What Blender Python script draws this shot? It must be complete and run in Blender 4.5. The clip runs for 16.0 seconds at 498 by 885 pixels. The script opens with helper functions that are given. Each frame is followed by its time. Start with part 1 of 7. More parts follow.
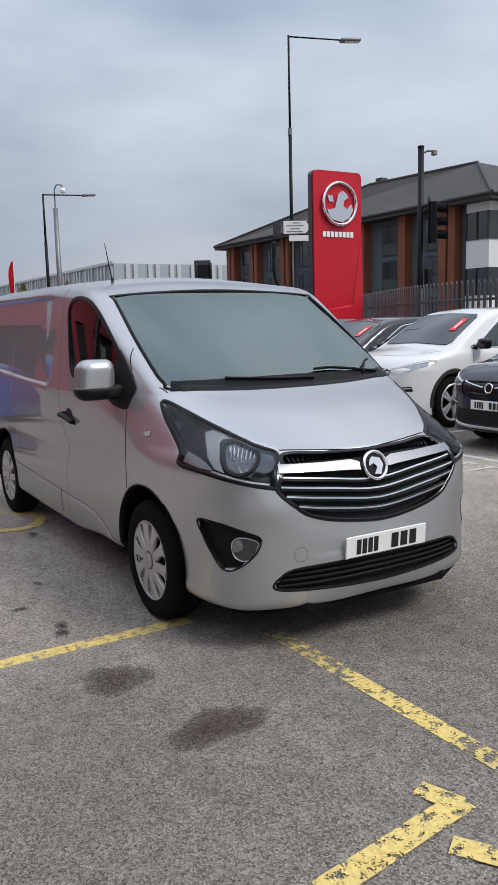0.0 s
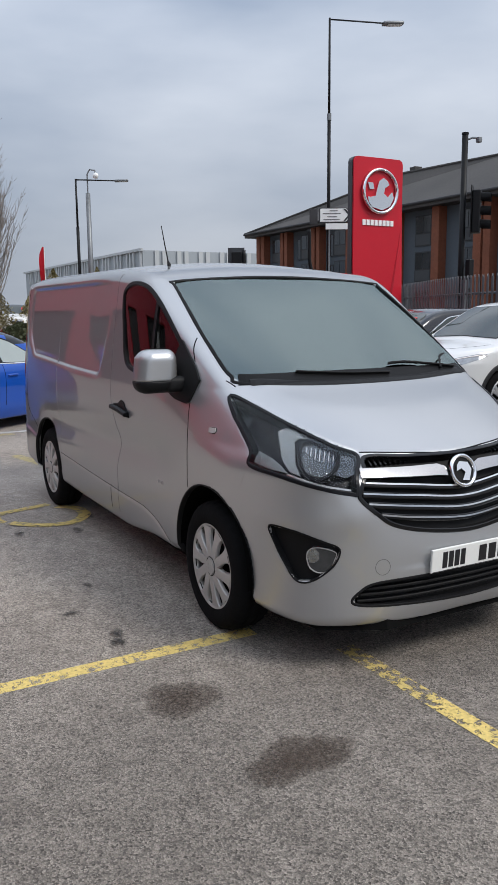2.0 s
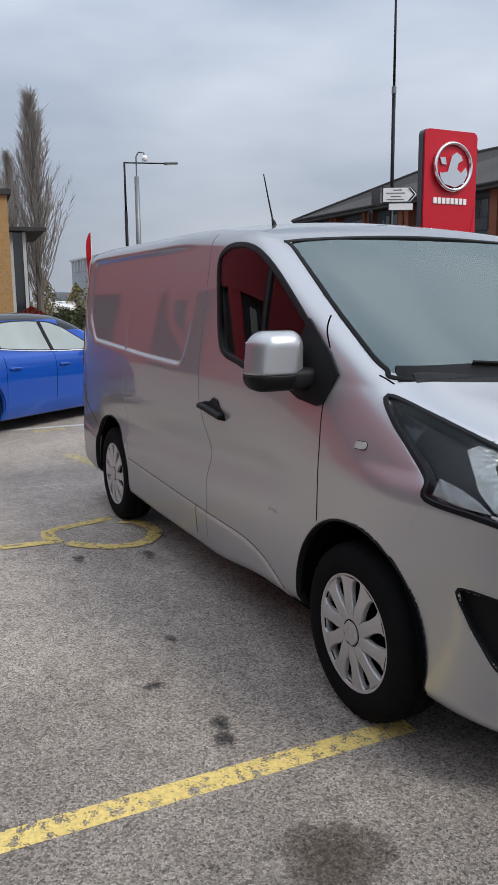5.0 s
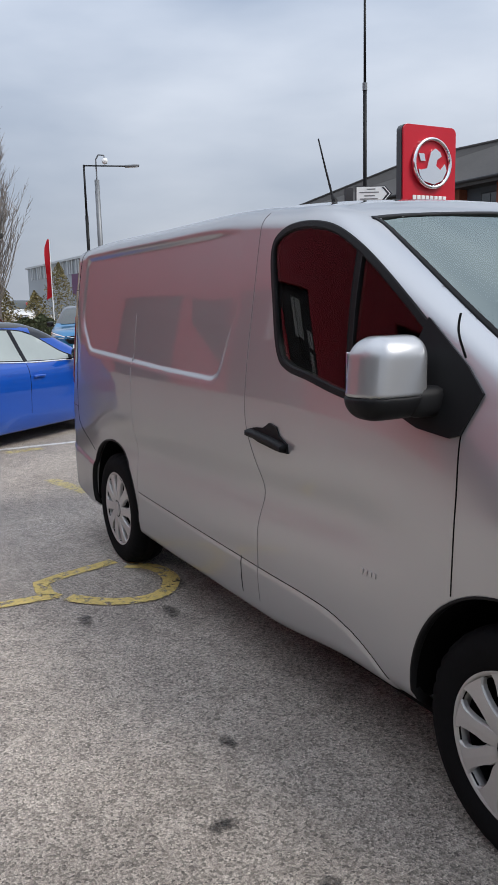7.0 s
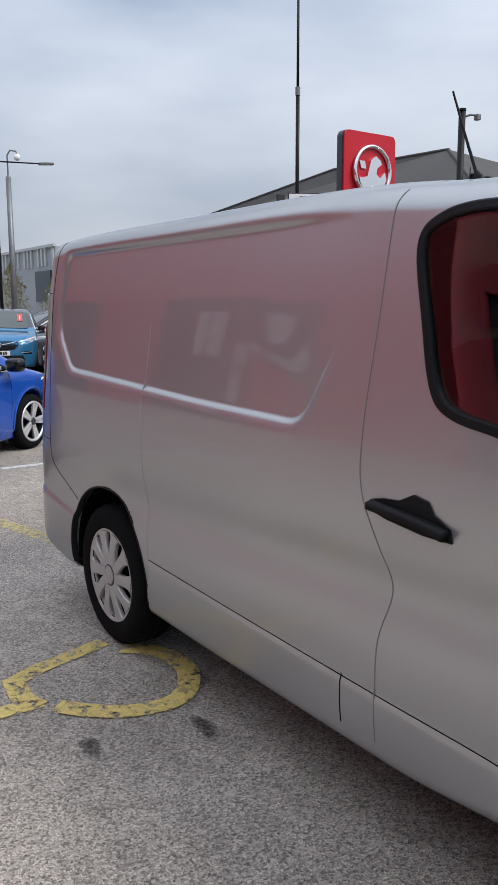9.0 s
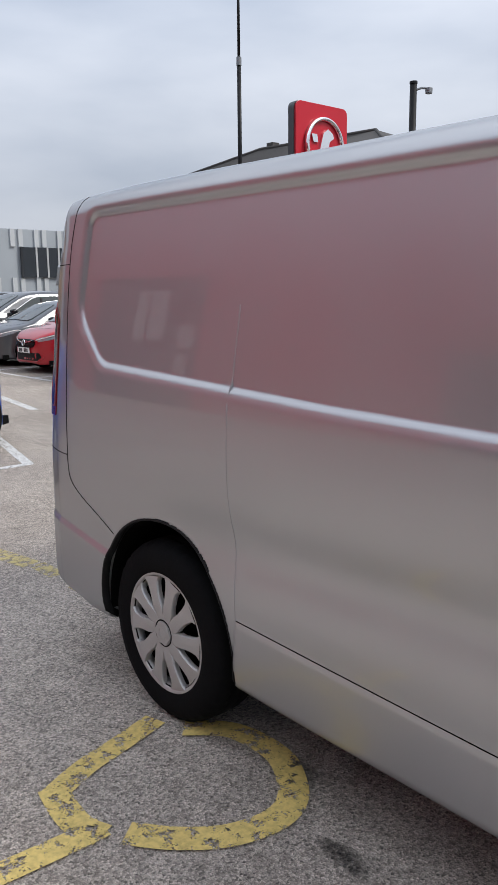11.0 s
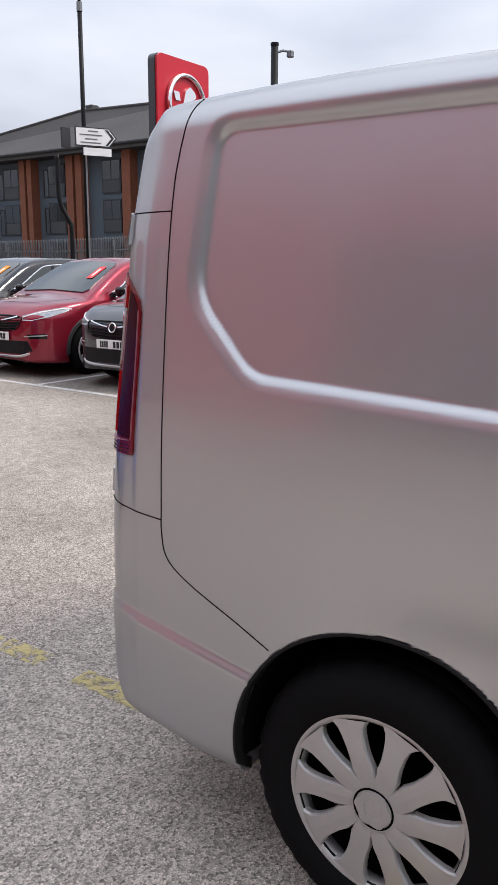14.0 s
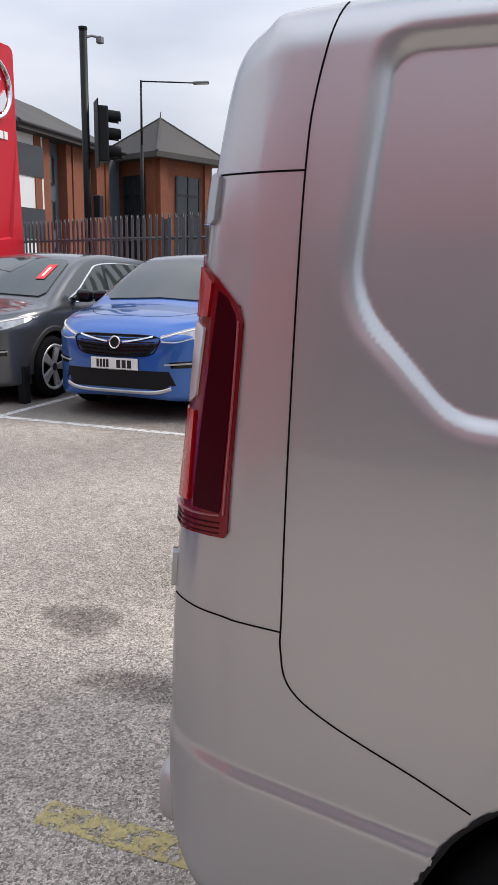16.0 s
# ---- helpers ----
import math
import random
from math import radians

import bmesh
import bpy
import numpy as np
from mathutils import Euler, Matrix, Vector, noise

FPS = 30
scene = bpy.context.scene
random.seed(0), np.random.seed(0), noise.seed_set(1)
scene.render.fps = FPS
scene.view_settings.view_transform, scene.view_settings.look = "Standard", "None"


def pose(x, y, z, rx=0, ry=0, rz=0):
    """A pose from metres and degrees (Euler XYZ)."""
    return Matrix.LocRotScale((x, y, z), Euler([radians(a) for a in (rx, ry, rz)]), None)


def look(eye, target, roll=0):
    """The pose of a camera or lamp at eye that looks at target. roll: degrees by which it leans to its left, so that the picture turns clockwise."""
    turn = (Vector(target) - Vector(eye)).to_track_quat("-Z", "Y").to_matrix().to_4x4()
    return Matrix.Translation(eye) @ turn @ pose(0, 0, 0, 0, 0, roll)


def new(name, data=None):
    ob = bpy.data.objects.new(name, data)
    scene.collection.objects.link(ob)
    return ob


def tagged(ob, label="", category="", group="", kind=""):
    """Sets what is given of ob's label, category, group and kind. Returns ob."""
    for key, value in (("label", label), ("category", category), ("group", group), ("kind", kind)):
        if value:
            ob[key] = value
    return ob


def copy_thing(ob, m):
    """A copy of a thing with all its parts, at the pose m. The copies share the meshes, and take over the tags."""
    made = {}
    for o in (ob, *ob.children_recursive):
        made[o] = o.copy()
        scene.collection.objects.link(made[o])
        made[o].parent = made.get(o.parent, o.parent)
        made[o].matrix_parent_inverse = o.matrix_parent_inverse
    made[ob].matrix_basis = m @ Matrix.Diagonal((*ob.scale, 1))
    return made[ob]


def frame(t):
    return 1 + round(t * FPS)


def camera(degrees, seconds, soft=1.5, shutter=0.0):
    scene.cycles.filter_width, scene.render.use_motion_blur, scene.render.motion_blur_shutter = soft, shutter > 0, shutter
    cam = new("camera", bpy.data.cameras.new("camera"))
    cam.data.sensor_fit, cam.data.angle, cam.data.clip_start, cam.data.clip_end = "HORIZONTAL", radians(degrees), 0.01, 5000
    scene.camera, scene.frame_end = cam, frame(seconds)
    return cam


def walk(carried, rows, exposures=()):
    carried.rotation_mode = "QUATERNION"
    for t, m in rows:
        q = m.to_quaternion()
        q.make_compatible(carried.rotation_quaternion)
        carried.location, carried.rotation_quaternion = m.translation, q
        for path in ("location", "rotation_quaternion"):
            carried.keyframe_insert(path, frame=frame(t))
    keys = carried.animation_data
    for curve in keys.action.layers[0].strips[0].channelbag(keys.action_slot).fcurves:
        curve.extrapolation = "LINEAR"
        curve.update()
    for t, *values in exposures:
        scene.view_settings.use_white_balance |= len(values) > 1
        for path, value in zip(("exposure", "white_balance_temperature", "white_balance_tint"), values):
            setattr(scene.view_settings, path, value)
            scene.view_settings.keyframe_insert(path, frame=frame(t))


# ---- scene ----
cam = camera(35.2, 16.0, 1.1)
PATH = [
    (0, (3.9, -2.551, 1.616), (2.197, -1.546, 1.314), -1.5),
    (0.5, (3.85, -2.559, 1.617), (2.127, -1.595, 1.296), -1.6),
    (1, (3.753, -2.569, 1.621), (2.021, -1.628, 1.284), -1.1),
    (1.5, (3.638, -2.576, 1.617), (1.906, -1.634, 1.283), -0.7),
    (2, (3.502, -2.602, 1.621), (1.773, -1.652, 1.293), -0.6),
    (2.5, (3.394, -2.577, 1.602), (1.65, -1.654, 1.273), -0.7),
    (3, (3.205, -2.471, 1.553), (1.425, -1.61, 1.25), -0.8),
    (3.5, (3.035, -2.414, 1.538), (1.231, -1.606, 1.228), -0.5),
    (4, (2.808, -2.422, 1.521), (1.013, -1.607, 1.181), -0.1),
    (4.2, (2.699, -2.437, 1.539), (0.913, -1.607, 1.189), -0.0),
    (6.3, (1.717, -2.422, 1.547), (-0.036, -1.522, 1.204), -1.6),
    (6.5, (1.619, -2.435, 1.545), (-0.124, -1.515, 1.203), -1.6),
    (7, (1.349, -2.412, 1.524), (-0.382, -1.47, 1.18), -1.5),
    (7.5, (1.08, -2.372, 1.548), (-0.645, -1.42, 1.207), -1.5),
    (8, (0.807, -2.4, 1.534), (-0.888, -1.39, 1.206), -0.8),
    (8.2, (0.682, -2.42, 1.543), (-0.993, -1.377, 1.218), -0.6),
    (10.3, (-0.529, -2.435, 1.555), (-2.05, -1.186, 1.203), -0.0),
    (10.5, (-0.613, -2.447, 1.545), (-2.121, -1.182, 1.19), 0.0),
    (11, (-0.89, -2.411, 1.529), (-2.374, -1.122, 1.157), -0.6),
    (11.5, (-1.153, -2.377, 1.527), (-2.602, -1.055, 1.136), -0.9),
    (12, (-1.457, -2.405, 1.527), (-2.855, -1.03, 1.13), -1.2),
    (12.5, (-1.702, -2.399, 1.524), (-3.05, -0.978, 1.12), -1.3),
    (13, (-1.942, -2.33, 1.521), (-3.239, -0.868, 1.1), -1.2),
    (13.5, (-2.163, -2.303, 1.514), (-3.41, -0.802, 1.074), 0.1),
    (14, (-2.433, -2.333, 1.523), (-3.567, -0.745, 1.085), 0.4),
    (14.5, (-2.665, -2.333, 1.524), (-3.692, -0.671, 1.095), 0.1),
    (15, (-2.892, -2.248, 1.506), (-3.854, -0.549, 1.07), -0.1),
    (15.5, (-3.087, -2.167, 1.507), (-3.965, -0.426, 1.062), 0.7),
    (16, (-3.324, -2.097, 1.5), (-4.011, -0.27, 1.066), 0.9),
]
walk(cam, [(t, look(eye, target, roll)) for t, eye, target, roll in PATH], exposures=((0, 0.0, 6500, 10), (6, 0.06, 6500, 10), (8, 0.12, 6500, 10), (11, 0.16, 6600, 11), (14, 0.40, 6750, 13), (16, 0.32, 6750, 13)))

# ---- world, sun, exposure ----
def make_world():
    w = bpy.data.worlds.new("overcast_sky")
    w.use_nodes = True
    scene.world = w
    nt = w.node_tree
    nt.nodes.clear()
    out = nt.nodes.new("ShaderNodeOutputWorld")
    bg = nt.nodes.new("ShaderNodeBackground")
    sky = nt.nodes.new("ShaderNodeTexSky")
    sky.sky_type, sky.sun_disc = "NISHITA", False
    sky.sun_elevation, sky.sun_rotation = radians(47), radians(57)
    sky.dust_density, sky.ozone_density = 4.0, 1.0
    # a layer of cloud over the blue
    geo = nt.nodes.new("ShaderNodeTexCoord")
    mp = nt.nodes.new("ShaderNodeMapping")
    mp.inputs["Scale"].default_value = (1.0, 1.0, 3.2)
    n1 = nt.nodes.new("ShaderNodeTexNoise")
    n1.inputs["Scale"].default_value, n1.inputs["Detail"].default_value = 1.7, 6.0
    n1.inputs["Roughness"].default_value = 0.45
    ramp = nt.nodes.new("ShaderNodeValToRGB")
    ramp.color_ramp.elements[0].position, ramp.color_ramp.elements[0].color = 0.34, (3.1, 3.75, 4.85, 1)
    ramp.color_ramp.elements[1].position, ramp.color_ramp.elements[1].color = 0.66, (6.6, 7.1, 7.95, 1)
    mix = nt.nodes.new("ShaderNodeMix")
    mix.data_type = "RGBA"
    mix.inputs["Factor"].default_value = 0.9
    nt.links.new(geo.outputs["Generated"], mp.inputs["Vector"])
    nt.links.new(mp.outputs["Vector"], n1.inputs["Vector"])
    nt.links.new(n1.outputs["Fac"], ramp.inputs["Fac"])
    nt.links.new(sky.outputs["Color"], mix.inputs["A"])
    nt.links.new(ramp.outputs["Color"], mix.inputs["B"])
    # an overcast sky is about three times as bright overhead as at the horizon
    sep = nt.nodes.new("ShaderNodeSeparateXYZ")
    nt.links.new(geo.outputs["Generated"], sep.inputs[0])
    up = nt.nodes.new("ShaderNodeMapRange")
    up.inputs["From Min"].default_value, up.inputs["From Max"].default_value = 0.0, 1.0
    up.inputs["To Min"].default_value, up.inputs["To Max"].default_value = 0.86, 2.6
    nt.links.new(sep.outputs["Z"], up.inputs["Value"])
    sc = nt.nodes.new("ShaderNodeVectorMath")
    sc.operation = "SCALE"
    nt.links.new(mix.outputs["Result"], sc.inputs[0])
    nt.links.new(up.outputs["Result"], sc.inputs["Scale"])
    nt.links.new(sc.outputs[0], bg.inputs["Color"])
    bg.inputs["Strength"].default_value = 0.088
    nt.links.new(bg.outputs["Background"], out.inputs["Surface"])


make_world()
sun_data = bpy.data.lights.new("sun", "SUN")
sun_data.energy, sun_data.angle, sun_data.color = 2.1, radians(20), (1.0, 0.97, 0.92)
sun = new("sun", sun_data)
sun.matrix_world = look((14, 9, 18), (0, 0, 0))
scene.view_settings.exposure = 0.0

# ---- materials ----
def material(name, color, rough=0.5, metal=0.0, coat=0.0, grain=0.0, grain_scale=200.0, stain=0.0, stain_scale=3.0, bump=0.0,
             random_tint=0.0, transmission=0.0, ior=1.45, emit=None, alpha=1.0, spec=0.5, island=0.0):
    m = bpy.data.materials.new(name)
    m.use_nodes = True
    nt = m.node_tree
    b = nt.nodes["Principled BSDF"]
    b.inputs["Base Color"].default_value = (*color, 1)
    b.inputs["Roughness"].default_value = rough
    b.inputs["Metallic"].default_value = metal
    b.inputs["Coat Weight"].default_value = coat
    b.inputs["Coat Roughness"].default_value = 0.04
    b.inputs["Transmission Weight"].default_value = transmission
    b.inputs["IOR"].default_value = ior
    b.inputs["Specular IOR Level"].default_value = spec
    if emit:
        b.inputs["Emission Color"].default_value = (*emit[:3], 1)
        b.inputs["Emission Strength"].default_value = emit[3]
    if not (grain or stain or bump or random_tint or island):
        return m
    tc = nt.nodes.new("ShaderNodeTexCoord")
    value = None

    def noise_node(scale, detail):
        n = nt.nodes.new("ShaderNodeTexNoise")
        n.inputs["Scale"].default_value, n.inputs["Detail"].default_value = scale, detail
        nt.links.new(tc.outputs["Object"], n.inputs["Vector"])
        return n

    def times(a, amount, source):
        """a * (1 + amount * (source - 0.5) * 2)"""
        k = nt.nodes.new("ShaderNodeMath")
        k.operation = "MULTIPLY_ADD"
        nt.links.new(source, k.inputs[0])
        k.inputs[1].default_value, k.inputs[2].default_value = 2 * amount, 1 - amount
        if a is None:
            return k.outputs[0]
        p = nt.nodes.new("ShaderNodeMath")
        p.operation = "MULTIPLY"
        nt.links.new(a, p.inputs[0])
        nt.links.new(k.outputs[0], p.inputs[1])
        return p.outputs[0]

    if grain:
        g = noise_node(grain_scale, 3.0)
        value = times(value, grain, g.outputs["Fac"])
    if stain:
        s = noise_node(stain_scale, 5.0)
        value = times(value, stain, s.outputs["Fac"])
    if random_tint:
        oi = nt.nodes.new("ShaderNodeObjectInfo")
        value = times(value, random_tint, oi.outputs["Random"])
    if island:
        gi = nt.nodes.new("ShaderNodeNewGeometry")
        value = times(value, island, gi.outputs["Random Per Island"])
    if value is not None:
        mul = nt.nodes.new("ShaderNodeVectorMath")
        mul.operation = "SCALE"
        mul.inputs[0].default_value = color
        nt.links.new(value, mul.inputs["Scale"])
        nt.links.new(mul.outputs[0], b.inputs["Base Color"])
        ru = times(None, 0.12, noise_node(stain_scale * 2, 3.0).outputs["Fac"])
        rm = nt.nodes.new("ShaderNodeMath")
        rm.operation = "MULTIPLY"
        rm.inputs[1].default_value = rough
        nt.links.new(ru, rm.inputs[0])
        nt.links.new(rm.outputs[0], b.inputs["Roughness"])
    if bump:
        bn = noise_node(grain_scale, 4.0)
        bp = nt.nodes.new("ShaderNodeBump")
        bp.inputs["Strength"].default_value, bp.inputs["Distance"].default_value = bump, 0.01
        nt.links.new(bn.outputs["Fac"], bp.inputs["Height"])
        nt.links.new(bp.outputs["Normal"], b.inputs["Normal"])
    return m


def asphalt_material():
    m = bpy.data.materials.new("asphalt")
    m.use_nodes = True
    nt = m.node_tree
    b = nt.nodes["Principled BSDF"]
    tc = nt.nodes.new("ShaderNodeTexCoord")

    def tex(kind, scale, detail=3.0):
        n = nt.nodes.new(kind)
        n.inputs["Scale"].default_value = scale
        if kind == "ShaderNodeTexNoise":
            n.inputs["Detail"].default_value = detail
        nt.links.new(tc.outputs["Object"], n.inputs["Vector"])
        return n

    def ramp(src, p0, c0, p1, c1):
        r = nt.nodes.new("ShaderNodeValToRGB")
        r.color_ramp.elements[0].position, r.color_ramp.elements[0].color = p0, (*c0, 1)
        r.color_ramp.elements[1].position, r.color_ramp.elements[1].color = p1, (*c1, 1)
        nt.links.new(src, r.inputs["Fac"])
        return r.outputs["Color"]

    def mult(a, c):
        x = nt.nodes.new("ShaderNodeMix")
        x.data_type, x.blend_type = "RGBA", "MULTIPLY"
        x.inputs["Factor"].default_value = 1.0
        nt.links.new(a, x.inputs["A"])
        nt.links.new(c, x.inputs["B"])
        return x.outputs["Result"]

    stones = tex("ShaderNodeTexVoronoi", 135.0)
    col = ramp(stones.outputs["Color"], 0.05, (0.059, 0.052, 0.0445), 0.95, (0.308, 0.272, 0.234))
    fine = tex("ShaderNodeTexNoise", 240.0, 2.0)
    col = mult(col, ramp(fine.outputs["Fac"], 0.36, (0.62, 0.62, 0.62), 0.64, (1.32, 1.32, 1.32)))
    mid = tex("ShaderNodeTexNoise", 9.0, 6.0)
    col = mult(col, ramp(mid.outputs["Fac"], 0.30, (0.86, 0.855, 0.85), 0.68, (1.12, 1.12, 1.12)))
    big = tex("ShaderNodeTexNoise", 0.55, 5.0)
    col = mult(col, ramp(big.outputs["Fac"], 0.3, (0.75, 0.74, 0.74), 0.7, (1.2, 1.2, 1.2)))
    # tone by place: paler towards -x, less past -4.5, darker in the bays
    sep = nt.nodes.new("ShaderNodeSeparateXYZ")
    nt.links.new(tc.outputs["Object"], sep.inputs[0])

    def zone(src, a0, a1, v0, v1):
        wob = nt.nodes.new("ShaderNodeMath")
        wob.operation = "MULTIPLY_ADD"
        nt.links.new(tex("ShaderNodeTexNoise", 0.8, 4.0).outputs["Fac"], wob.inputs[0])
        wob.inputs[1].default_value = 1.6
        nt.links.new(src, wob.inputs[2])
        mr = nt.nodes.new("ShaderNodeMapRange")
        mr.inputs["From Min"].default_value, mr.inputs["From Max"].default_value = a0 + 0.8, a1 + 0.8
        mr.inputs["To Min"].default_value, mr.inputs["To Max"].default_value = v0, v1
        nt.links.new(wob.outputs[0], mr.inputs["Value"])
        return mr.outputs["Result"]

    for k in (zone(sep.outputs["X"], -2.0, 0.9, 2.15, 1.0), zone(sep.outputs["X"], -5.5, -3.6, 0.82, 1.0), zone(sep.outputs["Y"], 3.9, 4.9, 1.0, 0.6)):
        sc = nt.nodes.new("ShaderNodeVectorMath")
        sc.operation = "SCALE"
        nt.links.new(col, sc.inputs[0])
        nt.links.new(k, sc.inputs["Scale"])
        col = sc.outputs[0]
    nt.links.new(col, b.inputs["Base Color"])
    b.inputs["Roughness"].default_value = 0.82
    b.inputs["Specular IOR Level"].default_value = 0.35
    bp = nt.nodes.new("ShaderNodeBump")
    bp.inputs["Strength"].default_value, bp.inputs["Distance"].default_value = 0.75, 0.006
    nt.links.new(stones.outputs["Distance"], bp.inputs["Height"])
    nt.links.new(bp.outputs["Normal"], b.inputs["Normal"])
    return m


def worn_paint(name, color, wear=0.5):
    """Road paint worn through to the stones: a mix of paint and nothing."""
    m = bpy.data.materials.new(name)
    m.use_nodes = True
    nt = m.node_tree
    b = nt.nodes["Principled BSDF"]
    out = nt.nodes["Material Output"]
    tc = nt.nodes.new("ShaderNodeTexCoord")

    def tex(scale, detail):
        n = nt.nodes.new("ShaderNodeTexNoise")
        n.inputs["Scale"].default_value, n.inputs["Detail"].default_value = scale, detail
        nt.links.new(tc.outputs["Object"], n.inputs["Vector"])
        return n.outputs["Fac"]

    add = nt.nodes.new("ShaderNodeMath")
    add.operation = "MULTIPLY_ADD"
    nt.links.new(tex(22.0, 6.0), add.inputs[0])
    add.inputs[1].default_value = 0.62
    sub = nt.nodes.new("ShaderNodeMath")
    sub.operation = "MULTIPLY"
    sub.inputs[1].default_value = 0.38
    nt.links.new(tex(140.0, 2.0), sub.inputs[0])
    nt.links.new(sub.outputs[0], add.inputs[2])
    r = nt.nodes.new("ShaderNodeValToRGB")
    r.color_ramp.elements[0].position, r.color_ramp.elements[0].color = wear - 0.02, (0, 0, 0, 1)
    r.color_ramp.elements[1].position, r.color_ramp.elements[1].color = wear + 0.02, (1, 1, 1, 1)
    nt.links.new(add.outputs[0], r.inputs["Fac"])
    tr = nt.nodes.new("ShaderNodeBsdfTransparent")
    mx = nt.nodes.new("ShaderNodeMixShader")
    nt.links.new(r.outputs["Color"], mx.inputs["Fac"])
    nt.links.new(tr.outputs[0], mx.inputs[1])
    nt.links.new(b.outputs[0], mx.inputs[2])
    nt.links.new(mx.outputs[0], out.inputs["Surface"])
    rc = nt.nodes.new("ShaderNodeValToRGB")
    rc.color_ramp.elements[0].position, rc.color_ramp.elements[0].color = 0.3, (*[c * 0.72 for c in color], 1)
    rc.color_ramp.elements[1].position, rc.color_ramp.elements[1].color = 0.62, (*color, 1)
    nt.links.new(tex(60.0, 4.0), rc.inputs["Fac"])
    nt.links.new(rc.outputs["Color"], b.inputs["Base Color"])
    b.inputs["Roughness"].default_value = 0.75
    return m


def car_paint(name, color, metal=0.65, rough=0.34, edge=0.5, coat_ior=1.5):
    m = material(name, color, rough=rough, metal=metal, coat=1.0, stain=0.02, stain_scale=2.5)
    # metal flake lies flat in the lacquer and turns dark at shallow angles
    b = m.node_tree.nodes["Principled BSDF"]
    b.inputs["Specular Tint"].default_value = (edge, edge, edge, 1)
    b.inputs["Coat IOR"].default_value, b.inputs["Coat Roughness"].default_value = coat_ior, 0.02
    return m


def thin_glass(name, tint, ior, gloss=(1, 1, 1)):
    """A clear sheet: mirrored by Fresnel, else tinted and see-through."""
    m = bpy.data.materials.new(name)
    m.use_nodes = True
    nt = m.node_tree
    nt.nodes.remove(nt.nodes["Principled BSDF"])
    fr = nt.nodes.new("ShaderNodeFresnel")
    fr.inputs["IOR"].default_value = ior
    tr = nt.nodes.new("ShaderNodeBsdfTransparent")
    tr.inputs["Color"].default_value = (*tint, 1)
    gl = nt.nodes.new("ShaderNodeBsdfGlossy")
    gl.inputs["Roughness"].default_value = 0.0
    gl.inputs["Color"].default_value = (*gloss, 1)
    mx = nt.nodes.new("ShaderNodeMixShader")
    nt.links.new(fr.outputs[0], mx.inputs["Fac"])
    nt.links.new(tr.outputs[0], mx.inputs[1])
    nt.links.new(gl.outputs[0], mx.inputs[2])
    nt.links.new(mx.outputs[0], nt.nodes["Material Output"].inputs["Surface"])
    return m


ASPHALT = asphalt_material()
YELLOW = worn_paint("yellow_road_paint", (0.72, 0.545, 0.18), 0.45)
YELLOW_THIN = worn_paint("thin_yellow_road_paint", (0.62, 0.48, 0.17), 0.505)
YELLOW_OLD = worn_paint("old_yellow_road_paint", (0.50, 0.41, 0.18), 0.48)
WHITE_LINE = worn_paint("white_road_paint", (0.62, 0.62, 0.6), 0.44)
SILVER = car_paint("silver_metallic_paint", (0.485, 0.49, 0.50), 0.72, 0.36, 0.08, 1.6)
BLACK_PLASTIC = material("black_plastic", (0.010, 0.010, 0.0108), 0.5, spec=0.2, grain=0.15, grain_scale=500, bump=0.12)
GLOSS_BLACK = material("gloss_black", (0.004, 0.004, 0.0045), 0.12)
RUBBER = material("tyre_rubber", (0.008, 0.008, 0.0085), 0.85, spec=0.08, grain=0.2, grain_scale=90, stain=0.25, stain_scale=8, bump=0.15)
CHROME = material("chrome", (0.86, 0.86, 0.87), 0.1, metal=1.0)
CAP_SILVER = material("wheel_trim_silver", (0.48, 0.465, 0.45), 0.42, metal=0.4, grain=0.06, grain_scale=300, stain=0.1, stain_scale=9)
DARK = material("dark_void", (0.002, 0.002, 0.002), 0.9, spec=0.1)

# ---- mesh tools ----
def part(name, bm, mat, parent=None, label="", smooth=False):
    """Link a bmesh as one mesh object, under a thing or a part."""
    me = bpy.data.meshes.new(name)
    bm.to_mesh(me)
    bm.free()
    return part_mesh(name, me, mat, parent, label, smooth)


def part_mesh(name, me, mat, parent=None, label="", smooth=False):
    if mat is not None:
        me.materials.append(mat)
    if smooth:
        me.shade_smooth()
    ob = new(name, me)
    if parent is not None:
        ob.parent = parent
    if label:
        tagged(ob, label)
    return ob


def empty(name, m=None, label="", category="", group="", kind=""):
    ob = new(name)
    if m is not None:
        ob.matrix_basis = m
    return tagged(ob, label, category, group, kind)


def add_box(bm, x0, x1, y0, y1, z0, z1, bevel=0.0):
    r = bmesh.ops.create_cube(bm, size=1.0, matrix=Matrix.LocRotScale(((x0 + x1) / 2, (y0 + y1) / 2, (z0 + z1) / 2), None, (abs(x1 - x0), abs(y1 - y0), abs(z1 - z0))))
    if bevel:
        es = list({e for v in r["verts"] for e in v.link_edges})
        bmesh.ops.bevel(bm, geom=es, offset=bevel, segments=2, affect="EDGES", profile=0.5)
    return r


def box(x0, x1, y0, y1, z0, z1, bevel=0.0):
    bm = bmesh.new()
    add_box(bm, x0, x1, y0, y1, z0, z1, bevel)
    return bm


def add_prism(bm, pts, lift):
    """A flat outline of 3D points, thickened by the vector lift."""
    vs = [bm.verts.new(p) for p in pts]
    f = bm.faces.new(vs)
    r = bmesh.ops.extrude_face_region(bm, geom=[f])
    bmesh.ops.translate(bm, vec=lift, verts=[v for v in r["geom"] if isinstance(v, bmesh.types.BMVert)])
    return f


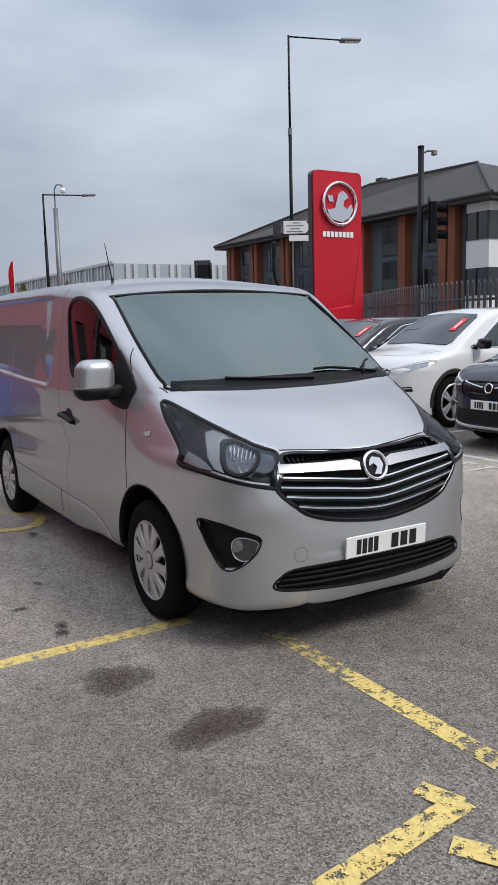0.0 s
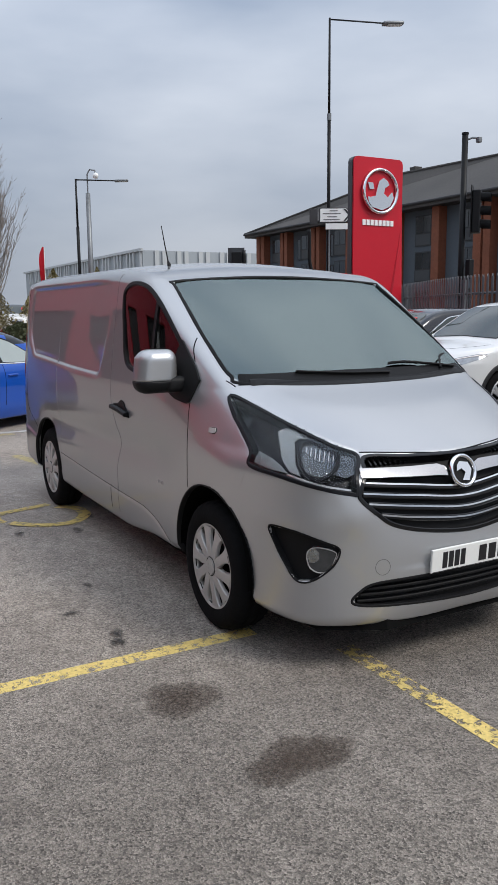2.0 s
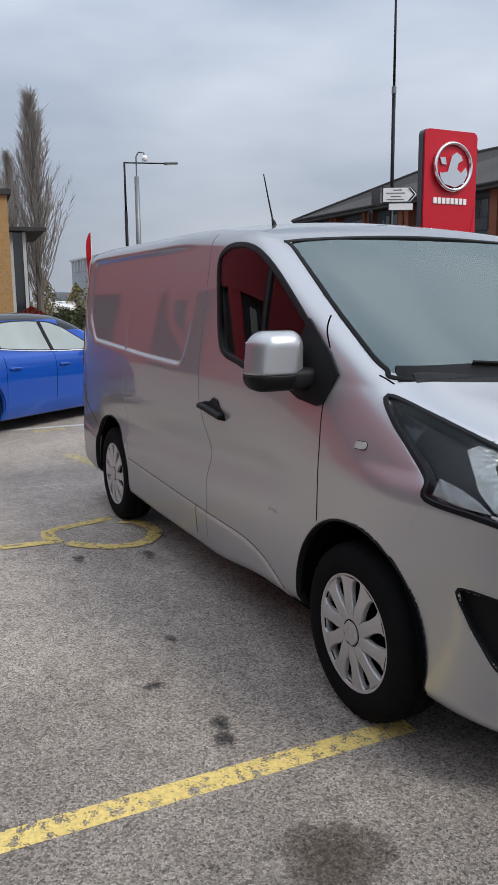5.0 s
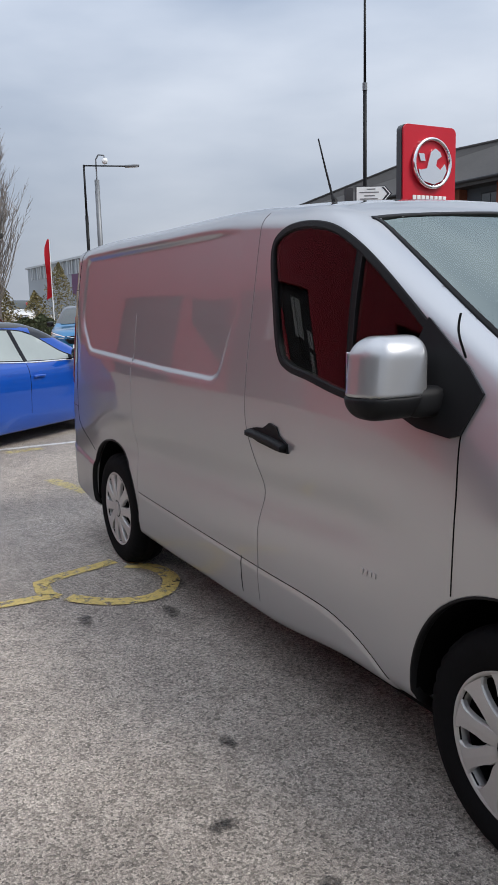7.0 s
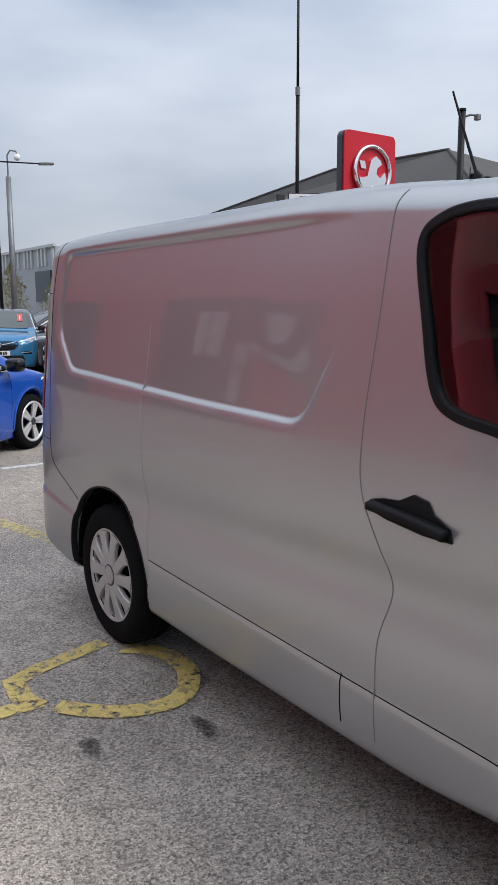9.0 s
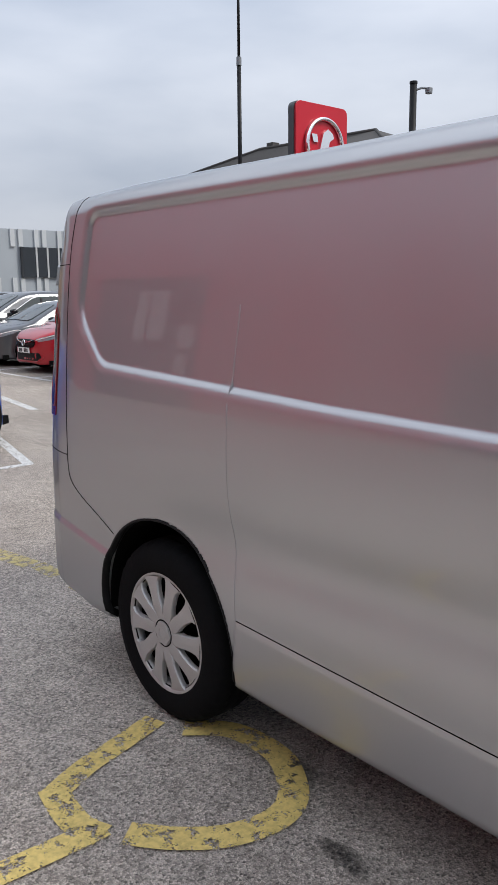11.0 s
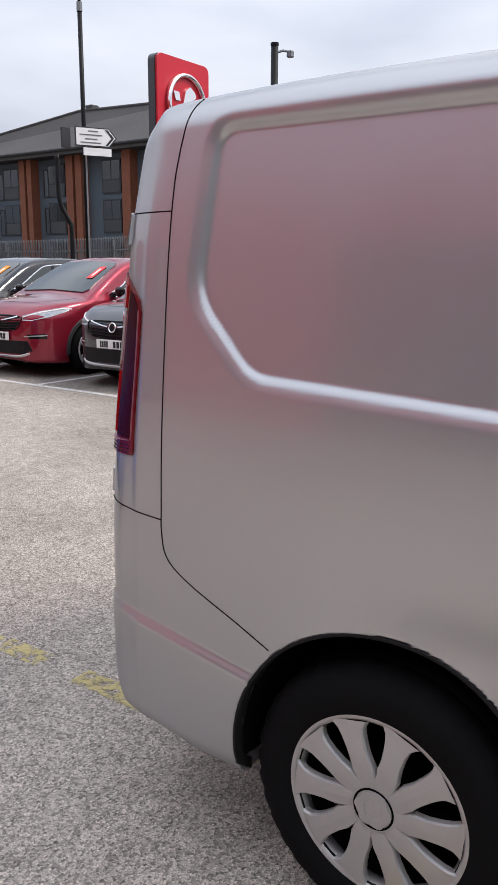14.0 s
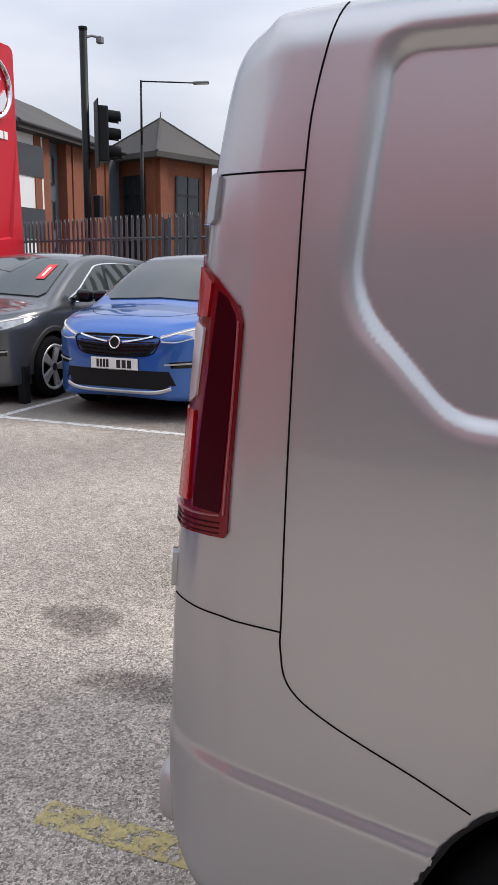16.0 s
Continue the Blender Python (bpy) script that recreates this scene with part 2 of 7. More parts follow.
def prism(pts, lift, bevel=0.0):
    bm = bmesh.new()
    add_prism(bm, pts, lift)
    bmesh.ops.recalc_face_normals(bm, faces=bm.faces)
    if bevel:
        bmesh.ops.bevel(bm, geom=list(bm.edges), offset=bevel, segments=2, affect="EDGES", profile=0.5)
    return bm


def add_tube(bm, pts, radius, sides=10, taper=None):
    """A round bar along points; taper: radius at the end."""
    rings = []
    n = len(pts)
    for i, p in enumerate(pts):
        p = Vector(p)
        d = (Vector(pts[min(i + 1, n - 1)]) - Vector(pts[max(i - 1, 0)])).normalized()
        u = d.orthogonal().normalized() if not rings else (rings[-1][1] - d * rings[-1][1].dot(d)).normalized()
        w = d.cross(u)
        r = radius if taper is None else radius + (taper - radius) * i / (n - 1)
        rings.append(([bm.verts.new(p + r * (math.cos(a) * u + math.sin(a) * w)) for a in [2 * math.pi * k / sides for k in range(sides)]], u))
    for (a, _), (b, _) in zip(rings, rings[1:]):
        for k in range(sides):
            bm.faces.new((a[k], a[(k + 1) % sides], b[(k + 1) % sides], b[k]))
    bm.faces.new(rings[0][0][::-1])
    bm.faces.new(rings[-1][0])
    return bm


def tube(pts, radius, sides=10, taper=None):
    return add_tube(bmesh.new(), pts, radius, sides, taper)


def spin_profile(profile, sides=48, closed=True):
    """Turn a profile of (radius, y) round the y axis."""
    bm = bmesh.new()
    rings = [[bm.verts.new((r * math.cos(a), y, r * math.sin(a))) for a in [2 * math.pi * k / sides for k in range(sides)]] for r, y in profile]
    pairs = list(zip(rings, rings[1:])) + ([(rings[-1], rings[0])] if closed else [])
    for a, b in pairs:
        for k in range(sides):
            bm.faces.new((a[k], a[(k + 1) % sides], b[(k + 1) % sides], b[k]))
    bmesh.ops.recalc_face_normals(bm, faces=bm.faces)
    return bm


def spline(pts, n=8, closed=False):
    """A smooth curve through the points."""
    p = np.array(pts, float)
    out = []
    m = len(p)
    for i in range(m if closed else m - 1):
        if closed:
            a, b, c, d = p[(i - 1) % m], p[i], p[(i + 1) % m], p[(i + 2) % m]
        else:
            a, b, c, d = p[max(i - 1, 0)], p[i], p[i + 1], p[min(i + 2, m - 1)]
        for t in np.linspace(0, 1, n, endpoint=False):
            out.append(0.5 * ((2 * b) + (c - a) * t + (2 * a - 5 * b + 4 * c - d) * t * t + (3 * b - a - 3 * c + d) * t ** 3))
    if not closed:
        out.append(p[-1])
    return np.array(out)


class Outline:
    """Signed distance to a closed outline (negative inside), kept as a table."""

    def __init__(self, pts, pad=0.6, res=0.01):
        p = np.array(pts, np.float64)
        self.lo, self.res = p.min(0) - pad, res
        hi = p.max(0) + pad
        nu, nv = (np.ceil((hi - self.lo) / res)).astype(int) + 1
        u = self.lo[0] + res * np.arange(nu)
        v = self.lo[1] + res * np.arange(nv)
        U, V = np.meshgrid(u, v, indexing="ij")
        d2 = np.full(U.shape, 1e9)
        inside = np.zeros(U.shape, bool)
        q = np.roll(p, -1, 0)
        for (ax, ay), (bx, by) in zip(p, q):
            ex, ey = bx - ax, by - ay
            L = ex * ex + ey * ey
            if L < 1e-12:
                continue
            t = np.clip(((U - ax) * ex + (V - ay) * ey) / L, 0, 1)
            d2 = np.minimum(d2, (U - ax - t * ex) ** 2 + (V - ay - t * ey) ** 2)
            if by != ay:
                cross = ((ay > V) != (by > V)) & (U < ax + (V - ay) * ex / ey)
                inside ^= cross
        self.t = (np.sqrt(d2) * np.where(inside, -1, 1)).astype(np.float32)

    def __call__(self, u, v):
        a = (np.asarray(u, np.float32) - self.lo[0]) / self.res
        b = (np.asarray(v, np.float32) - self.lo[1]) / self.res
        a = np.clip(a, 0, self.t.shape[0] - 1.001)
        b = np.clip(b, 0, self.t.shape[1] - 1.001)
        a, b = np.broadcast_arrays(a, b)
        i, j = a.astype(np.int32), b.astype(np.int32)
        fa, fb = a - i, b - j
        t = self.t
        return (t[i, j] * (1 - fa) + t[i + 1, j] * fa) * (1 - fb) + (t[i, j + 1] * (1 - fa) + t[i + 1, j + 1] * fa) * fb


def both(a, b, r):
    """What lies in both shapes, with the edge rounded to radius r."""
    return np.minimum(np.maximum(a, b), -r) + np.sqrt(np.maximum(a + r, 0) ** 2 + np.maximum(b + r, 0) ** 2)


def surface(f, lo, hi, step, settle=3, fine=False):
    """Mesh of the zero surface of f(x, y, z) within a box."""
    ax = [np.arange(lo[k], hi[k] + step[k], step[k], dtype=np.float32) for k in range(3)]
    F = f(ax[0][:, None, None], ax[1][None, :, None], ax[2][None, None, :])
    S = F < 0
    n = [len(a) for a in ax]
    c = [k - 1 for k in n]
    acc = np.zeros((*c, 3), np.float32)
    cnt = np.zeros(c, np.float32)
    for d in range(3):
        for o1 in (0, 1):
            for o2 in (0, 1):
                off = [0, 0, 0]
                o = [k for k in range(3) if k != d]
                off[o[0]], off[o[1]] = o1, o2
                sl0 = tuple(slice(off[k], off[k] + c[k]) for k in range(3))
                off[d] = 1
                sl1 = tuple(slice(off[k], off[k] + c[k]) for k in range(3))
                ch = S[sl0] != S[sl1]
                w = np.nonzero(ch)
                a, b = F[sl0][w], F[sl1][w]
                t = a / (a - b)
                for k in range(3):
                    acc[w[0], w[1], w[2], k] += t if k == d else (o1 if k == o[0] else o2)
                cnt[w] += 1
    cells = np.nonzero(cnt)
    number = np.full(c, -1, np.int64)
    number[cells] = np.arange(len(cells[0]))
    P = np.stack([ax[k][cells[k]] + step[k] * acc[cells[0], cells[1], cells[2], k] / cnt[cells] for k in range(3)], 1).astype(np.float64)
    quads = []
    for d in range(3):
        o = [k for k in range(3) if k != d]
        sl0 = [slice(None)] * 3
        sl1 = [slice(None)] * 3
        sl0[d], sl1[d] = slice(0, n[d] - 1), slice(1, n[d])
        ch = S[tuple(sl0)] != S[tuple(sl1)]
        for k in o:
            e = [slice(None)] * 3
            e[k] = [0, n[k] - 1]
            ch[tuple(e)] = False
        w = np.stack(np.nonzero(ch), 1)
        flip = S[tuple(sl0)][tuple(w.T)]
        corner = []
        for s0, s1 in ((0, 0), (1, 0), (1, 1), (0, 1)):
            q = w.copy()
            q[:, o[0]] -= s0
            q[:, o[1]] -= s1
            corner.append(number[q[:, 0], q[:, 1], q[:, 2]])
        q = np.stack(corner, 1)
        if d == 1:
            flip = ~flip
        q = np.where(flip[:, None], q, q[:, ::-1])
        quads.append(q)
    quads = np.concatenate(quads)
    h = 0.003
    for _ in range(settle):
        v, g = gradient(f, P, h)
        s = np.clip(v / np.maximum((g ** 2).sum(1), 0.2), -0.01, 0.01)
        P = P - g * s[:, None]
    me = bpy.data.meshes.new("body")
    me.from_pydata(P.tolist(), [], quads.tolist())
    me.update()
    if fine:
        # shade by the form itself, not by the facets
        _, g = gradient(f, P, 0.008)
        g /= np.maximum(np.linalg.norm(g, axis=1), 1e-6)[:, None]
        me.shade_smooth()
        me.normals_split_custom_set_from_vertices(g.tolist())
    return me


def gradient(f, P, h=0.003):
    x, y, z = P[:, 0], P[:, 1], P[:, 2]
    g = np.stack([f(x + h, y, z) - f(x - h, y, z), f(x, y + h, z) - f(x, y - h, z), f(x, y, z + h) - f(x, y, z - h)], 1) / (2 * h)
    return f(x, y, z), g


def onto(f, P, axis, start, way, length=1.2):
    """Move points along an axis until they meet the surface of f, coming from outside."""
    P = np.array(P, float)
    found = np.full(len(P), np.nan)
    steps = np.linspace(0, length, 241)
    for s in steps:
        Q = P.copy()
        Q[:, axis] = start + way * s
        v = f(Q[:, 0], Q[:, 1], Q[:, 2])
        hit = (v < 0) & np.isnan(found)
        found[hit] = s
    found = np.where(np.isnan(found), length, found)
    a, b = found - steps[1], found
    for _ in range(12):
        m = (a + b) / 2
        Q = P.copy()
        Q[:, axis] = start + way * m
        v = f(Q[:, 0], Q[:, 1], Q[:, 2])
        a, b = np.where(v < 0, a, m), np.where(v < 0, m, b)
    P[:, axis] = start + way * b
    return P

# ---- the van's form: x ahead from the front axle, y to its left, z up ----
def van_form():
    prof = spline([(-3.88, 0.36), (-3.975, 0.46), (-4.0, 0.62), (-3.985, 0.9), (-3.945, 1.4), (-3.915, 1.70), (-3.88, 1.86), (-3.80, 1.925), (-3.66, 1.948), (-3.0, 1.965), (-2.0, 1.97), (-1.45, 1.957), (-1.1, 1.918), (-0.93, 1.876), (-0.79, 1.812), (-0.5, 1.638), (0.0, 1.332), (0.14, 1.247),
                   (0.4, 1.15), (0.62, 1.045), (0.75, 0.955), (0.82, 0.875), (0.87, 0.76), (0.90, 0.65), (0.925, 0.55), (0.935, 0.47), (0.935, 0.40), (0.92, 0.31), (0.875, 0.235)], 6)
    prof = np.vstack([prof, [(0.7, 0.225), (0.36, 0.26), (0.3, 0.31), (-3.6, 0.318)]])
    sec = spline([(0.90, 0.2), (0.915, 0.30), (0.93, 0.42), (0.942, 0.62), (0.947, 0.85), (0.944, 1.05), (0.928, 1.25), (0.896, 1.55), (0.862, 1.80), (0.845, 1.92), (0.80, 2.2)], 5)
    sec = np.vstack([sec, [(-1.0, 2.2), (-1.0, 0.2)]])
    half = spline([(-4.01, 0.0), (-4.004, 0.5), (-3.985, 0.745), (-3.942, 0.858), (-3.882, 0.912), (-3.81, 0.933), (-3.70, 0.944), (-3.0, 0.95), (-1.0, 0.95), (-0.3, 0.945), (0.1, 0.925), (0.35, 0.885), (0.55, 0.835), (0.70, 0.755), (0.80, 0.63), (0.87, 0.45), (0.915, 0.22), (0.935, 0.0)], 6)
    plan = np.vstack([half, half[::-1] * (1, -1)])
    return Outline(prof), Outline(sec), Outline(plan)


VAN_PROFILE, VAN_SECTION, VAN_PLAN = van_form()


def rounded(corners, n=8):
    """A closed outline from (x, z, radius) corners, with each corner rounded."""
    out = []
    m = len(corners)
    for k in range(m):
        p = np.array(corners[k][:2])
        a, b = np.array(corners[k - 1][:2]) - p, np.array(corners[(k + 1) % m][:2]) - p
        a, b = a / np.linalg.norm(a), b / np.linalg.norm(b)
        half = math.acos(float(np.clip(a @ b, -1, 1))) / 2
        cut = corners[k][2] / math.tan(half)
        p0, p1 = p + a * cut, p + b * cut
        for t in np.linspace(0, 1, n):
            out.append((1 - t) ** 2 * p0 + 2 * t * (1 - t) * p + t * t * p1)
    return np.array(out)


RECESS = Outline(rounded([(-3.580, 1.830, 0.06), (-3.614, 1.455, 0.16), (-3.445, 1.277, 0.12), (-2.3, 1.226, 0.3), (-1.68, 1.211, 0.12), (-1.50, 1.50, 0.2), (-1.50, 1.825, 0.06)]), 0.6, 0.004)
WINDOW_LINE = spline([(-1.25, 1.72), (-1.19, 1.783), (-1.06, 1.80), (-0.90, 1.778), (-0.76, 1.715), (-0.61, 1.615), (-0.42, 1.465), (-0.285, 1.345), (-0.27, 1.21), (-0.5, 1.205), (-0.757, 1.236), (-0.95, 1.275), (-1.09, 1.303), (-1.155, 1.36), (-1.205, 1.53)], 4, True)
DOOR_WINDOW = Outline(WINDOW_LINE)
SCREEN_EDGE = [(-0.735, 1.268), (-0.36, 1.262), (0.0, 1.262), (0.36, 1.262), (0.735, 1.268), (0.765, 1.30), (0.775, 1.36), (0.77, 1.55), (0.742, 1.77), (0.722, 1.802), (0.36, 1.828), (0.0, 1.838), (-0.36, 1.828), (-0.722, 1.802), (-0.742, 1.77), (-0.77, 1.55), (-0.775, 1.36), (-0.765, 1.30)]
SCREEN = Outline(SCREEN_EDGE)


def smooth_step(a, b, v):
    t = np.clip((v - a) / (b - a), 0, 1)
    return t * t * (3 - 2 * t)


SILL_LINE = np.array([(-3.5, 0.30), (-2.70, 0.30), (-2.66, 0.525), (-2.0, 0.50), (-1.32, 0.478), (-0.9, 0.468), (-0.72, 0.44), (-0.60, 0.395), (-0.50, 0.336), (-0.45, 0.26), (1.0, 0.2)])
LAMP_WAY = np.array((math.cos(radians(-48)), math.sin(radians(-48)), 0.0))
LAMP_SIDE = np.array((math.sin(radians(48)), math.cos(radians(48)), 0.0))
HEADLAMP_EDGE = [(0.03, -0.78, 1.215), (0.19, -0.715, 1.165), (0.41, -0.63, 1.083), (0.58, -0.54, 1.012), (0.672, -0.484, 0.977), (0.74, -0.525, 0.905), (0.80, -0.577, 0.835), (0.785, -0.605, 0.836), (0.70, -0.735, 0.866), (0.54, -0.827, 0.898), (0.36, -0.875, 0.920), (0.336, -0.855, 0.98), (0.22, -0.835, 1.064), (0.11, -0.818, 1.139)]
HEADLAMP = Outline([(float(np.dot(p, LAMP_SIDE)), p[2]) for p in HEADLAMP_EDGE])
GRILLE_EDGE = [(-0.462, 0.972), (-0.25, 0.962), (0.0, 0.955), (0.25, 0.962), (0.462, 0.972), (0.52, 0.92), (0.572, 0.835), (0.565, 0.80), (0.50, 0.74), (0.42, 0.685), (0.25, 0.642), (0.0, 0.618), (-0.25, 0.642), (-0.42, 0.685), (-0.50, 0.74), (-0.565, 0.80), (-0.572, 0.835), (-0.52, 0.92)]
GRILLE = Outline(GRILLE_EDGE)
INTAKE_EDGE = [(-0.60, 0.335), (-0.575, 0.395), (-0.49, 0.43), (-0.23, 0.442), (0.0, 0.444), (0.23, 0.442), (0.49, 0.43), (0.575, 0.395), (0.60, 0.335), (0.40, 0.318), (0.0, 0.305), (-0.40, 0.318)]
INTAKE = Outline(INTAKE_EDGE)
FOG_EDGE = [(0.50, -0.85, 0.662), (0.63, -0.79, 0.657), (0.735, -0.705, 0.62), (0.775, -0.65, 0.588), (0.76, -0.675, 0.51), (0.70, -0.745, 0.437), (0.635, -0.79, 0.428), (0.58, -0.82, 0.50), (0.53, -0.84, 0.58)]
FOG = Outline([(float(np.dot(p, LAMP_SIDE)), p[2]) for p in FOG_EDGE])


def van_skin(x, y, z, recess=True):
    """The outer skin, whole, with no openings."""
    ya = np.abs(y)
    zz = np.maximum(z - 0.88, 0)
    shear = 1.62 * zz - 0.32 * np.maximum(z - 1.24, 0)
    shear = shear * smooth_step(0.84, 1.0, z)
    xs = x + shear * smooth_step(-2.2, -0.9, x)
    crown = (0.040 + 0.018 * smooth_step(-3.6, -2.2, x) - 0.040 * smooth_step(-1.3, -0.7, x)) * (y / 0.8) ** 2
    a = VAN_PROFILE(x, z + crown)
    side = VAN_SECTION(ya, z)
    b = VAN_PLAN(xs, ya) * (0.75 + 0.25 * smooth_step(1.3, 0.8, z))
    b = b + (0.056 * smooth_step(0.72, 1.85, z) + 0.026 * smooth_step(1.55, 1.92, z)) * smooth_step(-3.6, -3.85, x)
    if recess:
        d = RECESS(x, z)
        far = smooth_step(0.3, 0.6, ya)
        side = side + (0.011 * smooth_step(0.004, -0.012, d) + 0.008 * smooth_step(0.032, -0.004, d)) * far * smooth_step(-1.42, -2.0, x - 1.3 * np.clip(1.45 - z, 0, 0.3))
        # hollow along the flank, sill and bumper steps
        flank = smooth_step(-3.35, -2.9, x) * smooth_step(-0.25, -0.7, x)
        side = side + 0.030 * np.exp(-((z - 0.78 - 0.03 * (x + 2)) / 0.12) ** 2) * flank * far
        sill = np.interp(x, SILL_LINE[:, 0], SILL_LINE[:, 1])
        side = side - 0.008 * smooth_step(0.006, -0.022, z - sill) * far
        bumper = 0.641 - 0.152 * (x + 3.862)
        step = 0.018 * smooth_step(0.002, -0.024, z - bumper) * smooth_step(-3.25, -3.35, x)
        side, b = side - step * far, b - 0.35 * step
        a = a - 0.012 * smooth_step(0.50, 0.47, z) * smooth_step(0.2, 0.5, x)
        # the cheek over the fog lamp
        b = b - 0.007 * np.exp(-((z - 0.72 + 0.10 * (ya - 0.6)) / 0.07) ** 2) * smooth_step(0.25, 0.5, x) * smooth_step(0.45, 0.65, ya)
    return both(both(b, side, 0.03), a, 0.07)


def pocket(skin, outline, depth):
    return np.maximum(outline, -(skin + depth))


def lamp_side(x, y):
    return x * LAMP_SIDE[0] + (-np.abs(y)) * LAMP_SIDE[1]


def wheel_arch(x, y, z, cx):
    d = np.sqrt((x - cx) ** 2 + ((z - 0.36) * np.where(z > 0.36, 0.985, 0.9)) ** 2) - 0.39
    return np.maximum(d, 0.55 - np.abs(y))


def van_body(x, y, z):
    """The skin with wheel arches, lamp pockets, cab space and window openings."""
    skin = van_skin(x, y, z)
    f = np.maximum(skin, -wheel_arch(x, y, z, 0.0))
    f = np.maximum(f, -wheel_arch(x, y, z, -3.078))
    inner = np.maximum(np.maximum(van_skin(x, y, z, False) + 0.05, np.maximum(-1.40 - x, 0.70 - z)), x - 0.05)
    f = np.maximum(f, -inner)
    f = np.maximum(f, -np.maximum(DOOR_WINDOW(x, z) + 0.004, 0.6 - np.abs(y)))
    f = np.maximum(f, -np.maximum(np.maximum(SCREEN(y, z) + 0.003, -1.25 - x), 1.2 - z))
    nose = 0.0 - x
    f = np.maximum(f, -np.maximum(pocket(skin, HEADLAMP(lamp_side(x, y), z), 0.07), nose))
    f = np.maximum(f, -np.maximum(pocket(skin, FOG(lamp_side(x, y), z), 0.035), nose))
    f = np.maximum(f, -np.maximum(pocket(skin, GRILLE(y, z), 0.05), nose + 0.4))
    f = np.maximum(f, -np.maximum(pocket(skin, INTAKE(y, z), 0.04), nose + 0.4))
    return f


# ---- end of the form ----

# ---- ground ----
def ground_sheet():
    bm = bmesh.new()
    bmesh.ops.create_grid(bm, x_segments=2, y_segments=2, size=1500)
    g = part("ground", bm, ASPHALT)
    tagged(g, "worn grey tarmac of a dealer's car park", "ground", kind="structure")


ground_sheet()


STRIPES = []


def stripe(name, x0, y0, x1, y1, width, mat, label="worn painted bay line on the tarmac"):
    a, b = Vector((x0, y0, 0)), Vector((x1, y1, 0))
    d = (b - a).normalized()
    n = Vector((-d.y, d.x, 0)) * width / 2
    bm = bmesh.new()
    STRIPES.append(name)
    vs = [bm.verts.new((*p.xy, 0.0015 + 0.0004 * (len(STRIPES) % 6))) for p in (a - n, b - n, b + n, a + n)]
    bm.faces.new(vs)
    return tagged(part(name, bm, mat), label, "road marking", kind="structure")


stripe("bay_line", -4.98, -0.497, -4.73, -0.495, 0.10, YELLOW_OLD)
stripe("bay_line", -4.53, -0.492, -2.9, -0.49, 0.10, YELLOW_OLD)
stripe("bay_line", 0.55, -0.46, 1.18, -0.452, 0.10, YELLOW_THIN)
stripe("bay_line", 1.18, -0.452, 1.86, -0.443, 0.10, YELLOW)
stripe("bay_line", 1.86, -0.443, 2.15, -0.44, 0.10, YELLOW_THIN)
stripe("bay_line", 0.14, -3.2, 0.15, -0.75, 0.10, YELLOW)
stripe("bay_line", -30.0, 4.28, 2.0, 4.28, 0.09, WHITE_LINE)
for k in range(-9, 4):
    stripe("bay_line", -8.42 + 2.14 * k, 4.3, -8.5 + 2.14 * k, 9.2, 0.09, WHITE_LINE)
stripe("bay_line", -7.58, -6.5, -7.60, 0.70, 0.10, WHITE_LINE)
stripe("bay_line", -7.56, 0.70, -9.6, 1.18, 0.10, WHITE_LINE)
stripe("bay_line", -10.85, 2.36, -12.6, 2.62, 0.12, WHITE_LINE)
stripe("bay_line", -7.36, -0.72, -7.42, -0.30, 0.16, YELLOW_OLD)
stripe("bay_line", -5.7, -0.66, -5.0, -0.52, 0.13, YELLOW_OLD)


def blob_outline(cx, cy, rx, ry, seed, n=40, rough=0.16):
    rnd = random.Random(seed)
    ph = [rnd.uniform(0, 6.28) for _ in range(4)]
    pts = []
    for k in range(n):
        a = 2 * math.pi * k / n
        r = 1 + rough * (math.sin(2 * a + ph[0]) * 0.5 + math.sin(3 * a + ph[1]) * 0.6 + math.sin(5 * a + ph[2]) * 0.4 + math.sin(9 * a + ph[3]) * 0.25)
        pts.append((cx + rx * r * math.cos(a), cy + ry * r * math.sin(a)))
    return pts


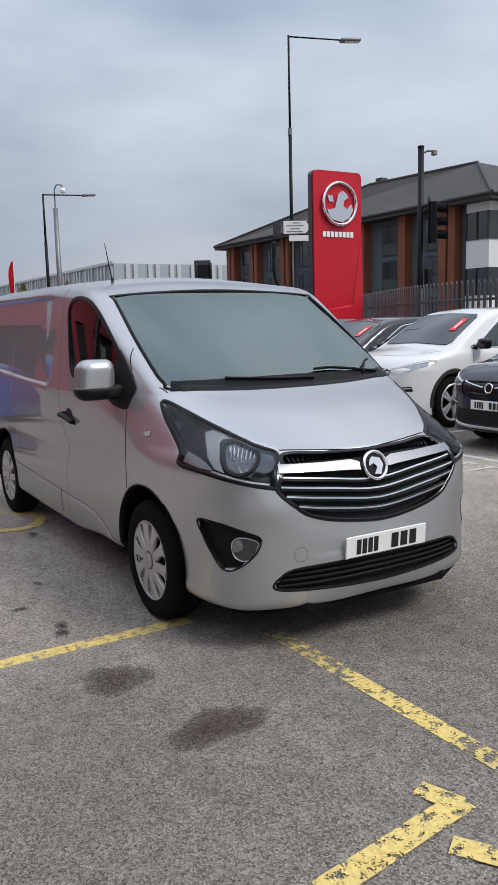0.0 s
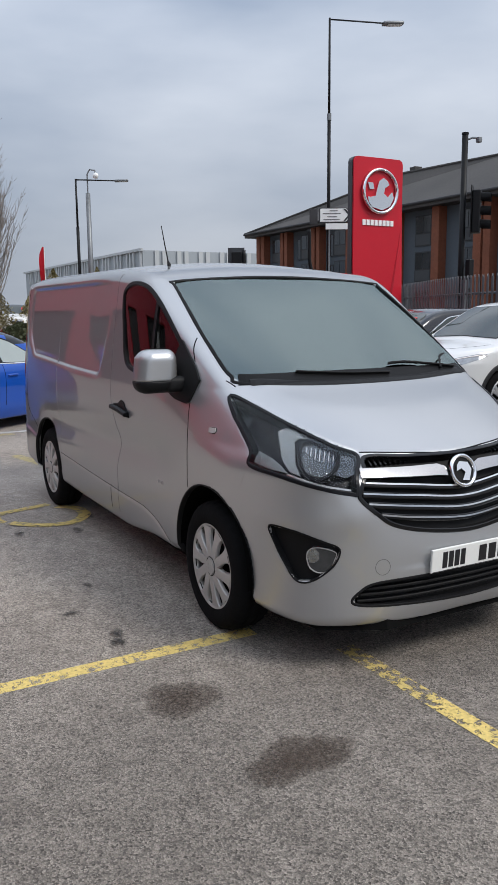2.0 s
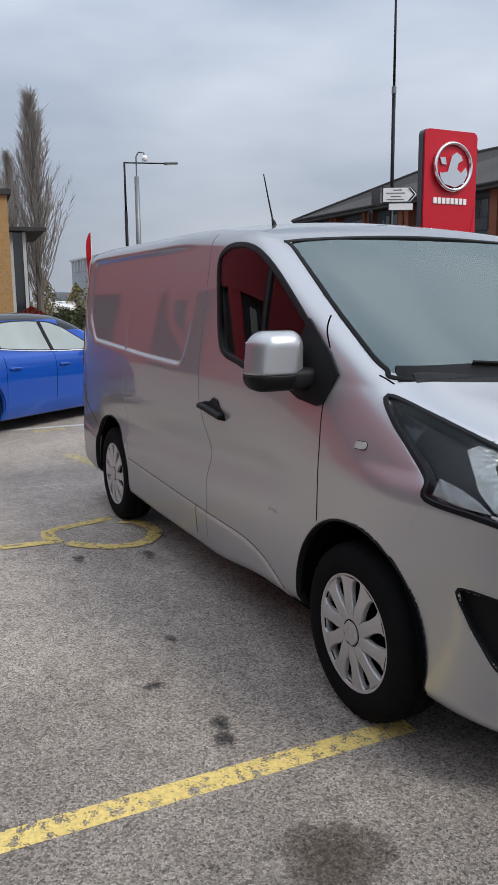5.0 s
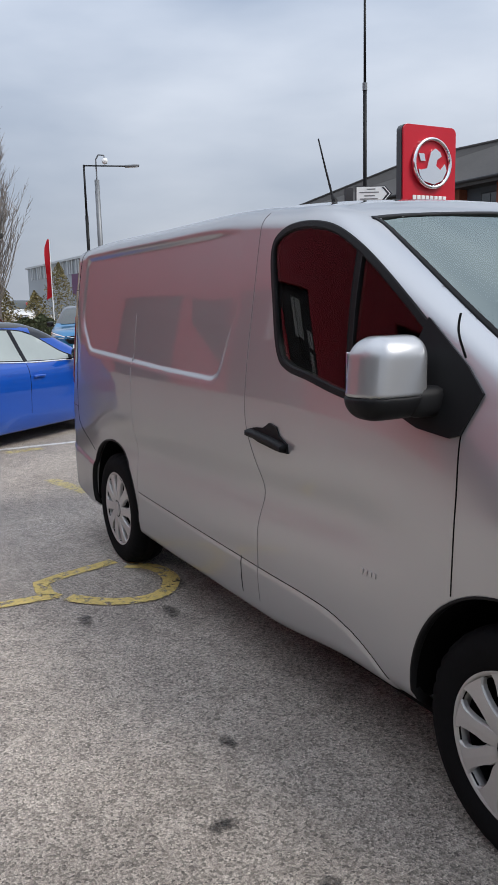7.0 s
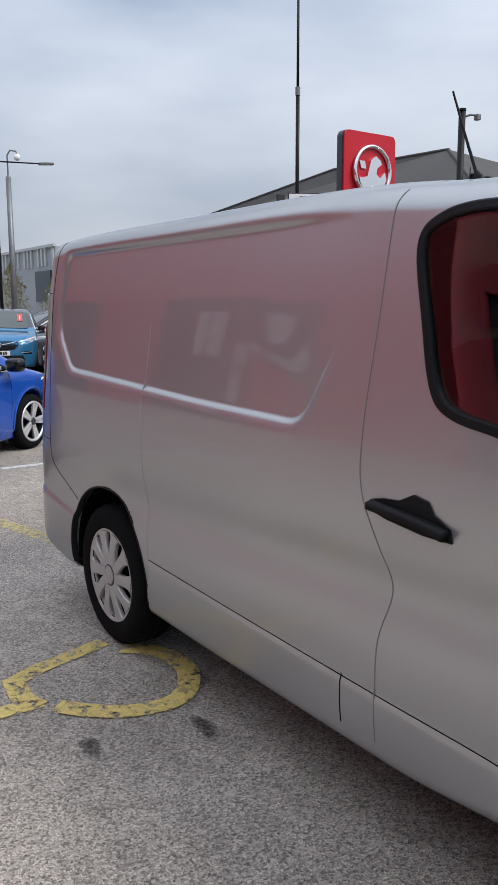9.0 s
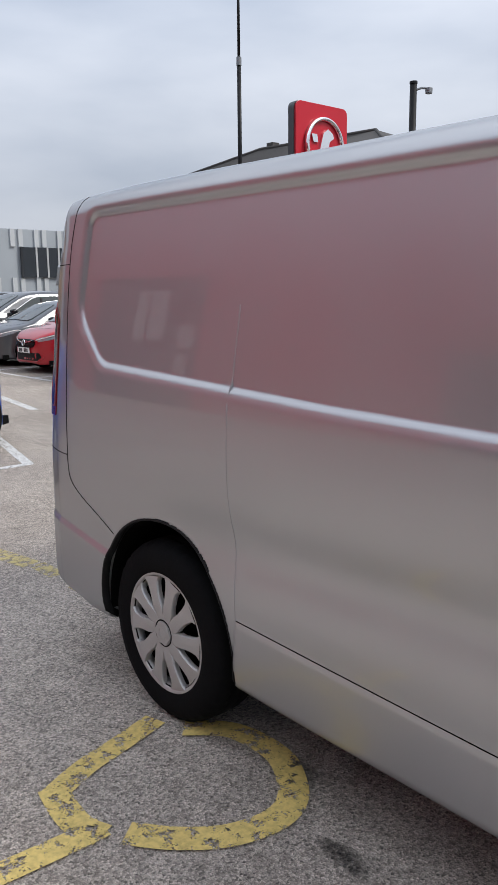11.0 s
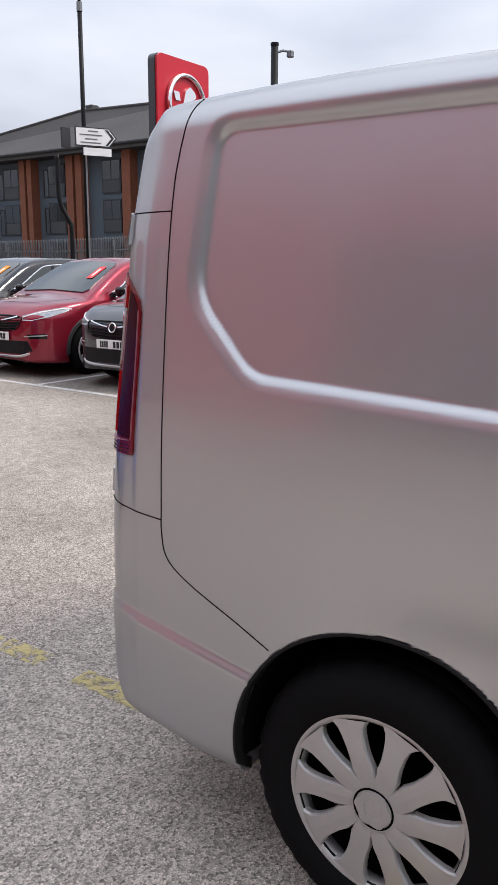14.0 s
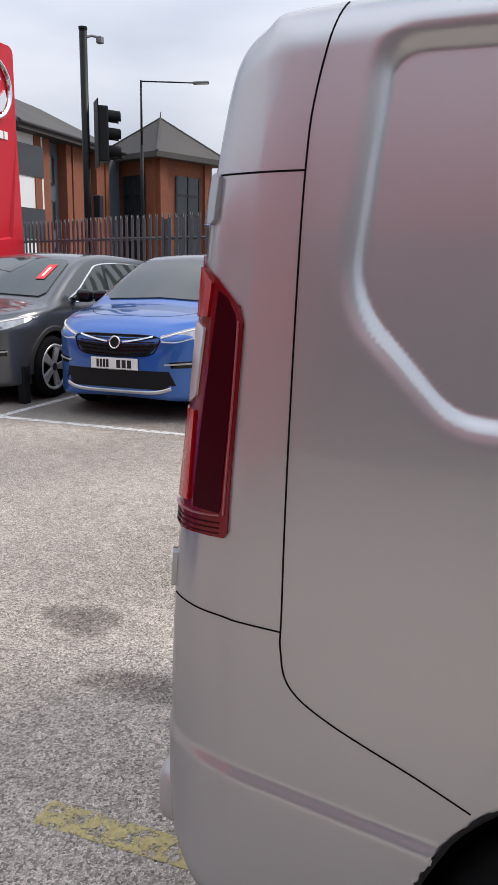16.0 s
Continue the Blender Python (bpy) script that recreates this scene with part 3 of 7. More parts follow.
def stain_material(name, color, soft=True):
    """Oil soaked into the tarmac: dark in the middle, broken towards the rim."""
    m = bpy.data.materials.new(name)
    m.use_nodes = True
    nt = m.node_tree
    b, out = nt.nodes["Principled BSDF"], nt.nodes["Material Output"]
    b.inputs["Base Color"].default_value = (*color, 1)
    b.inputs["Roughness"].default_value = 0.6
    tc = nt.nodes.new("ShaderNodeTexCoord")
    n = nt.nodes.new("ShaderNodeTexNoise")
    n.inputs["Scale"].default_value, n.inputs["Detail"].default_value = 70.0, 4.0
    nt.links.new(tc.outputs["Object"], n.inputs["Vector"])
    at = nt.nodes.new("ShaderNodeAttribute")
    at.attribute_name = "rim"
    ad = nt.nodes.new("ShaderNodeMath")
    ad.operation = "MULTIPLY_ADD"
    ad.inputs[1].default_value, ad.inputs[2].default_value = 1.6, -0.8
    nt.links.new(n.outputs["Fac"], ad.inputs[0])
    su = nt.nodes.new("ShaderNodeMath")
    su.operation, su.use_clamp = "ADD", True
    nt.links.new(ad.outputs[0], su.inputs[0])
    nt.links.new(at.outputs["Fac"], su.inputs[1])
    mu = nt.nodes.new("ShaderNodeMath")
    mu.operation = "MULTIPLY"
    mu.inputs[1].default_value = 0.78
    nt.links.new(su.outputs[0], mu.inputs[0])
    tr = nt.nodes.new("ShaderNodeBsdfTransparent")
    mx = nt.nodes.new("ShaderNodeMixShader")
    nt.links.new(mu.outputs[0], mx.inputs["Fac"])
    nt.links.new(tr.outputs[0], mx.inputs[1])
    nt.links.new(b.outputs[0], mx.inputs[2])
    nt.links.new(mx.outputs[0], out.inputs["Surface"])
    return m


OIL = stain_material("oil_stain", (0.052, 0.033, 0.022))
OIL_BLACK = stain_material("fresh_oil", (0.012, 0.012, 0.012))


def stain(cx, cy, rx, ry, seed, mat=OIL, strength=0.75, z=0.006):
    pts = blob_outline(cx, cy, rx, ry, seed)
    rings = 6
    verts, rim = [(cx, cy, z)], [strength]
    for k in range(1, rings + 1):
        s = k / rings
        for x, y in pts:
            verts.append((cx + (x - cx) * s, cy + (y - cy) * s, z))
            rim.append(strength * (1 - s) ** 0.42 - (0.30 if k == rings else 0.0))
    n = len(pts)
    faces = [(0, 1 + k, 1 + (k + 1) % n) for k in range(n)]
    for r in range(rings - 1):
        for k in range(n):
            a, b = 1 + r * n + k, 1 + r * n + (k + 1) % n
            faces.append((a, a + n, b + n, b))
    me = bpy.data.meshes.new("oil_stain")
    me.from_pydata(verts, [], faces)
    at = me.attributes.new("rim", "FLOAT", "POINT")
    at.data.foreach_set("value", rim)
    o = part_mesh("oil_stain", me, mat)
    return tagged(o, "dark oil stain soaked into the tarmac", "stain", kind="structure")


stain(0.63, -1.37, 0.16, 0.20, 3)
stain(1.26, -1.17, 0.15, 0.24, 5, OIL, 0.85)
stain(-0.17, -1.37, 0.06, 0.045, 7, OIL_BLACK, 0.9)
stain(-0.06, -1.40, 0.05, 0.05, 8, OIL_BLACK, 0.9)
stain(-2.30, -1.38, 0.07, 0.045, 9, OIL_BLACK, 0.8)
stain(-2.17, -0.97, 0.10, 0.045, 11, OIL_BLACK, 0.8)
stain(-2.55, -0.80, 0.13, 0.08, 12, OIL_BLACK, 0.7)
stain(-0.55, -1.50, 0.03, 0.06, 13, OIL_BLACK, 0.8)
stain(-0.95, -1.28, 0.05, 0.03, 15, OIL_BLACK, 0.8)
stain(-5.1, 0.6, 0.22, 0.16, 17, OIL, 0.5)
stain(-4.6, 0.2, 0.25, 0.12, 18, OIL, 0.45)
stain(-3.9, -0.15, 0.35, 0.22, 19, OIL, 0.35)


MARKS = []


def ribbon_mark(name, pts, width, mat, label):
    """A painted mark that follows a bent line."""
    p = np.array(pts, float)
    t = np.gradient(p, axis=0)
    t /= np.linalg.norm(t, axis=1)[:, None]
    n = np.stack([-t[:, 1], t[:, 0]], 1) * width / 2
    a, b = p + n, p - n
    m = len(p)
    me = bpy.data.meshes.new(name)
    MARKS.append(name)
    z = 0.0045 + 0.0005 * (len(MARKS) % 8)
    me.from_pydata([(x, y, z) for x, y in np.vstack([a, b])], [], [(i, i + 1, m + i + 1, m + i) for i in range(m - 1)])
    return tagged(part_mesh(name, me, mat), label, "road marking", kind="structure")


for line in ([(-3.11, -0.95), (-3.06, -1.13), (-3.02, -1.29), (-2.955, -1.44)], [(-2.99, -1.425), (-2.88, -1.445), (-2.77, -1.45), (-2.69, -1.42)], [(-2.72, -1.40), (-2.725, -1.50), (-2.735, -1.65), (-2.76, -1.95)]):
    ribbon_mark("painted_letter", spline(line, 6), 0.092, YELLOW, "worn yellow letter painted on the tarmac")
ribbon_mark("painted_letter", spline([(-2.65, -1.365), (-2.54, -1.275), (-2.45, -1.16), (-2.41, -1.03), (-2.425, -0.93), (-2.50, -0.845), (-2.65, -0.772), (-2.86, -0.79), (-2.99, -0.91)], 8), 0.098, YELLOW, "worn yellow letter painted on the tarmac")
ribbon_mark("painted_letter", [(2.02, -0.80), (2.17, -0.745)], 0.09, YELLOW, "worn yellow letter painted on the tarmac")
ribbon_mark("painted_letter", [(2.16, -0.72), (2.19, -0.95), (2.22, -1.15), (2.26, -1.45)], 0.10, YELLOW, "worn yellow letter painted on the tarmac")
ribbon_mark("painted_letter", [(2.30, -0.92), (2.42, -0.84), (2.56, -0.74)], 0.09, YELLOW, "worn yellow letter painted on the tarmac")
for k, (x, y) in enumerate(((-2.62, 3.95), (-2.28, 3.95), (-1.94, 3.95))):
    ribbon_mark("painted_letter", [(x - 0.11, y), (x + 0.11, y)], 0.05, WHITE_LINE, "worn white letter painted on the tarmac")
    ribbon_mark("painted_letter", [(x, y), (x - 0.02, y - 0.35)], 0.05, WHITE_LINE, "worn white letter painted on the tarmac")
part("litter", prism([(1.62, 0.12, 0.005), (1.67, 0.13, 0.005), (1.66, 0.17, 0.005), (1.62, 0.16, 0.005)], (0, 0, 0.012)), material("white_paper", (0.8, 0.8, 0.8), 0.7))
tagged(bpy.data.objects["litter"], "scrap of white paper on the tarmac", "litter")

# ---- the van ----
def march(f, start, way, length):
    """Along the rays start + s * way to the surface of f."""
    steps = np.linspace(0, length, int(length / 0.012))
    q = start[:, None, :] + steps[None, :, None] * way
    inside = f(q[..., 0].ravel(), q[..., 1].ravel(), q[..., 2].ravel()).reshape(len(start), -1) < 0
    found = np.where(inside.any(1), steps[inside.argmax(1)], length / 2)
    a, b = found - steps[1], found.copy()
    for _ in range(14):
        m = (a + b) / 2
        q = start + m[:, None] * way
        v = f(q[:, 0], q[:, 1], q[:, 2]) < 0
        a, b = np.where(v, a, m), np.where(v, m, b)
    return start + b[:, None] * way


def on_skin(f, pts, way):
    """Points brought onto the skin along way (pointing outwards), with the normals there."""
    way = np.array(way, float) / np.linalg.norm(way)
    p = np.array(pts, float)
    p = march(f, p + 0.65 * way, -way, 1.5)
    _, g = gradient(f, p, 0.012)
    return p, g / np.maximum(np.linalg.norm(g, axis=1), 1e-6)[:, None]


def skin_patch(f, edge, way, lift=0.002, thick=0.006, cell=0.04, even=0):
    """A sheet that lies on the skin inside an outline of rough 3D points; even: the degree of a fair surface, as glass has."""
    way = np.array(way, float) / np.linalg.norm(way)
    h = np.cross((0, 0, 1), way)
    h /= np.linalg.norm(h)
    v = np.cross(way, h)
    e = np.array(edge, float)
    base = float((e @ way).mean())
    uv = np.stack([e @ h, e @ v], 1)
    bm = bmesh.new()
    bm.faces.new([bm.verts.new((a, b, 0)) for a, b in uv])
    for axis in (0, 1):
        lo, hi = uv[:, axis].min(), uv[:, axis].max()
        n = max(2, int((hi - lo) / cell))
        for k in range(1, n):
            co, no = [0, 0, 0], [0, 0, 0]
            co[axis], no[axis] = lo + (hi - lo) * k / n, 1
            bmesh.ops.bisect_plane(bm, geom=bm.verts[:] + bm.edges[:] + bm.faces[:], plane_co=co, plane_no=no)
    bmesh.ops.triangulate(bm, faces=[q for q in bm.faces if len(q.verts) > 4])
    bm.verts.index_update()
    q = np.array([vt.co[:2] for vt in bm.verts])
    p = q[:, :1] * h + q[:, 1:] * v + base * way
    p, nrm = on_skin(f, p, way)
    if even:
        c0, sc = q.mean(0), np.ptp(q, axis=0) / 2
        a, b = ((q - c0) / sc).T
        powers = [(i, j) for i in range(even + 1) for j in range(even + 1 - i)]
        base_fit = np.stack([a ** i * b ** j for i, j in powers], 1)
        k = np.linalg.lstsq(base_fit, p @ way, rcond=None)[0]
        da = np.stack([i * a ** max(i - 1, 0) * b ** j for i, j in powers], 1) @ k / sc[0]
        db = np.stack([j * a ** i * b ** max(j - 1, 0) for i, j in powers], 1) @ k / sc[1]
        p = q[:, :1] * h + q[:, 1:] * v + (base_fit @ k)[:, None] * way
        nrm = way - da[:, None] * h - db[:, None] * v
        nrm /= np.linalg.norm(nrm, axis=1)[:, None]
    top, low = p + nrm * lift, p + nrm * (lift - thick)
    bm.normal_update()
    faces = [[x.index for x in (fc.verts if fc.normal.z > 0 else reversed(fc.verts))] for fc in bm.faces]
    rim = [(ed.verts[0].index, ed.verts[1].index) for ed in bm.edges if ed.is_boundary]
    bm.free()
    n = len(top)
    verts = np.vstack([top, low]).tolist()
    faces = faces + [[i + n for i in fc[::-1]] for fc in faces]
    # the rim has corners of its own, so that the face is shaded flat up to its edge
    c = top.mean(0)
    for a, b in rim:
        i = len(verts)
        verts += [top[a].tolist(), top[b].tolist(), low[b].tolist(), low[a].tolist()]
        out = np.cross(top[b] - top[a], low[a] - top[a])
        faces.append([i, i + 1, i + 2, i + 3] if out @ (top[a] - c) > 0 else [i + 3, i + 2, i + 1, i])
    me = bpy.data.meshes.new("patch")
    me.from_pydata(verts, [], faces)
    b2 = bmesh.new()
    b2.from_mesh(me)
    bpy.data.meshes.remove(me)
    return b2


def skin_band(f, line, way, width, height=0.002, sunk=0.004, closed=False, n=8, smooth=True):
    """A raised band along a line on the skin."""
    pts = spline(line, n, closed) if smooth else np.array(line, float)
    p, nrm = on_skin(f, pts, way)
    m = len(p)
    if closed:
        t = np.roll(p, -1, 0) - np.roll(p, 1, 0)
    else:
        t = np.gradient(p, axis=0)
    t /= np.maximum(np.linalg.norm(t, axis=1), 1e-9)[:, None]
    s = np.cross(nrm, t)
    prof = [(-0.5, -sunk), (-0.5, height * 0.4), (-0.32, height), (0.32, height), (0.5, height * 0.4), (0.5, -sunk)]
    rows = [p + s * (a * width) + nrm * b for a, b in prof]
    k = len(prof)
    verts = np.stack(rows, 1).reshape(-1, 3)
    faces = []
    for i in range(m if closed else m - 1):
        j = (i + 1) % m
        for a in range(k - 1):
            faces.append([i * k + a, i * k + a + 1, j * k + a + 1, j * k + a])
    if not closed:
        faces += [list(range(k)), list(range((m - 1) * k, m * k))[::-1]]
    me = bpy.data.meshes.new("band")
    me.from_pydata(verts.tolist(), [], faces)
    b2 = bmesh.new()
    b2.from_mesh(me)
    bpy.data.meshes.remove(me)
    bmesh.ops.recalc_face_normals(b2, faces=b2.faces)
    return b2


RIGHT, FRONT = (0, -1, 0), (1, 0, 0)
smooth_skin = lambda x, y, z: van_skin(x, y, z, False)
full_skin = lambda x, y, z: van_skin(x, y, z, True)
VAN = empty("van", None, "silver metallic panel van parked across worn bay lines", "van")
me = surface(van_body, (-4.05, -1.0, 0.2), (1.0, 1.0, 2.02), (0.0078, 0.018, 0.0078), 3, True)
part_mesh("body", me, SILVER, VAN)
# faces deep in cab, arches and pockets: near-black colour stands in for shade
me.materials.append(material("shaded_inner_panel", (0.02, 0.02, 0.022), 0.8, spec=0.2))
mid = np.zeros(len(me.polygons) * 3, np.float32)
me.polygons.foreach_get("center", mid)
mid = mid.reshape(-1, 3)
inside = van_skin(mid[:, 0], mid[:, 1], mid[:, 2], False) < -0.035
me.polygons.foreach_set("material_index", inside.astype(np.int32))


def side(pts, y=-0.94):
    return [(x, y, z) for x, z in pts]


def front(pts, x=0.9):
    return [(x, y, z) for y, z in pts]


# glass
SCREEN_GLASS = thin_glass("windscreen_glass", (0.80, 0.88, 0.85), 2.45, (0.86, 1.0, 0.97))
CAB_GLASS = thin_glass("door_glass", (0.62, 0.67, 0.65), 1.5)
FRIT = material("black_glass_edge", (0.006, 0.006, 0.0065), 0.5, spec=0.15)
screen_line = [(0.13 - 1.72 * (z - 1.25), y, z) for y, z in SCREEN_EDGE]
ws = part("windscreen", skin_patch(smooth_skin, screen_line, FRONT, -0.004, 0.005, 0.06, 4), SCREEN_GLASS, VAN, smooth=True)
ws.visible_shadow = False
part("windscreen_band", skin_band(smooth_skin, [(0.13 - 1.72 * 0.035, y, 1.285) for y in np.linspace(-0.745, 0.745, 9)], FRONT, 0.085, 0.0015, 0.004, n=4), FRIT, VAN, "black band along the foot of the windscreen")
part("windscreen_seal", skin_band(smooth_skin, screen_line, FRONT, 0.020, 0.004, 0.05, True, 6), FRIT, VAN)
for way, s in ((RIGHT, 1), ((0, 1, 0), -1)):
    line = [(x, -0.9 * s, z) for x, z in WINDOW_LINE]
    g = part("door_window", skin_patch(smooth_skin, line, way, -0.006, 0.004, 0.05, 2), CAB_GLASS, VAN, smooth=True)
    g.visible_shadow = False
    part("window_seal", skin_band(smooth_skin, line, way, 0.027, 0.004, 0.03, True, 2), BLACK_PLASTIC, VAN)
part("window_divider", skin_band(smooth_skin, side([(-0.728, 1.74), (-0.724, 1.5), (-0.715, 1.235)], -0.9), RIGHT, 0.030, -0.002, 0.03), BLACK_PLASTIC, VAN)

# panel gaps
GAP = material("panel_gap", (0.004, 0.004, 0.004), 0.8, spec=0.1)
GAP_MID = material("door_gap", (0.22, 0.215, 0.215), 0.5)
GAP_PALE = material("pale_panel_gap", (0.42, 0.41, 0.41), 0.4)
for line, wide in (([(float(x), float(z)) for x, z in SILL_LINE[2:-2]], 0.0036),
                   ([(-1.34, 1.87), (-1.36, 1.80), (-1.37, 1.53), (-1.395, 1.21), (-1.385, 1.06), (-1.32, 0.92), (-1.275, 0.80), (-1.315, 0.62), (-1.32, 0.33)], 0.0042),
                   ([(-0.225, 1.30), (-0.216, 1.15), (-0.205, 0.97), (-0.214, 0.71)], 0.005),
                   ([(-2.68, 1.50), (-2.695, 1.24), (-2.69, 0.94), (-2.675, 0.70), (-2.665, 0.52)], 0.0028),
                   ([(-3.655, 1.90), (-3.685, 1.77), (-3.695, 1.645), (-3.698, 1.3), (-3.698, 0.96), (-3.698, 0.87), (-3.68, 0.805), (-3.61, 0.755), (-3.46, 0.69), (-3.37, 0.648)], 0.0031),
                   ([(-3.695, 1.648), (-3.76, 1.648), (-3.86, 1.648)], 0.0031),
                   ([(-3.698, 0.903), (-3.77, 0.906), (-3.84, 0.911), (-3.92, 0.917)], 0.0031),
                   ([(-1.46, 0.49), (-1.465, 0.40), (-1.465, 0.33)], 0.005)):
    part("panel_gap", skin_band(full_skin, side(line), RIGHT, wide, 0.0015, 0.004), GAP_PALE if wide < 0.003 else GAP_MID if wide == 0.0042 else GAP, VAN)
part("panel_gap", skin_band(full_skin, [(-0.34, -0.78, 1.475), (-0.30, -0.85, 1.44), (-0.25, -0.88, 1.38)], (0.3, -1, 0.5), 0.007, 0.0012, 0.004), GAP, VAN)
front_edge = [(0.668, -0.474, 0.985), (0.72, -0.25, 0.972), (0.75, 0.0, 0.965), (0.72, 0.25, 0.972), (0.668, 0.474, 0.985)]
part("bonnet_gap", skin_band(full_skin, front_edge, (0.45, 0, 1), 0.007, 0.003, 0.004, n=10), GAP, VAN)
for s in (1, -1):
    part("bonnet_gap", skin_band(full_skin, [(-0.03, 0.795 * s, 1.25), (-0.005, 0.785 * s, 1.238), (0.03, 0.774 * s, 1.222)], (0.45, 0, 1), 0.006, 0.002, 0.004, n=10), GAP, VAN)
part("cowl", skin_band(full_skin, [(0.05, -0.70, 1.25), (0.11, -0.36, 1.25), (0.13, 0.0, 1.25), (0.11, 0.36, 1.25), (0.05, 0.70, 1.25)], (0.5, 0, 1), 0.05, 0.004, 0.01), BLACK_PLASTIC, VAN, "black plastic cowl under the windscreen")
part("bumper_gap", skin_band(full_skin, [(0.30, -0.90, 0.80), (0.33, -0.88, 0.87), (0.36, -0.87, 0.918)], (0.35, -1, 0), 0.003, 0.0008, 0.004), GAP_PALE, VAN)

# wheel arch lips
for cx in (0.0, -3.078):
    arc = [(cx + 0.39 * math.cos(a), -0.94, 0.36 + 0.39 * math.sin(a) / (0.985 if math.sin(a) > 0 else 0.9)) for a in np.linspace(radians(-12), radians(192), 40)]
    part("arch_lip", skin_band(full_skin, arc, RIGHT, 0.008, 0.0012, 0.03, smooth=False), BLACK_PLASTIC, VAN, smooth=True)
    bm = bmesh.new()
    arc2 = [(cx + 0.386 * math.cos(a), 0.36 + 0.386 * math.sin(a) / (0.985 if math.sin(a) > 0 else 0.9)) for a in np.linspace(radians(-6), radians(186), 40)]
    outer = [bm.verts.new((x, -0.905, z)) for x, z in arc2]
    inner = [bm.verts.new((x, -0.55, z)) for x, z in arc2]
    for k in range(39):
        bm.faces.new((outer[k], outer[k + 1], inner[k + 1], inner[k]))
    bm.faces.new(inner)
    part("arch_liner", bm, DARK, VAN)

# head lamps
HOUSING = material("lamp_housing", (0.008, 0.0085, 0.0105), 0.35, spec=0.25)
LENS = thin_glass("lamp_lens", (0.95, 0.96, 0.97), 1.18)
REFLECTOR = material("lamp_reflector", (0.36, 0.37, 0.355), 0.2, metal=0.8, stain=0.55, stain_scale=40, grain_scale=70, bump=0.9)
deep = lambda d: (lambda x, y, z: van_skin(x, y, z, True) + d)
WING_CHROME = material("wing_bar_chrome", (0.40, 0.40, 0.41), 0.2, metal=1.0)
BRIGHT_CHROME = material("bright_chrome", (0.80, 0.80, 0.80), 0.25, metal=0.7)
SMOKE = material("smoked_reflector", (0.11, 0.115, 0.12), 0.14, metal=0.7, stain=0.4, stain_scale=30)
OUTER_REFLECTOR = [(0.392, -0.742, 1.069), (0.40, -0.701, 1.082), (0.473, -0.637, 1.062), (0.52, -0.619, 1.04), (0.485, -0.68, 1.042), (0.489, -0.711, 1.029), (0.579, -0.768, 0.956), (0.649, -0.782, 0.902), (0.591, -0.806, 0.916), (0.512, -0.799, 0.965)]
BOWL = [(0.52, -0.70, 1.016), (0.54, -0.64, 1.024), (0.622, -0.60, 0.987), (0.681, -0.606, 0.957), (0.726, -0.67, 0.912), (0.709, -0.732, 0.892), (0.656, -0.769, 0.911), (0.582, -0.748, 0.964)]
INNER_BOWL = [(0.664, -0.632, 0.96), (0.647, -0.551, 0.983), (0.704, -0.517, 0.958), (0.762, -0.566, 0.91), (0.761, -0.62, 0.896), (0.73, -0.662, 0.912)]
FOOT_REFLECTOR = [(0.381, -0.868, 0.933), (0.378, -0.838, 0.983), (0.465, -0.822, 0.963), (0.537, -0.815, 0.938), (0.588, -0.811, 0.91), (0.488, -0.847, 0.915)]
FOG_LENS = [(0.681, -0.769, 0.55), (0.697, -0.757, 0.582), (0.733, -0.724, 0.589), (0.771, -0.677, 0.571), (0.769, -0.679, 0.538), (0.755, -0.698, 0.489), (0.724, -0.734, 0.474), (0.692, -0.761, 0.495)]
FOG_BULB = [(0.681, -0.769, 0.55), (0.69, -0.763, 0.576), (0.711, -0.746, 0.585), (0.724, -0.733, 0.568), (0.725, -0.732, 0.535), (0.709, -0.747, 0.518), (0.692, -0.761, 0.516)]
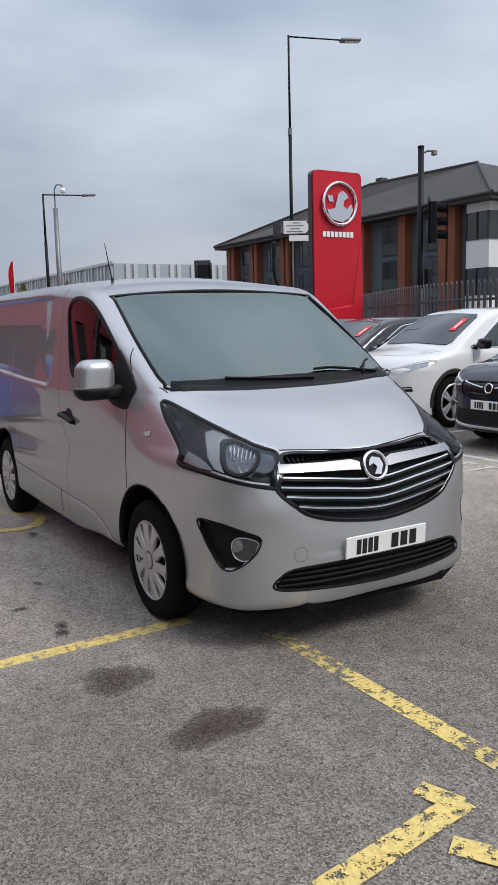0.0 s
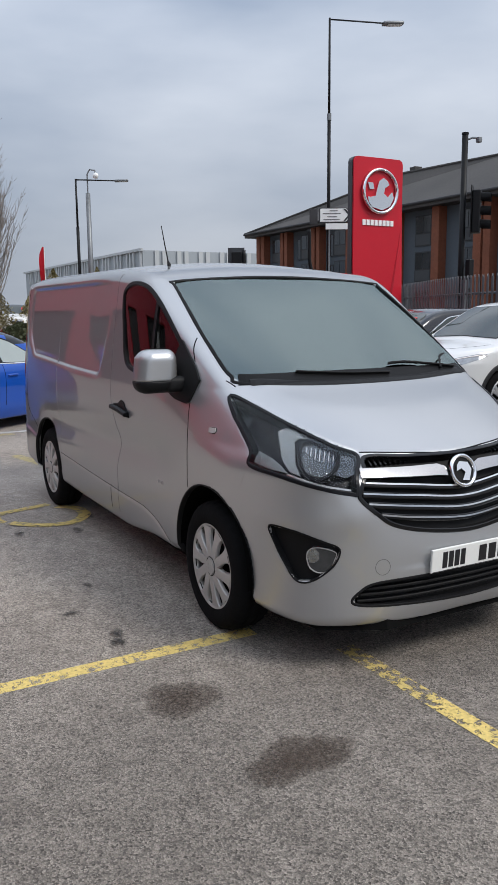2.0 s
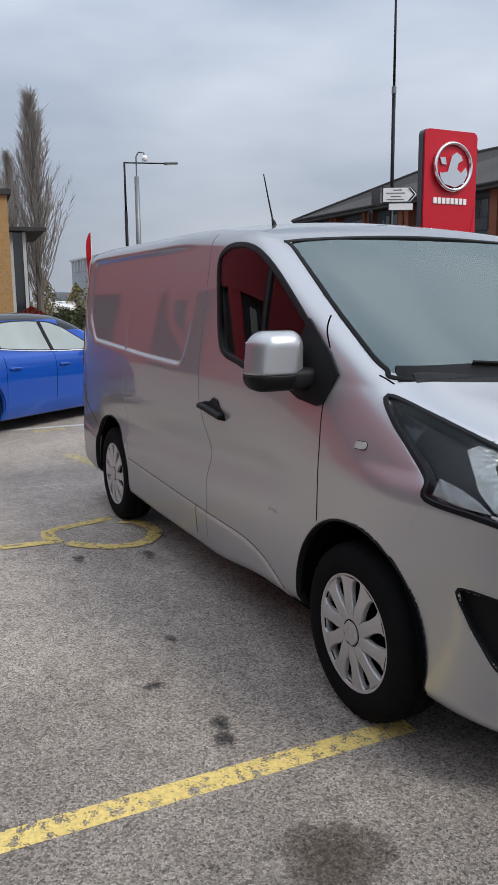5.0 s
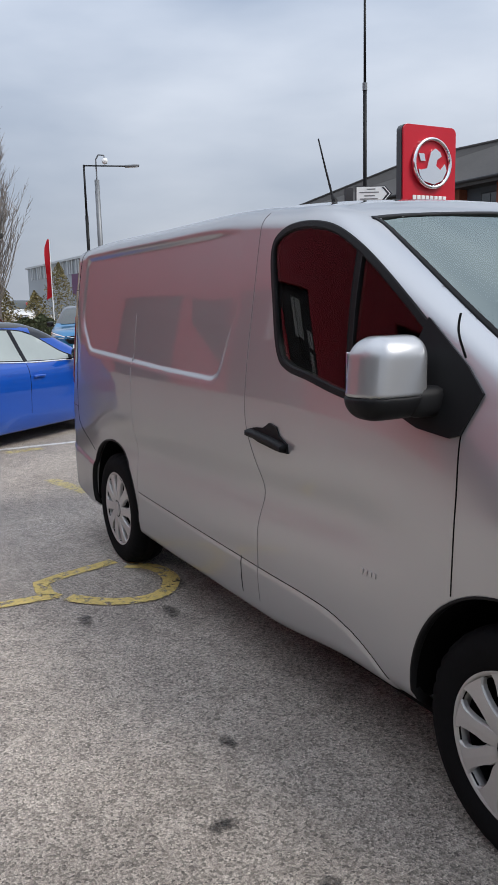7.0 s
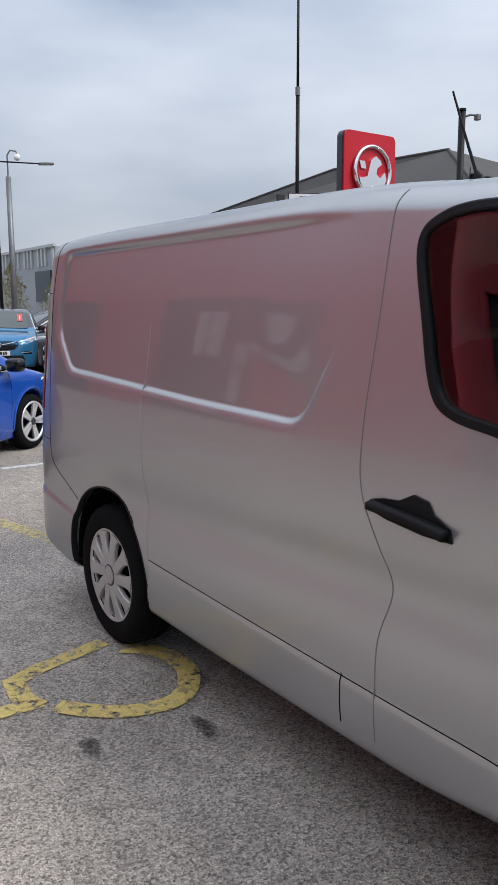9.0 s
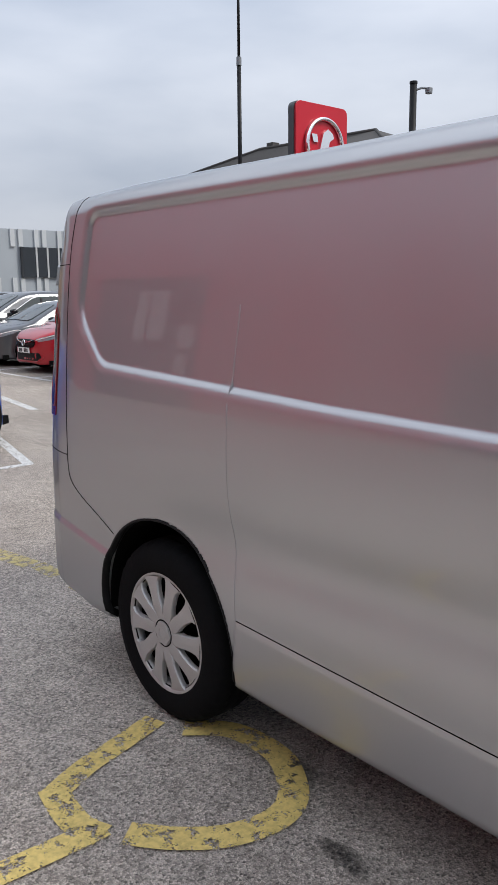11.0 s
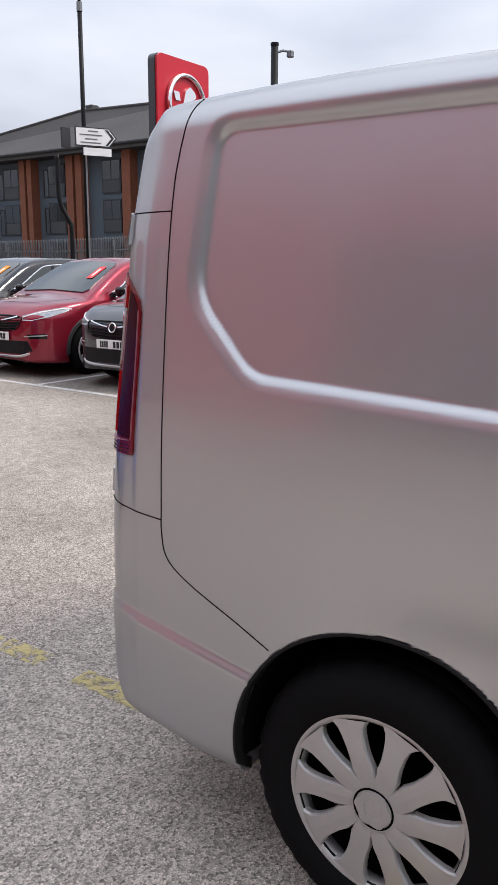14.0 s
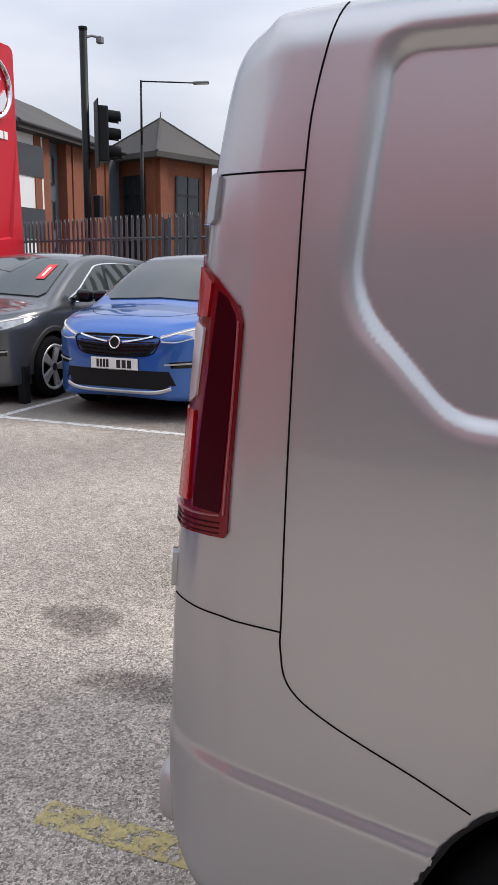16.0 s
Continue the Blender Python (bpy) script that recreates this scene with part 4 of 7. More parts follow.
for s in (1, -1):
    way = LAMP_WAY * (1, s, 1)
    flip = lambda pts: [(x, y * s, z) for x, y, z in pts]
    lamp = part("headlamp", skin_patch(deep(0.06), flip(HEADLAMP_EDGE), way, 0.0, 0.012, 0.03, 4), HOUSING, VAN, "headlamp with clear lens and dark housing", smooth=True)
    part("rim", skin_band(full_skin, flip(HEADLAMP_EDGE), way, 0.019, 0.004, 0.06, True, 5), HOUSING, lamp)
    lens = part("lens", skin_patch(full_skin, flip(HEADLAMP_EDGE), way, 0.001, 0.003, 0.04, 4), LENS, lamp, smooth=True)
    lens.visible_shadow = False
    cell = 0.02
    part("outer_reflector", skin_patch(deep(0.018), flip(OUTER_REFLECTOR), way, 0.0, 0.008, cell), REFLECTOR, lamp, "chrome side reflector", smooth=True)
    part("bezel", skin_band(deep(0.03), flip(BOWL), way, 0.022, 0.014, 0.02, True, 5), HOUSING, lamp)
    part("reflector", skin_patch(deep(0.034), flip(BOWL), way, 0.0, 0.01, cell), SMOKE, lamp, "fluted grey reflector", smooth=True)
    part("inner_bowl", skin_patch(deep(0.03), flip(INNER_BOWL), way, 0.0, 0.01, cell), SMOKE, lamp, "grey inner bowl", smooth=True)
    for k in range(7):
        a, b = np.array((0.545, -0.685, 1.008)), np.array((0.640, -0.602, 0.980))
        p0 = a + (b - a) * k / 6
        drop = 0.85 + 0.5 * math.sin(math.pi * k / 6)
        p1 = p0 + np.array((0.039, -0.029, -0.027)) * drop
        part("flute", skin_band(deep(0.03), flip([tuple(p0), tuple((p0 + p1) / 2), tuple(p1)]), way, 0.0055, 0.006, 0.004), BRIGHT_CHROME, lamp)
    for k in range(4):
        q0 = np.array((0.600, -0.752, 0.952)) + np.array((0.034, 0.024, -0.012)) * k
        q1 = q0 + np.array((0.036, -0.010, -0.030))
        part("facet", skin_band(deep(0.03), flip([tuple(q0), tuple((q0 + q1) / 2), tuple(q1)]), way, 0.007, 0.004, 0.004), REFLECTOR, lamp)
    part("foot_reflector", skin_patch(deep(0.012), flip(FOOT_REFLECTOR), way, 0.0, 0.006, cell), REFLECTOR, lamp, "bright reflector at the lamp's foot", smooth=True)
    part("light_strip", skin_band(deep(0.008), flip([(0.59, -0.813, 0.905), (0.659, -0.781, 0.89), (0.716, -0.736, 0.874), (0.76, -0.673, 0.861), (0.79, -0.609, 0.849)]), way, 0.010, 0.005, 0.004), BRIGHT_CHROME, lamp, "bright strip along the lamp's foot")
    # fog lamp
    fog = part("fog_lamp", skin_patch(deep(0.028), flip(FOG_EDGE), way, 0.0, 0.008, 0.04), BLACK_PLASTIC, VAN, "round fog lamp in a black surround", smooth=True)
    part("surround_edge", skin_band(full_skin, flip(FOG_EDGE), way, 0.008, 0.002, 0.035, True, 5), BLACK_PLASTIC, fog)
    part("lens", skin_patch(deep(0.014), flip(FOG_LENS), way, 0.0, 0.014, 0.02), SMOKE, fog, "clear grey fog lamp lens", smooth=True)
    part("bezel", skin_band(deep(0.014), flip(FOG_LENS), way, 0.005, 0.004, 0.012, True, 4), BRIGHT_CHROME, fog)
    part("bulb_reflector", skin_patch(deep(0.012), flip(FOG_BULB), way, 0.0, 0.012, 0.02), REFLECTOR, fog, "bright bulb reflector", smooth=True)

# grille
grille = part("grille", skin_patch(deep(0.045), front(GRILLE_EDGE, 0.8), FRONT, 0.0, 0.006, 0.05), BLACK_PLASTIC, VAN, "black grille with chrome bars")
part("surround", skin_band(full_skin, front(GRILLE_EDGE, 0.8), FRONT, 0.020, 0.004, 0.045, True, 6), GLOSS_BLACK, grille)
for z0, z1, ya in ((0.872, 0.812, 0.552), (0.828, 0.766, 0.556), (0.782, 0.72, 0.535), (0.730, 0.674, 0.478)):
    part("bar", skin_band(deep(0.012), front([(-ya, z0), (-0.3, (z0 + z1) / 2), (0.0, z1), (0.3, (z0 + z1) / 2), (ya, z0)], 0.85), FRONT, 0.028, 0.006, 0.02), GLOSS_BLACK, grille, "black slat with a chrome edge")
    part("chrome_strip", skin_band(deep(0.010), front([(-ya, z0 + 0.004), (-0.3, (z0 + z1) / 2 + 0.004), (0.0, z1 + 0.004), (0.3, (z0 + z1) / 2 + 0.004), (ya, z0 + 0.004)], 0.85), FRONT, 0.012, 0.009, 0.01), CHROME, grille)
for s in (-1, 1):
    edge = [(s * 0.545, 0.925), (s * 0.3, 0.915), (s * 0.13, 0.912), (s * 0.085, 0.898), (s * 0.09, 0.862), (s * 0.15, 0.868), (s * 0.3, 0.876), (s * 0.555, 0.893)]
    part("wing_bar", skin_patch(deep(0.004), front(edge, 0.8), FRONT, 0.016, 0.03, 0.03), WING_CHROME, grille, "broad chrome wing bar", smooth=True)
for k in range(34):
    y = -0.45 + 0.9 * k / 33
    if abs(y) > 0.09:
        part("mesh_rib", skin_band(deep(0.03), front([(y, 0.955), (y, 0.93)], 0.8), FRONT, 0.010, 0.004, 0.01, smooth=False), GLOSS_BLACK, grille)
p, nr = on_skin(full_skin, [(0.82, 0, 0.882)], FRONT)
m = Matrix.Translation(p[0] + np.array((0.02, 0, 0))) @ Vector((1, 0, 0.35)).to_track_quat("-Y", "Z").to_matrix().to_4x4()
for nm, prof, mat in (("badge_ring", [(0.078, 0.02), (0.078, -0.008), (0.070, -0.013), (0.062, -0.006), (0.060, 0.02)], CHROME), ("badge_face", [(0.062, 0.0), (0.001, 0.0)], BLACK_PLASTIC)):
    bm = spin_profile(prof, 36, nm == "badge_ring")
    bm.transform(m)
    part(nm, bm, mat, grille, smooth=nm == "badge_ring")
bm = bmesh.new()
add_prism(bm, [(-0.02, -0.002, 0.045), (0.03, -0.002, 0.035), (0.045, -0.002, 0.0), (0.02, -0.002, -0.05), (-0.02, -0.002, -0.045), (0.005, -0.002, -0.01), (-0.015, -0.002, 0.01), (-0.045, -0.002, 0.0), (-0.04, -0.002, 0.025)], (0, -0.008, 0))
bm.transform(m)
part("badge_emblem", bm, CHROME, grille)

# lower intake
intake = part("intake", skin_patch(deep(0.036), front(INTAKE_EDGE, 0.9), FRONT, 0.0, 0.006, 0.05), BLACK_PLASTIC, VAN, "black lower air intake with slats")
part("surround", skin_band(full_skin, front(INTAKE_EDGE, 0.9), FRONT, 0.012, 0.002, 0.036, True, 6), BLACK_PLASTIC, intake)
for z0, ya in ((0.405, 0.545), (0.378, 0.57), (0.350, 0.58)):
    part("slat", skin_band(deep(0.014), front([(-ya, z0 - 0.006), (-0.3, z0), (0.0, z0 + 0.003), (0.3, z0), (ya, z0 - 0.006)], 0.9), FRONT, 0.012, 0.004, 0.02), BLACK_PLASTIC, intake)
UNDER = material("under_tray", (0.006, 0.006, 0.006), 0.9, spec=0.1)
part("under_tray", prism([(0.86, -0.45, 0.20), (0.70, -0.72, 0.20), (0.3, -0.80, 0.22), (-0.5, -0.80, 0.22), (-3.8, -0.80, 0.24), (-3.8, 0.80, 0.24), (0.3, 0.80, 0.22), (0.70, 0.72, 0.20), (0.86, 0.45, 0.20)], (0, 0, 0.07)), UNDER, VAN)
part("tow_cover", skin_band(full_skin, [(0.85, -0.48 + 0.033 * math.cos(a), 0.50 + 0.036 * math.sin(a)) for a in np.linspace(0, 2 * math.pi, 24, endpoint=False)], FRONT, 0.003, 0.0008, 0.003, True, 2), material("faint_gap", (0.16, 0.16, 0.165), 0.5), VAN)

# number plates are plain bars
PLATE_WHITE = material("plate_white", (0.78, 0.78, 0.75), 0.35, grain=0.04, grain_scale=60)
PLATE_INK = material("plate_ink", (0.015, 0.015, 0.017), 0.4)


def number_plate(parent, m, groups=((-0.20, -0.055), (0.02, 0.20)), width=0.52):
    """A white plate with dark bars where characters stand; it faces -y in its own space."""
    w = width / 2
    bm = bmesh.new()
    add_box(bm, -w, w, -0.006, 0.006, -0.0555, 0.0555, 0.004)
    p = part("number_plate", bm, PLATE_WHITE, parent, "white plate with dark bars")
    p.matrix_basis = m
    for a, b in groups:
        n = 4 if groups.index((a, b)) == 0 else 3
        step = (b - a) / n
        for k in range(n):
            x = a + step * k
            part("bar", box(x + step * 0.12, x + step * 0.86, -0.0085, -0.0055, -0.038, 0.038), PLATE_INK, p)
    part("frame_line", box(-w + 0.004, w - 0.004, -0.0075, -0.0055, -0.0525, -0.0500), PLATE_INK, p)
    return p


p, nr = on_skin(full_skin, [(0.9, 0, 0.505)], FRONT)
number_plate(VAN, Matrix.Translation(p[0] + np.array((0.012, 0, 0))) @ pose(0, 0, 0, 4, 0, 90))

# wipers
for pts in ([(0.10, 0.16, 1.29), (0.075, -0.15, 1.293), (0.03, -0.42, 1.30)], [(0.05, 0.66, 1.29), (0.04, 0.35, 1.345), (0.03, 0.20, 1.33)]):
    q, nr = on_skin(smooth_skin, spline(pts, 6), (1, 0, 0.7))
    wiper = part("wiper", tube([tuple(v) for v in q + nr * 0.015], 0.005, 6), BLACK_PLASTIC, VAN, "black windscreen wiper")
    part("blade", tube([tuple(v) for v in q + nr * 0.006], 0.005, 4), RUBBER, wiper)
# the second blade's arm
q, nr = on_skin(smooth_skin, spline([(0.05, 0.55, 1.28), (0.0, 0.62, 1.36), (-0.03, 0.68, 1.38)], 6), (1, 0, 0.7))
part("wiper_arm", tube([tuple(v) for v in q + nr * 0.012], 0.007, 6), BLACK_PLASTIC, VAN)

# mirror
mirror = part("door_mirror", skin_patch(smooth_skin, side([(-0.44, 1.19), (-0.37, 1.165), (-0.25, 1.15), (-0.215, 1.16), (-0.175, 1.275), (-0.24, 1.345), (-0.40, 1.475), (-0.44, 1.34)]), RIGHT, 0.012, 0.03, 0.05), BLACK_PLASTIC, VAN, "silver-capped door mirror on a black foot", smooth=True)
bm = bmesh.new()
add_box(bm, -0.40, -0.29, -1.0, -0.86, 1.205, 1.29, 0.025)
part("arm", bm, BLACK_PLASTIC, mirror, smooth=True)


def shell(x0, x1, y0, y1, z0, z1, r, lift=0.0):
    def f(x, y, z):
        cx, cy, cz = (x0 + x1) / 2, (y0 + y1) / 2, (z0 + z1) / 2
        t = (z - z0) / (z1 - z0)
        hx, hy, hz = (x1 - x0) / 2, (y1 - y0) / 2 * (1 - 0.10 * t), (z1 - z0) / 2
        yy = y - cy - 0.012 * t
        qx = np.abs(x - cx + 0.35 * (yy / hy) ** 2 * 0.05) - hx + r
        qy, qz = np.abs(yy) - hy + r, np.abs(z - cz) - hz + r
        return np.sqrt(np.maximum(qx, 0) ** 2 + np.maximum(qy, 0) ** 2 + np.maximum(qz, 0) ** 2) + np.minimum(np.maximum(qx, np.maximum(qy, qz)), 0) - r
    return f


cap = shell(-0.440, -0.290, -1.155, -0.918, 1.205, 1.434, 0.062)
me = surface(lambda x, y, z: np.maximum(cap(x, y, z), 1.268 - z), (-0.5, -1.25, 1.15), (-0.2, -0.85, 1.5), (0.009, 0.009, 0.009), 2)
part_mesh("cap", me, SILVER, mirror, "silver painted cap", smooth=True)
me = surface(lambda x, y, z: np.maximum(cap(x, y, z) - 0.002, z - 1.269), (-0.5, -1.25, 1.15), (-0.2, -0.85, 1.5), (0.009, 0.009, 0.009), 2)
part_mesh("base", me, BLACK_PLASTIC, mirror, smooth=True)
part("mirror_glass", box(-0.442, -0.433, -1.125, -0.945, 1.252, 1.39, 0.004), CHROME, mirror)

# handle, repeater, door badge, aerial
p, nr = on_skin(full_skin, [(-1.20, -0.94, 1.02)], RIGHT)
y = p[0][1]
handle = part("door_handle", skin_patch(full_skin, side([(-1.345, 1.045), (-1.30, 1.055), (-1.24, 1.06), (-1.19, 1.085), (-1.14, 1.075), (-1.12, 1.045), (-1.065, 1.02), (-1.06, 0.985), (-1.15, 0.985), (-1.28, 1.0), (-1.345, 1.015)]), RIGHT, 0.006, 0.012, 0.03), BLACK_PLASTIC, VAN, "black door handle", smooth=True)
part("grip", skin_band(full_skin, side([(-1.335, 1.032), (-1.24, 1.025), (-1.14, 1.015), (-1.07, 1.003)]), RIGHT, 0.03, 0.034, -0.006), BLACK_PLASTIC, handle, smooth=True)
p, nr = on_skin(full_skin, [(-0.045, -0.9, 1.03)], RIGHT)
REPEATER = [(0.004, 1.028), (0.046, 1.028), (0.053, 1.033), (0.055, 1.041), (0.053, 1.049), (0.046, 1.054), (0.004, 1.054)]
part("repeater_rim", skin_patch(full_skin, side([(0.031 + (x - 0.031) * 1.10, 1.041 + (z - 1.041) * 1.16) for x, z in REPEATER]), RIGHT, 0.002, 0.01, 0.03), BLACK_PLASTIC, VAN)
part("side_repeater", skin_patch(full_skin, side(REPEATER), RIGHT, 0.007, 0.01, 0.03), material("repeater_lens", (0.5, 0.48, 0.45), 0.2), VAN, "clear side indicator")
for k in range(4):
    x = -0.63 + 0.022 * k
    part("badge_letter", skin_patch(full_skin, side([(x, 0.66), (x + 0.015, 0.659), (x + 0.017, 0.676), (x + 0.002, 0.677)]), RIGHT, 0.003, 0.004, 0.03), CAP_SILVER, VAN)
aerial = part("aerial", tube([(-1.36, -0.51, 1.895), (-1.37, -0.51, 1.935), (-1.385, -0.51, 1.955)], 0.018, 10, 0.006), BLACK_PLASTIC, VAN, "whip aerial on the roof")
part("rod", tube([(-1.38, -0.51, 1.945), (-1.43, -0.512, 2.07), (-1.475, -0.514, 2.19)], 0.005, 6, 0.003), BLACK_PLASTIC, aerial)

# tail lamp
TAIL_RED = material("tail_lamp_red", (0.17, 0.002, 0.006), 0.15, spec=0.3, coat=0.4, grain=0.1, grain_scale=40)
TAIL_DARK = material("tail_lamp_dark", (0.040, 0.001, 0.004), 0.22, spec=0.12)
TAIL_CLEAR = material("tail_lamp_clear", (0.6, 0.55, 0.56), 0.08, coat=1.0)
TAIL_BRIGHT = material("tail_lamp_bright_red", (0.45, 0.006, 0.01), 0.2, coat=0.5, grain=0.15, grain_scale=90)
TAIL_RIM = material("tail_lamp_rim", (0.34, 0.10, 0.11), 0.2, coat=0.5)
BACK = (-0.75, -1, 0)
tl = [(-3.92, -0.86, 1.52), (-3.87, -0.90, 1.485), (-3.815, -0.91, 1.440), (-3.802, -0.91, 1.41), (-3.797, -0.91, 1.15), (-3.793, -0.91, 1.06), (-3.80, -0.91, 1.05), (-3.87, -0.90, 1.048), (-3.94, -0.86, 1.045), (-3.97, -0.80, 1.06), (-3.965, -0.80, 1.50)]
tail = part("tail_lamp", skin_patch(full_skin, tl, BACK, 0.005, 0.03, 0.03), TAIL_RED, VAN, "tall red tail lamp with a dark inner lens", smooth=True)
part("inner_lens", skin_patch(full_skin, [(-3.852, -0.89, 1.462), (-3.838, -0.90, 1.452), (-3.822, -0.91, 1.426), (-3.816, -0.91, 1.405), (-3.812, -0.91, 1.10), (-3.816, -0.91, 1.092), (-3.868, -0.89, 1.094), (-3.866, -0.89, 1.25)], BACK, 0.0065, 0.008, 0.03), TAIL_DARK, tail, smooth=True)
part("inner_edge", skin_band(full_skin, [(-3.811, -0.91, 1.415), (-3.808, -0.91, 1.30), (-3.804, -0.91, 1.09)], BACK, 0.0035, 0.008, 0.0), TAIL_RIM, tail)
part("reversing_lens", skin_patch(full_skin, [(-3.935, -0.85, 1.40), (-3.90, -0.87, 1.408), (-3.876, -0.88, 1.398), (-3.884, -0.88, 1.285), (-3.90, -0.87, 1.27), (-3.935, -0.85, 1.265)], BACK, 0.0085, 0.01, 0.03), TAIL_CLEAR, tail, "clear reversing lens", smooth=True)
part("brake_lens", skin_patch(full_skin, [(-3.94, -0.85, 1.255), (-3.885, -0.88, 1.258), (-3.878, -0.88, 1.10), (-3.94, -0.85, 1.10)], BACK, 0.0085, 0.01, 0.03), TAIL_BRIGHT, tail, "bright red lens", smooth=True)
part("upper_lens", skin_patch(full_skin, [(-3.935, -0.85, 1.415), (-3.868, -0.88, 1.418), (-3.862, -0.88, 1.475), (-3.90, -0.87, 1.50), (-3.935, -0.85, 1.50)], BACK, 0.0085, 0.01, 0.03), TAIL_BRIGHT, tail, "bright red lens", smooth=True)
part("foot_line", skin_band(full_skin, [(-3.812, -0.91, 1.088), (-3.87, -0.90, 1.084), (-3.94, -0.86, 1.084)], BACK, 0.003, 0.009, 0.0), TAIL_RIM, tail)
for z in (1.075, 1.066, 1.057):
    part("foot_rib", skin_band(full_skin, [(-3.812, -0.91, z), (-3.87, -0.90, z - 0.003), (-3.94, -0.86, z - 0.003)], BACK, 0.003, 0.0065, 0.0), TAIL_DARK, tail)
for z in (1.61, 0.955):
    x0, x1, h = (-3.93, -3.855, 0.034) if z > 1.2 else (-3.96, -3.925, 0.03)
    part("door_hinge", skin_patch(full_skin, [(x0, -0.86, z - h), (x0 + 0.01, -0.86, z - h - 0.006), (x1 - 0.01, -0.86, z - h - 0.006), (x1, -0.86, z - h), (x1, -0.86, z + h), (x1 - 0.01, -0.86, z + h + 0.006), (x0, -0.86, z + h)], BACK, 0.009, 0.02, 0.02), SILVER, VAN, smooth=True)
bm = bmesh.new()
add_box(bm, -4.016, -3.90, -0.80, 0.80, 0.34, 0.48, 0.035)
part("rear_step", bm, CAP_SILVER, VAN, "rear bumper step", smooth=True)


# wheels
def tyre_profile():
    return [(0.205, 0.09), (0.225, 0.10), (0.27, 0.106), (0.305, 0.100), (0.325, 0.085), (0.334, 0.06), (0.335, 0.034), (0.327, 0.030), (0.327, 0.024), (0.336, 0.020), (0.336, -0.020), (0.327, -0.024), (0.327, -0.030), (0.335, -0.034), (0.334, -0.06), (0.325, -0.085), (0.305, -0.100), (0.27, -0.106), (0.225, -0.10), (0.205, -0.09)]


def van_wheel(m):
    tyre_bm = spin_profile(tyre_profile(), 108)
    # the shoulder is cut into blocks
    for v in tyre_bm.verts:
        r = math.hypot(v.co.x, v.co.z)
        if r > 0.32 and abs(v.co.y) > 0.05 and round(math.degrees(math.atan2(v.co.z, v.co.x)) / (360 / 108)) % 3 == 0:
            v.co.x, v.co.z = v.co.x * 0.978, v.co.z * 0.978
    wheel = part("wheel", tyre_bm, RUBBER, VAN, "black tyre with a silver ten-spoke wheel trim", smooth=True)
    wheel.matrix_basis = m
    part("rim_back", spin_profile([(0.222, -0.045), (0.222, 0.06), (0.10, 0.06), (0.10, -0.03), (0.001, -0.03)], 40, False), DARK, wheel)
    part("trim_ring", spin_profile([(0.203, -0.080), (0.208, -0.093), (0.216, -0.099), (0.228, -0.097), (0.234, -0.088), (0.228, -0.06), (0.200, -0.06)], 56), CAP_SILVER, wheel, smooth=True)
    n = 10
    spoke = bmesh.new()
    left = [(0.055, -0.0185), (0.080, -0.0255), (0.094, -0.0280), (0.106, -0.0262), (0.125, -0.0248), (0.15, -0.0262), (0.172, -0.0295), (0.188, -0.0350), (0.198, -0.044), (0.207, -0.054)]
    top, low = [], []
    for r, w in left:
        y = -0.096 - 0.007 * math.sin(min(r / 0.21, 1) * math.pi)
        skew = 0.20 * (r - 0.05)
        top.append([spoke.verts.new((r, y - dy, wz + skew)) for wz, dy in ((w, -0.006), (w * 0.90, 0.0), (0.0, 0.001), (-w * 0.90, 0.0), (-w, -0.006))])
        low.append([spoke.verts.new((r, y + 0.020, wz + skew)) for wz in (w, -w)])
    for a, b in zip(top, top[1:]):
        for k in range(4):
            spoke.faces.new((a[k], a[k + 1], b[k + 1], b[k]))
    for i in range(len(top) - 1):
        spoke.faces.new((low[i][0], top[i][0], top[i + 1][0], low[i + 1][0]))
        spoke.faces.new((top[i][4], low[i][1], low[i + 1][1], top[i + 1][4]))
    bmesh.ops.recalc_face_normals(spoke, faces=spoke.faces)
    first = part("spoke", spoke, CAP_SILVER, wheel)
    for k in range(1, n):
        o = first.copy()
        scene.collection.objects.link(o)
        o.matrix_basis = pose(0, 0, 0, 0, 360 * k / n, 0)
    part("trim_centre", spin_profile([(0.001, -0.098), (0.05, -0.1005), (0.074, -0.1012), (0.083, -0.096), (0.084, -0.086), (0.080, -0.07), (0.001, -0.07)], 40, False), CAP_SILVER, wheel, smooth=True)
    part("cap_gap", spin_profile([(0.0455, -0.095), (0.0455, -0.1013), (0.0505, -0.1013), (0.0505, -0.095)], 40), DARK, wheel)
    lobes = bmesh.new()
    add_prism(lobes, [((0.043 + 0.003 * math.cos(6 * a)) * math.cos(a), -0.097, (0.043 + 0.003 * math.cos(6 * a)) * math.sin(a)) for a in np.linspace(0, 2 * math.pi, 48, endpoint=False)], (0, -0.0085, 0))
    part("centre_cap", lobes, CAP_SILVER, wheel)
    ring = spin_profile([(0.024, -0.104), (0.024, -0.107), (0.020, -0.107), (0.020, -0.104)], 24)
    part("cap_badge", ring, CAP_SILVER, wheel)


van_wheel(Matrix.Translation((0.0, -0.81, 0.332)) @ pose(0, 0, 0, 0, 14, 0))
van_wheel(Matrix.Translation((-3.098, -0.81, 0.332)) @ pose(0, 0, 0, 0, 5, 0))
van_wheel(Matrix.Translation((0.0, 0.81, 0.332)) @ pose(0, 0, 0, 0, 0, 180))
van_wheel(Matrix.Translation((-3.098, 0.81, 0.332)) @ pose(0, 0, 0, 0, 0, 180))

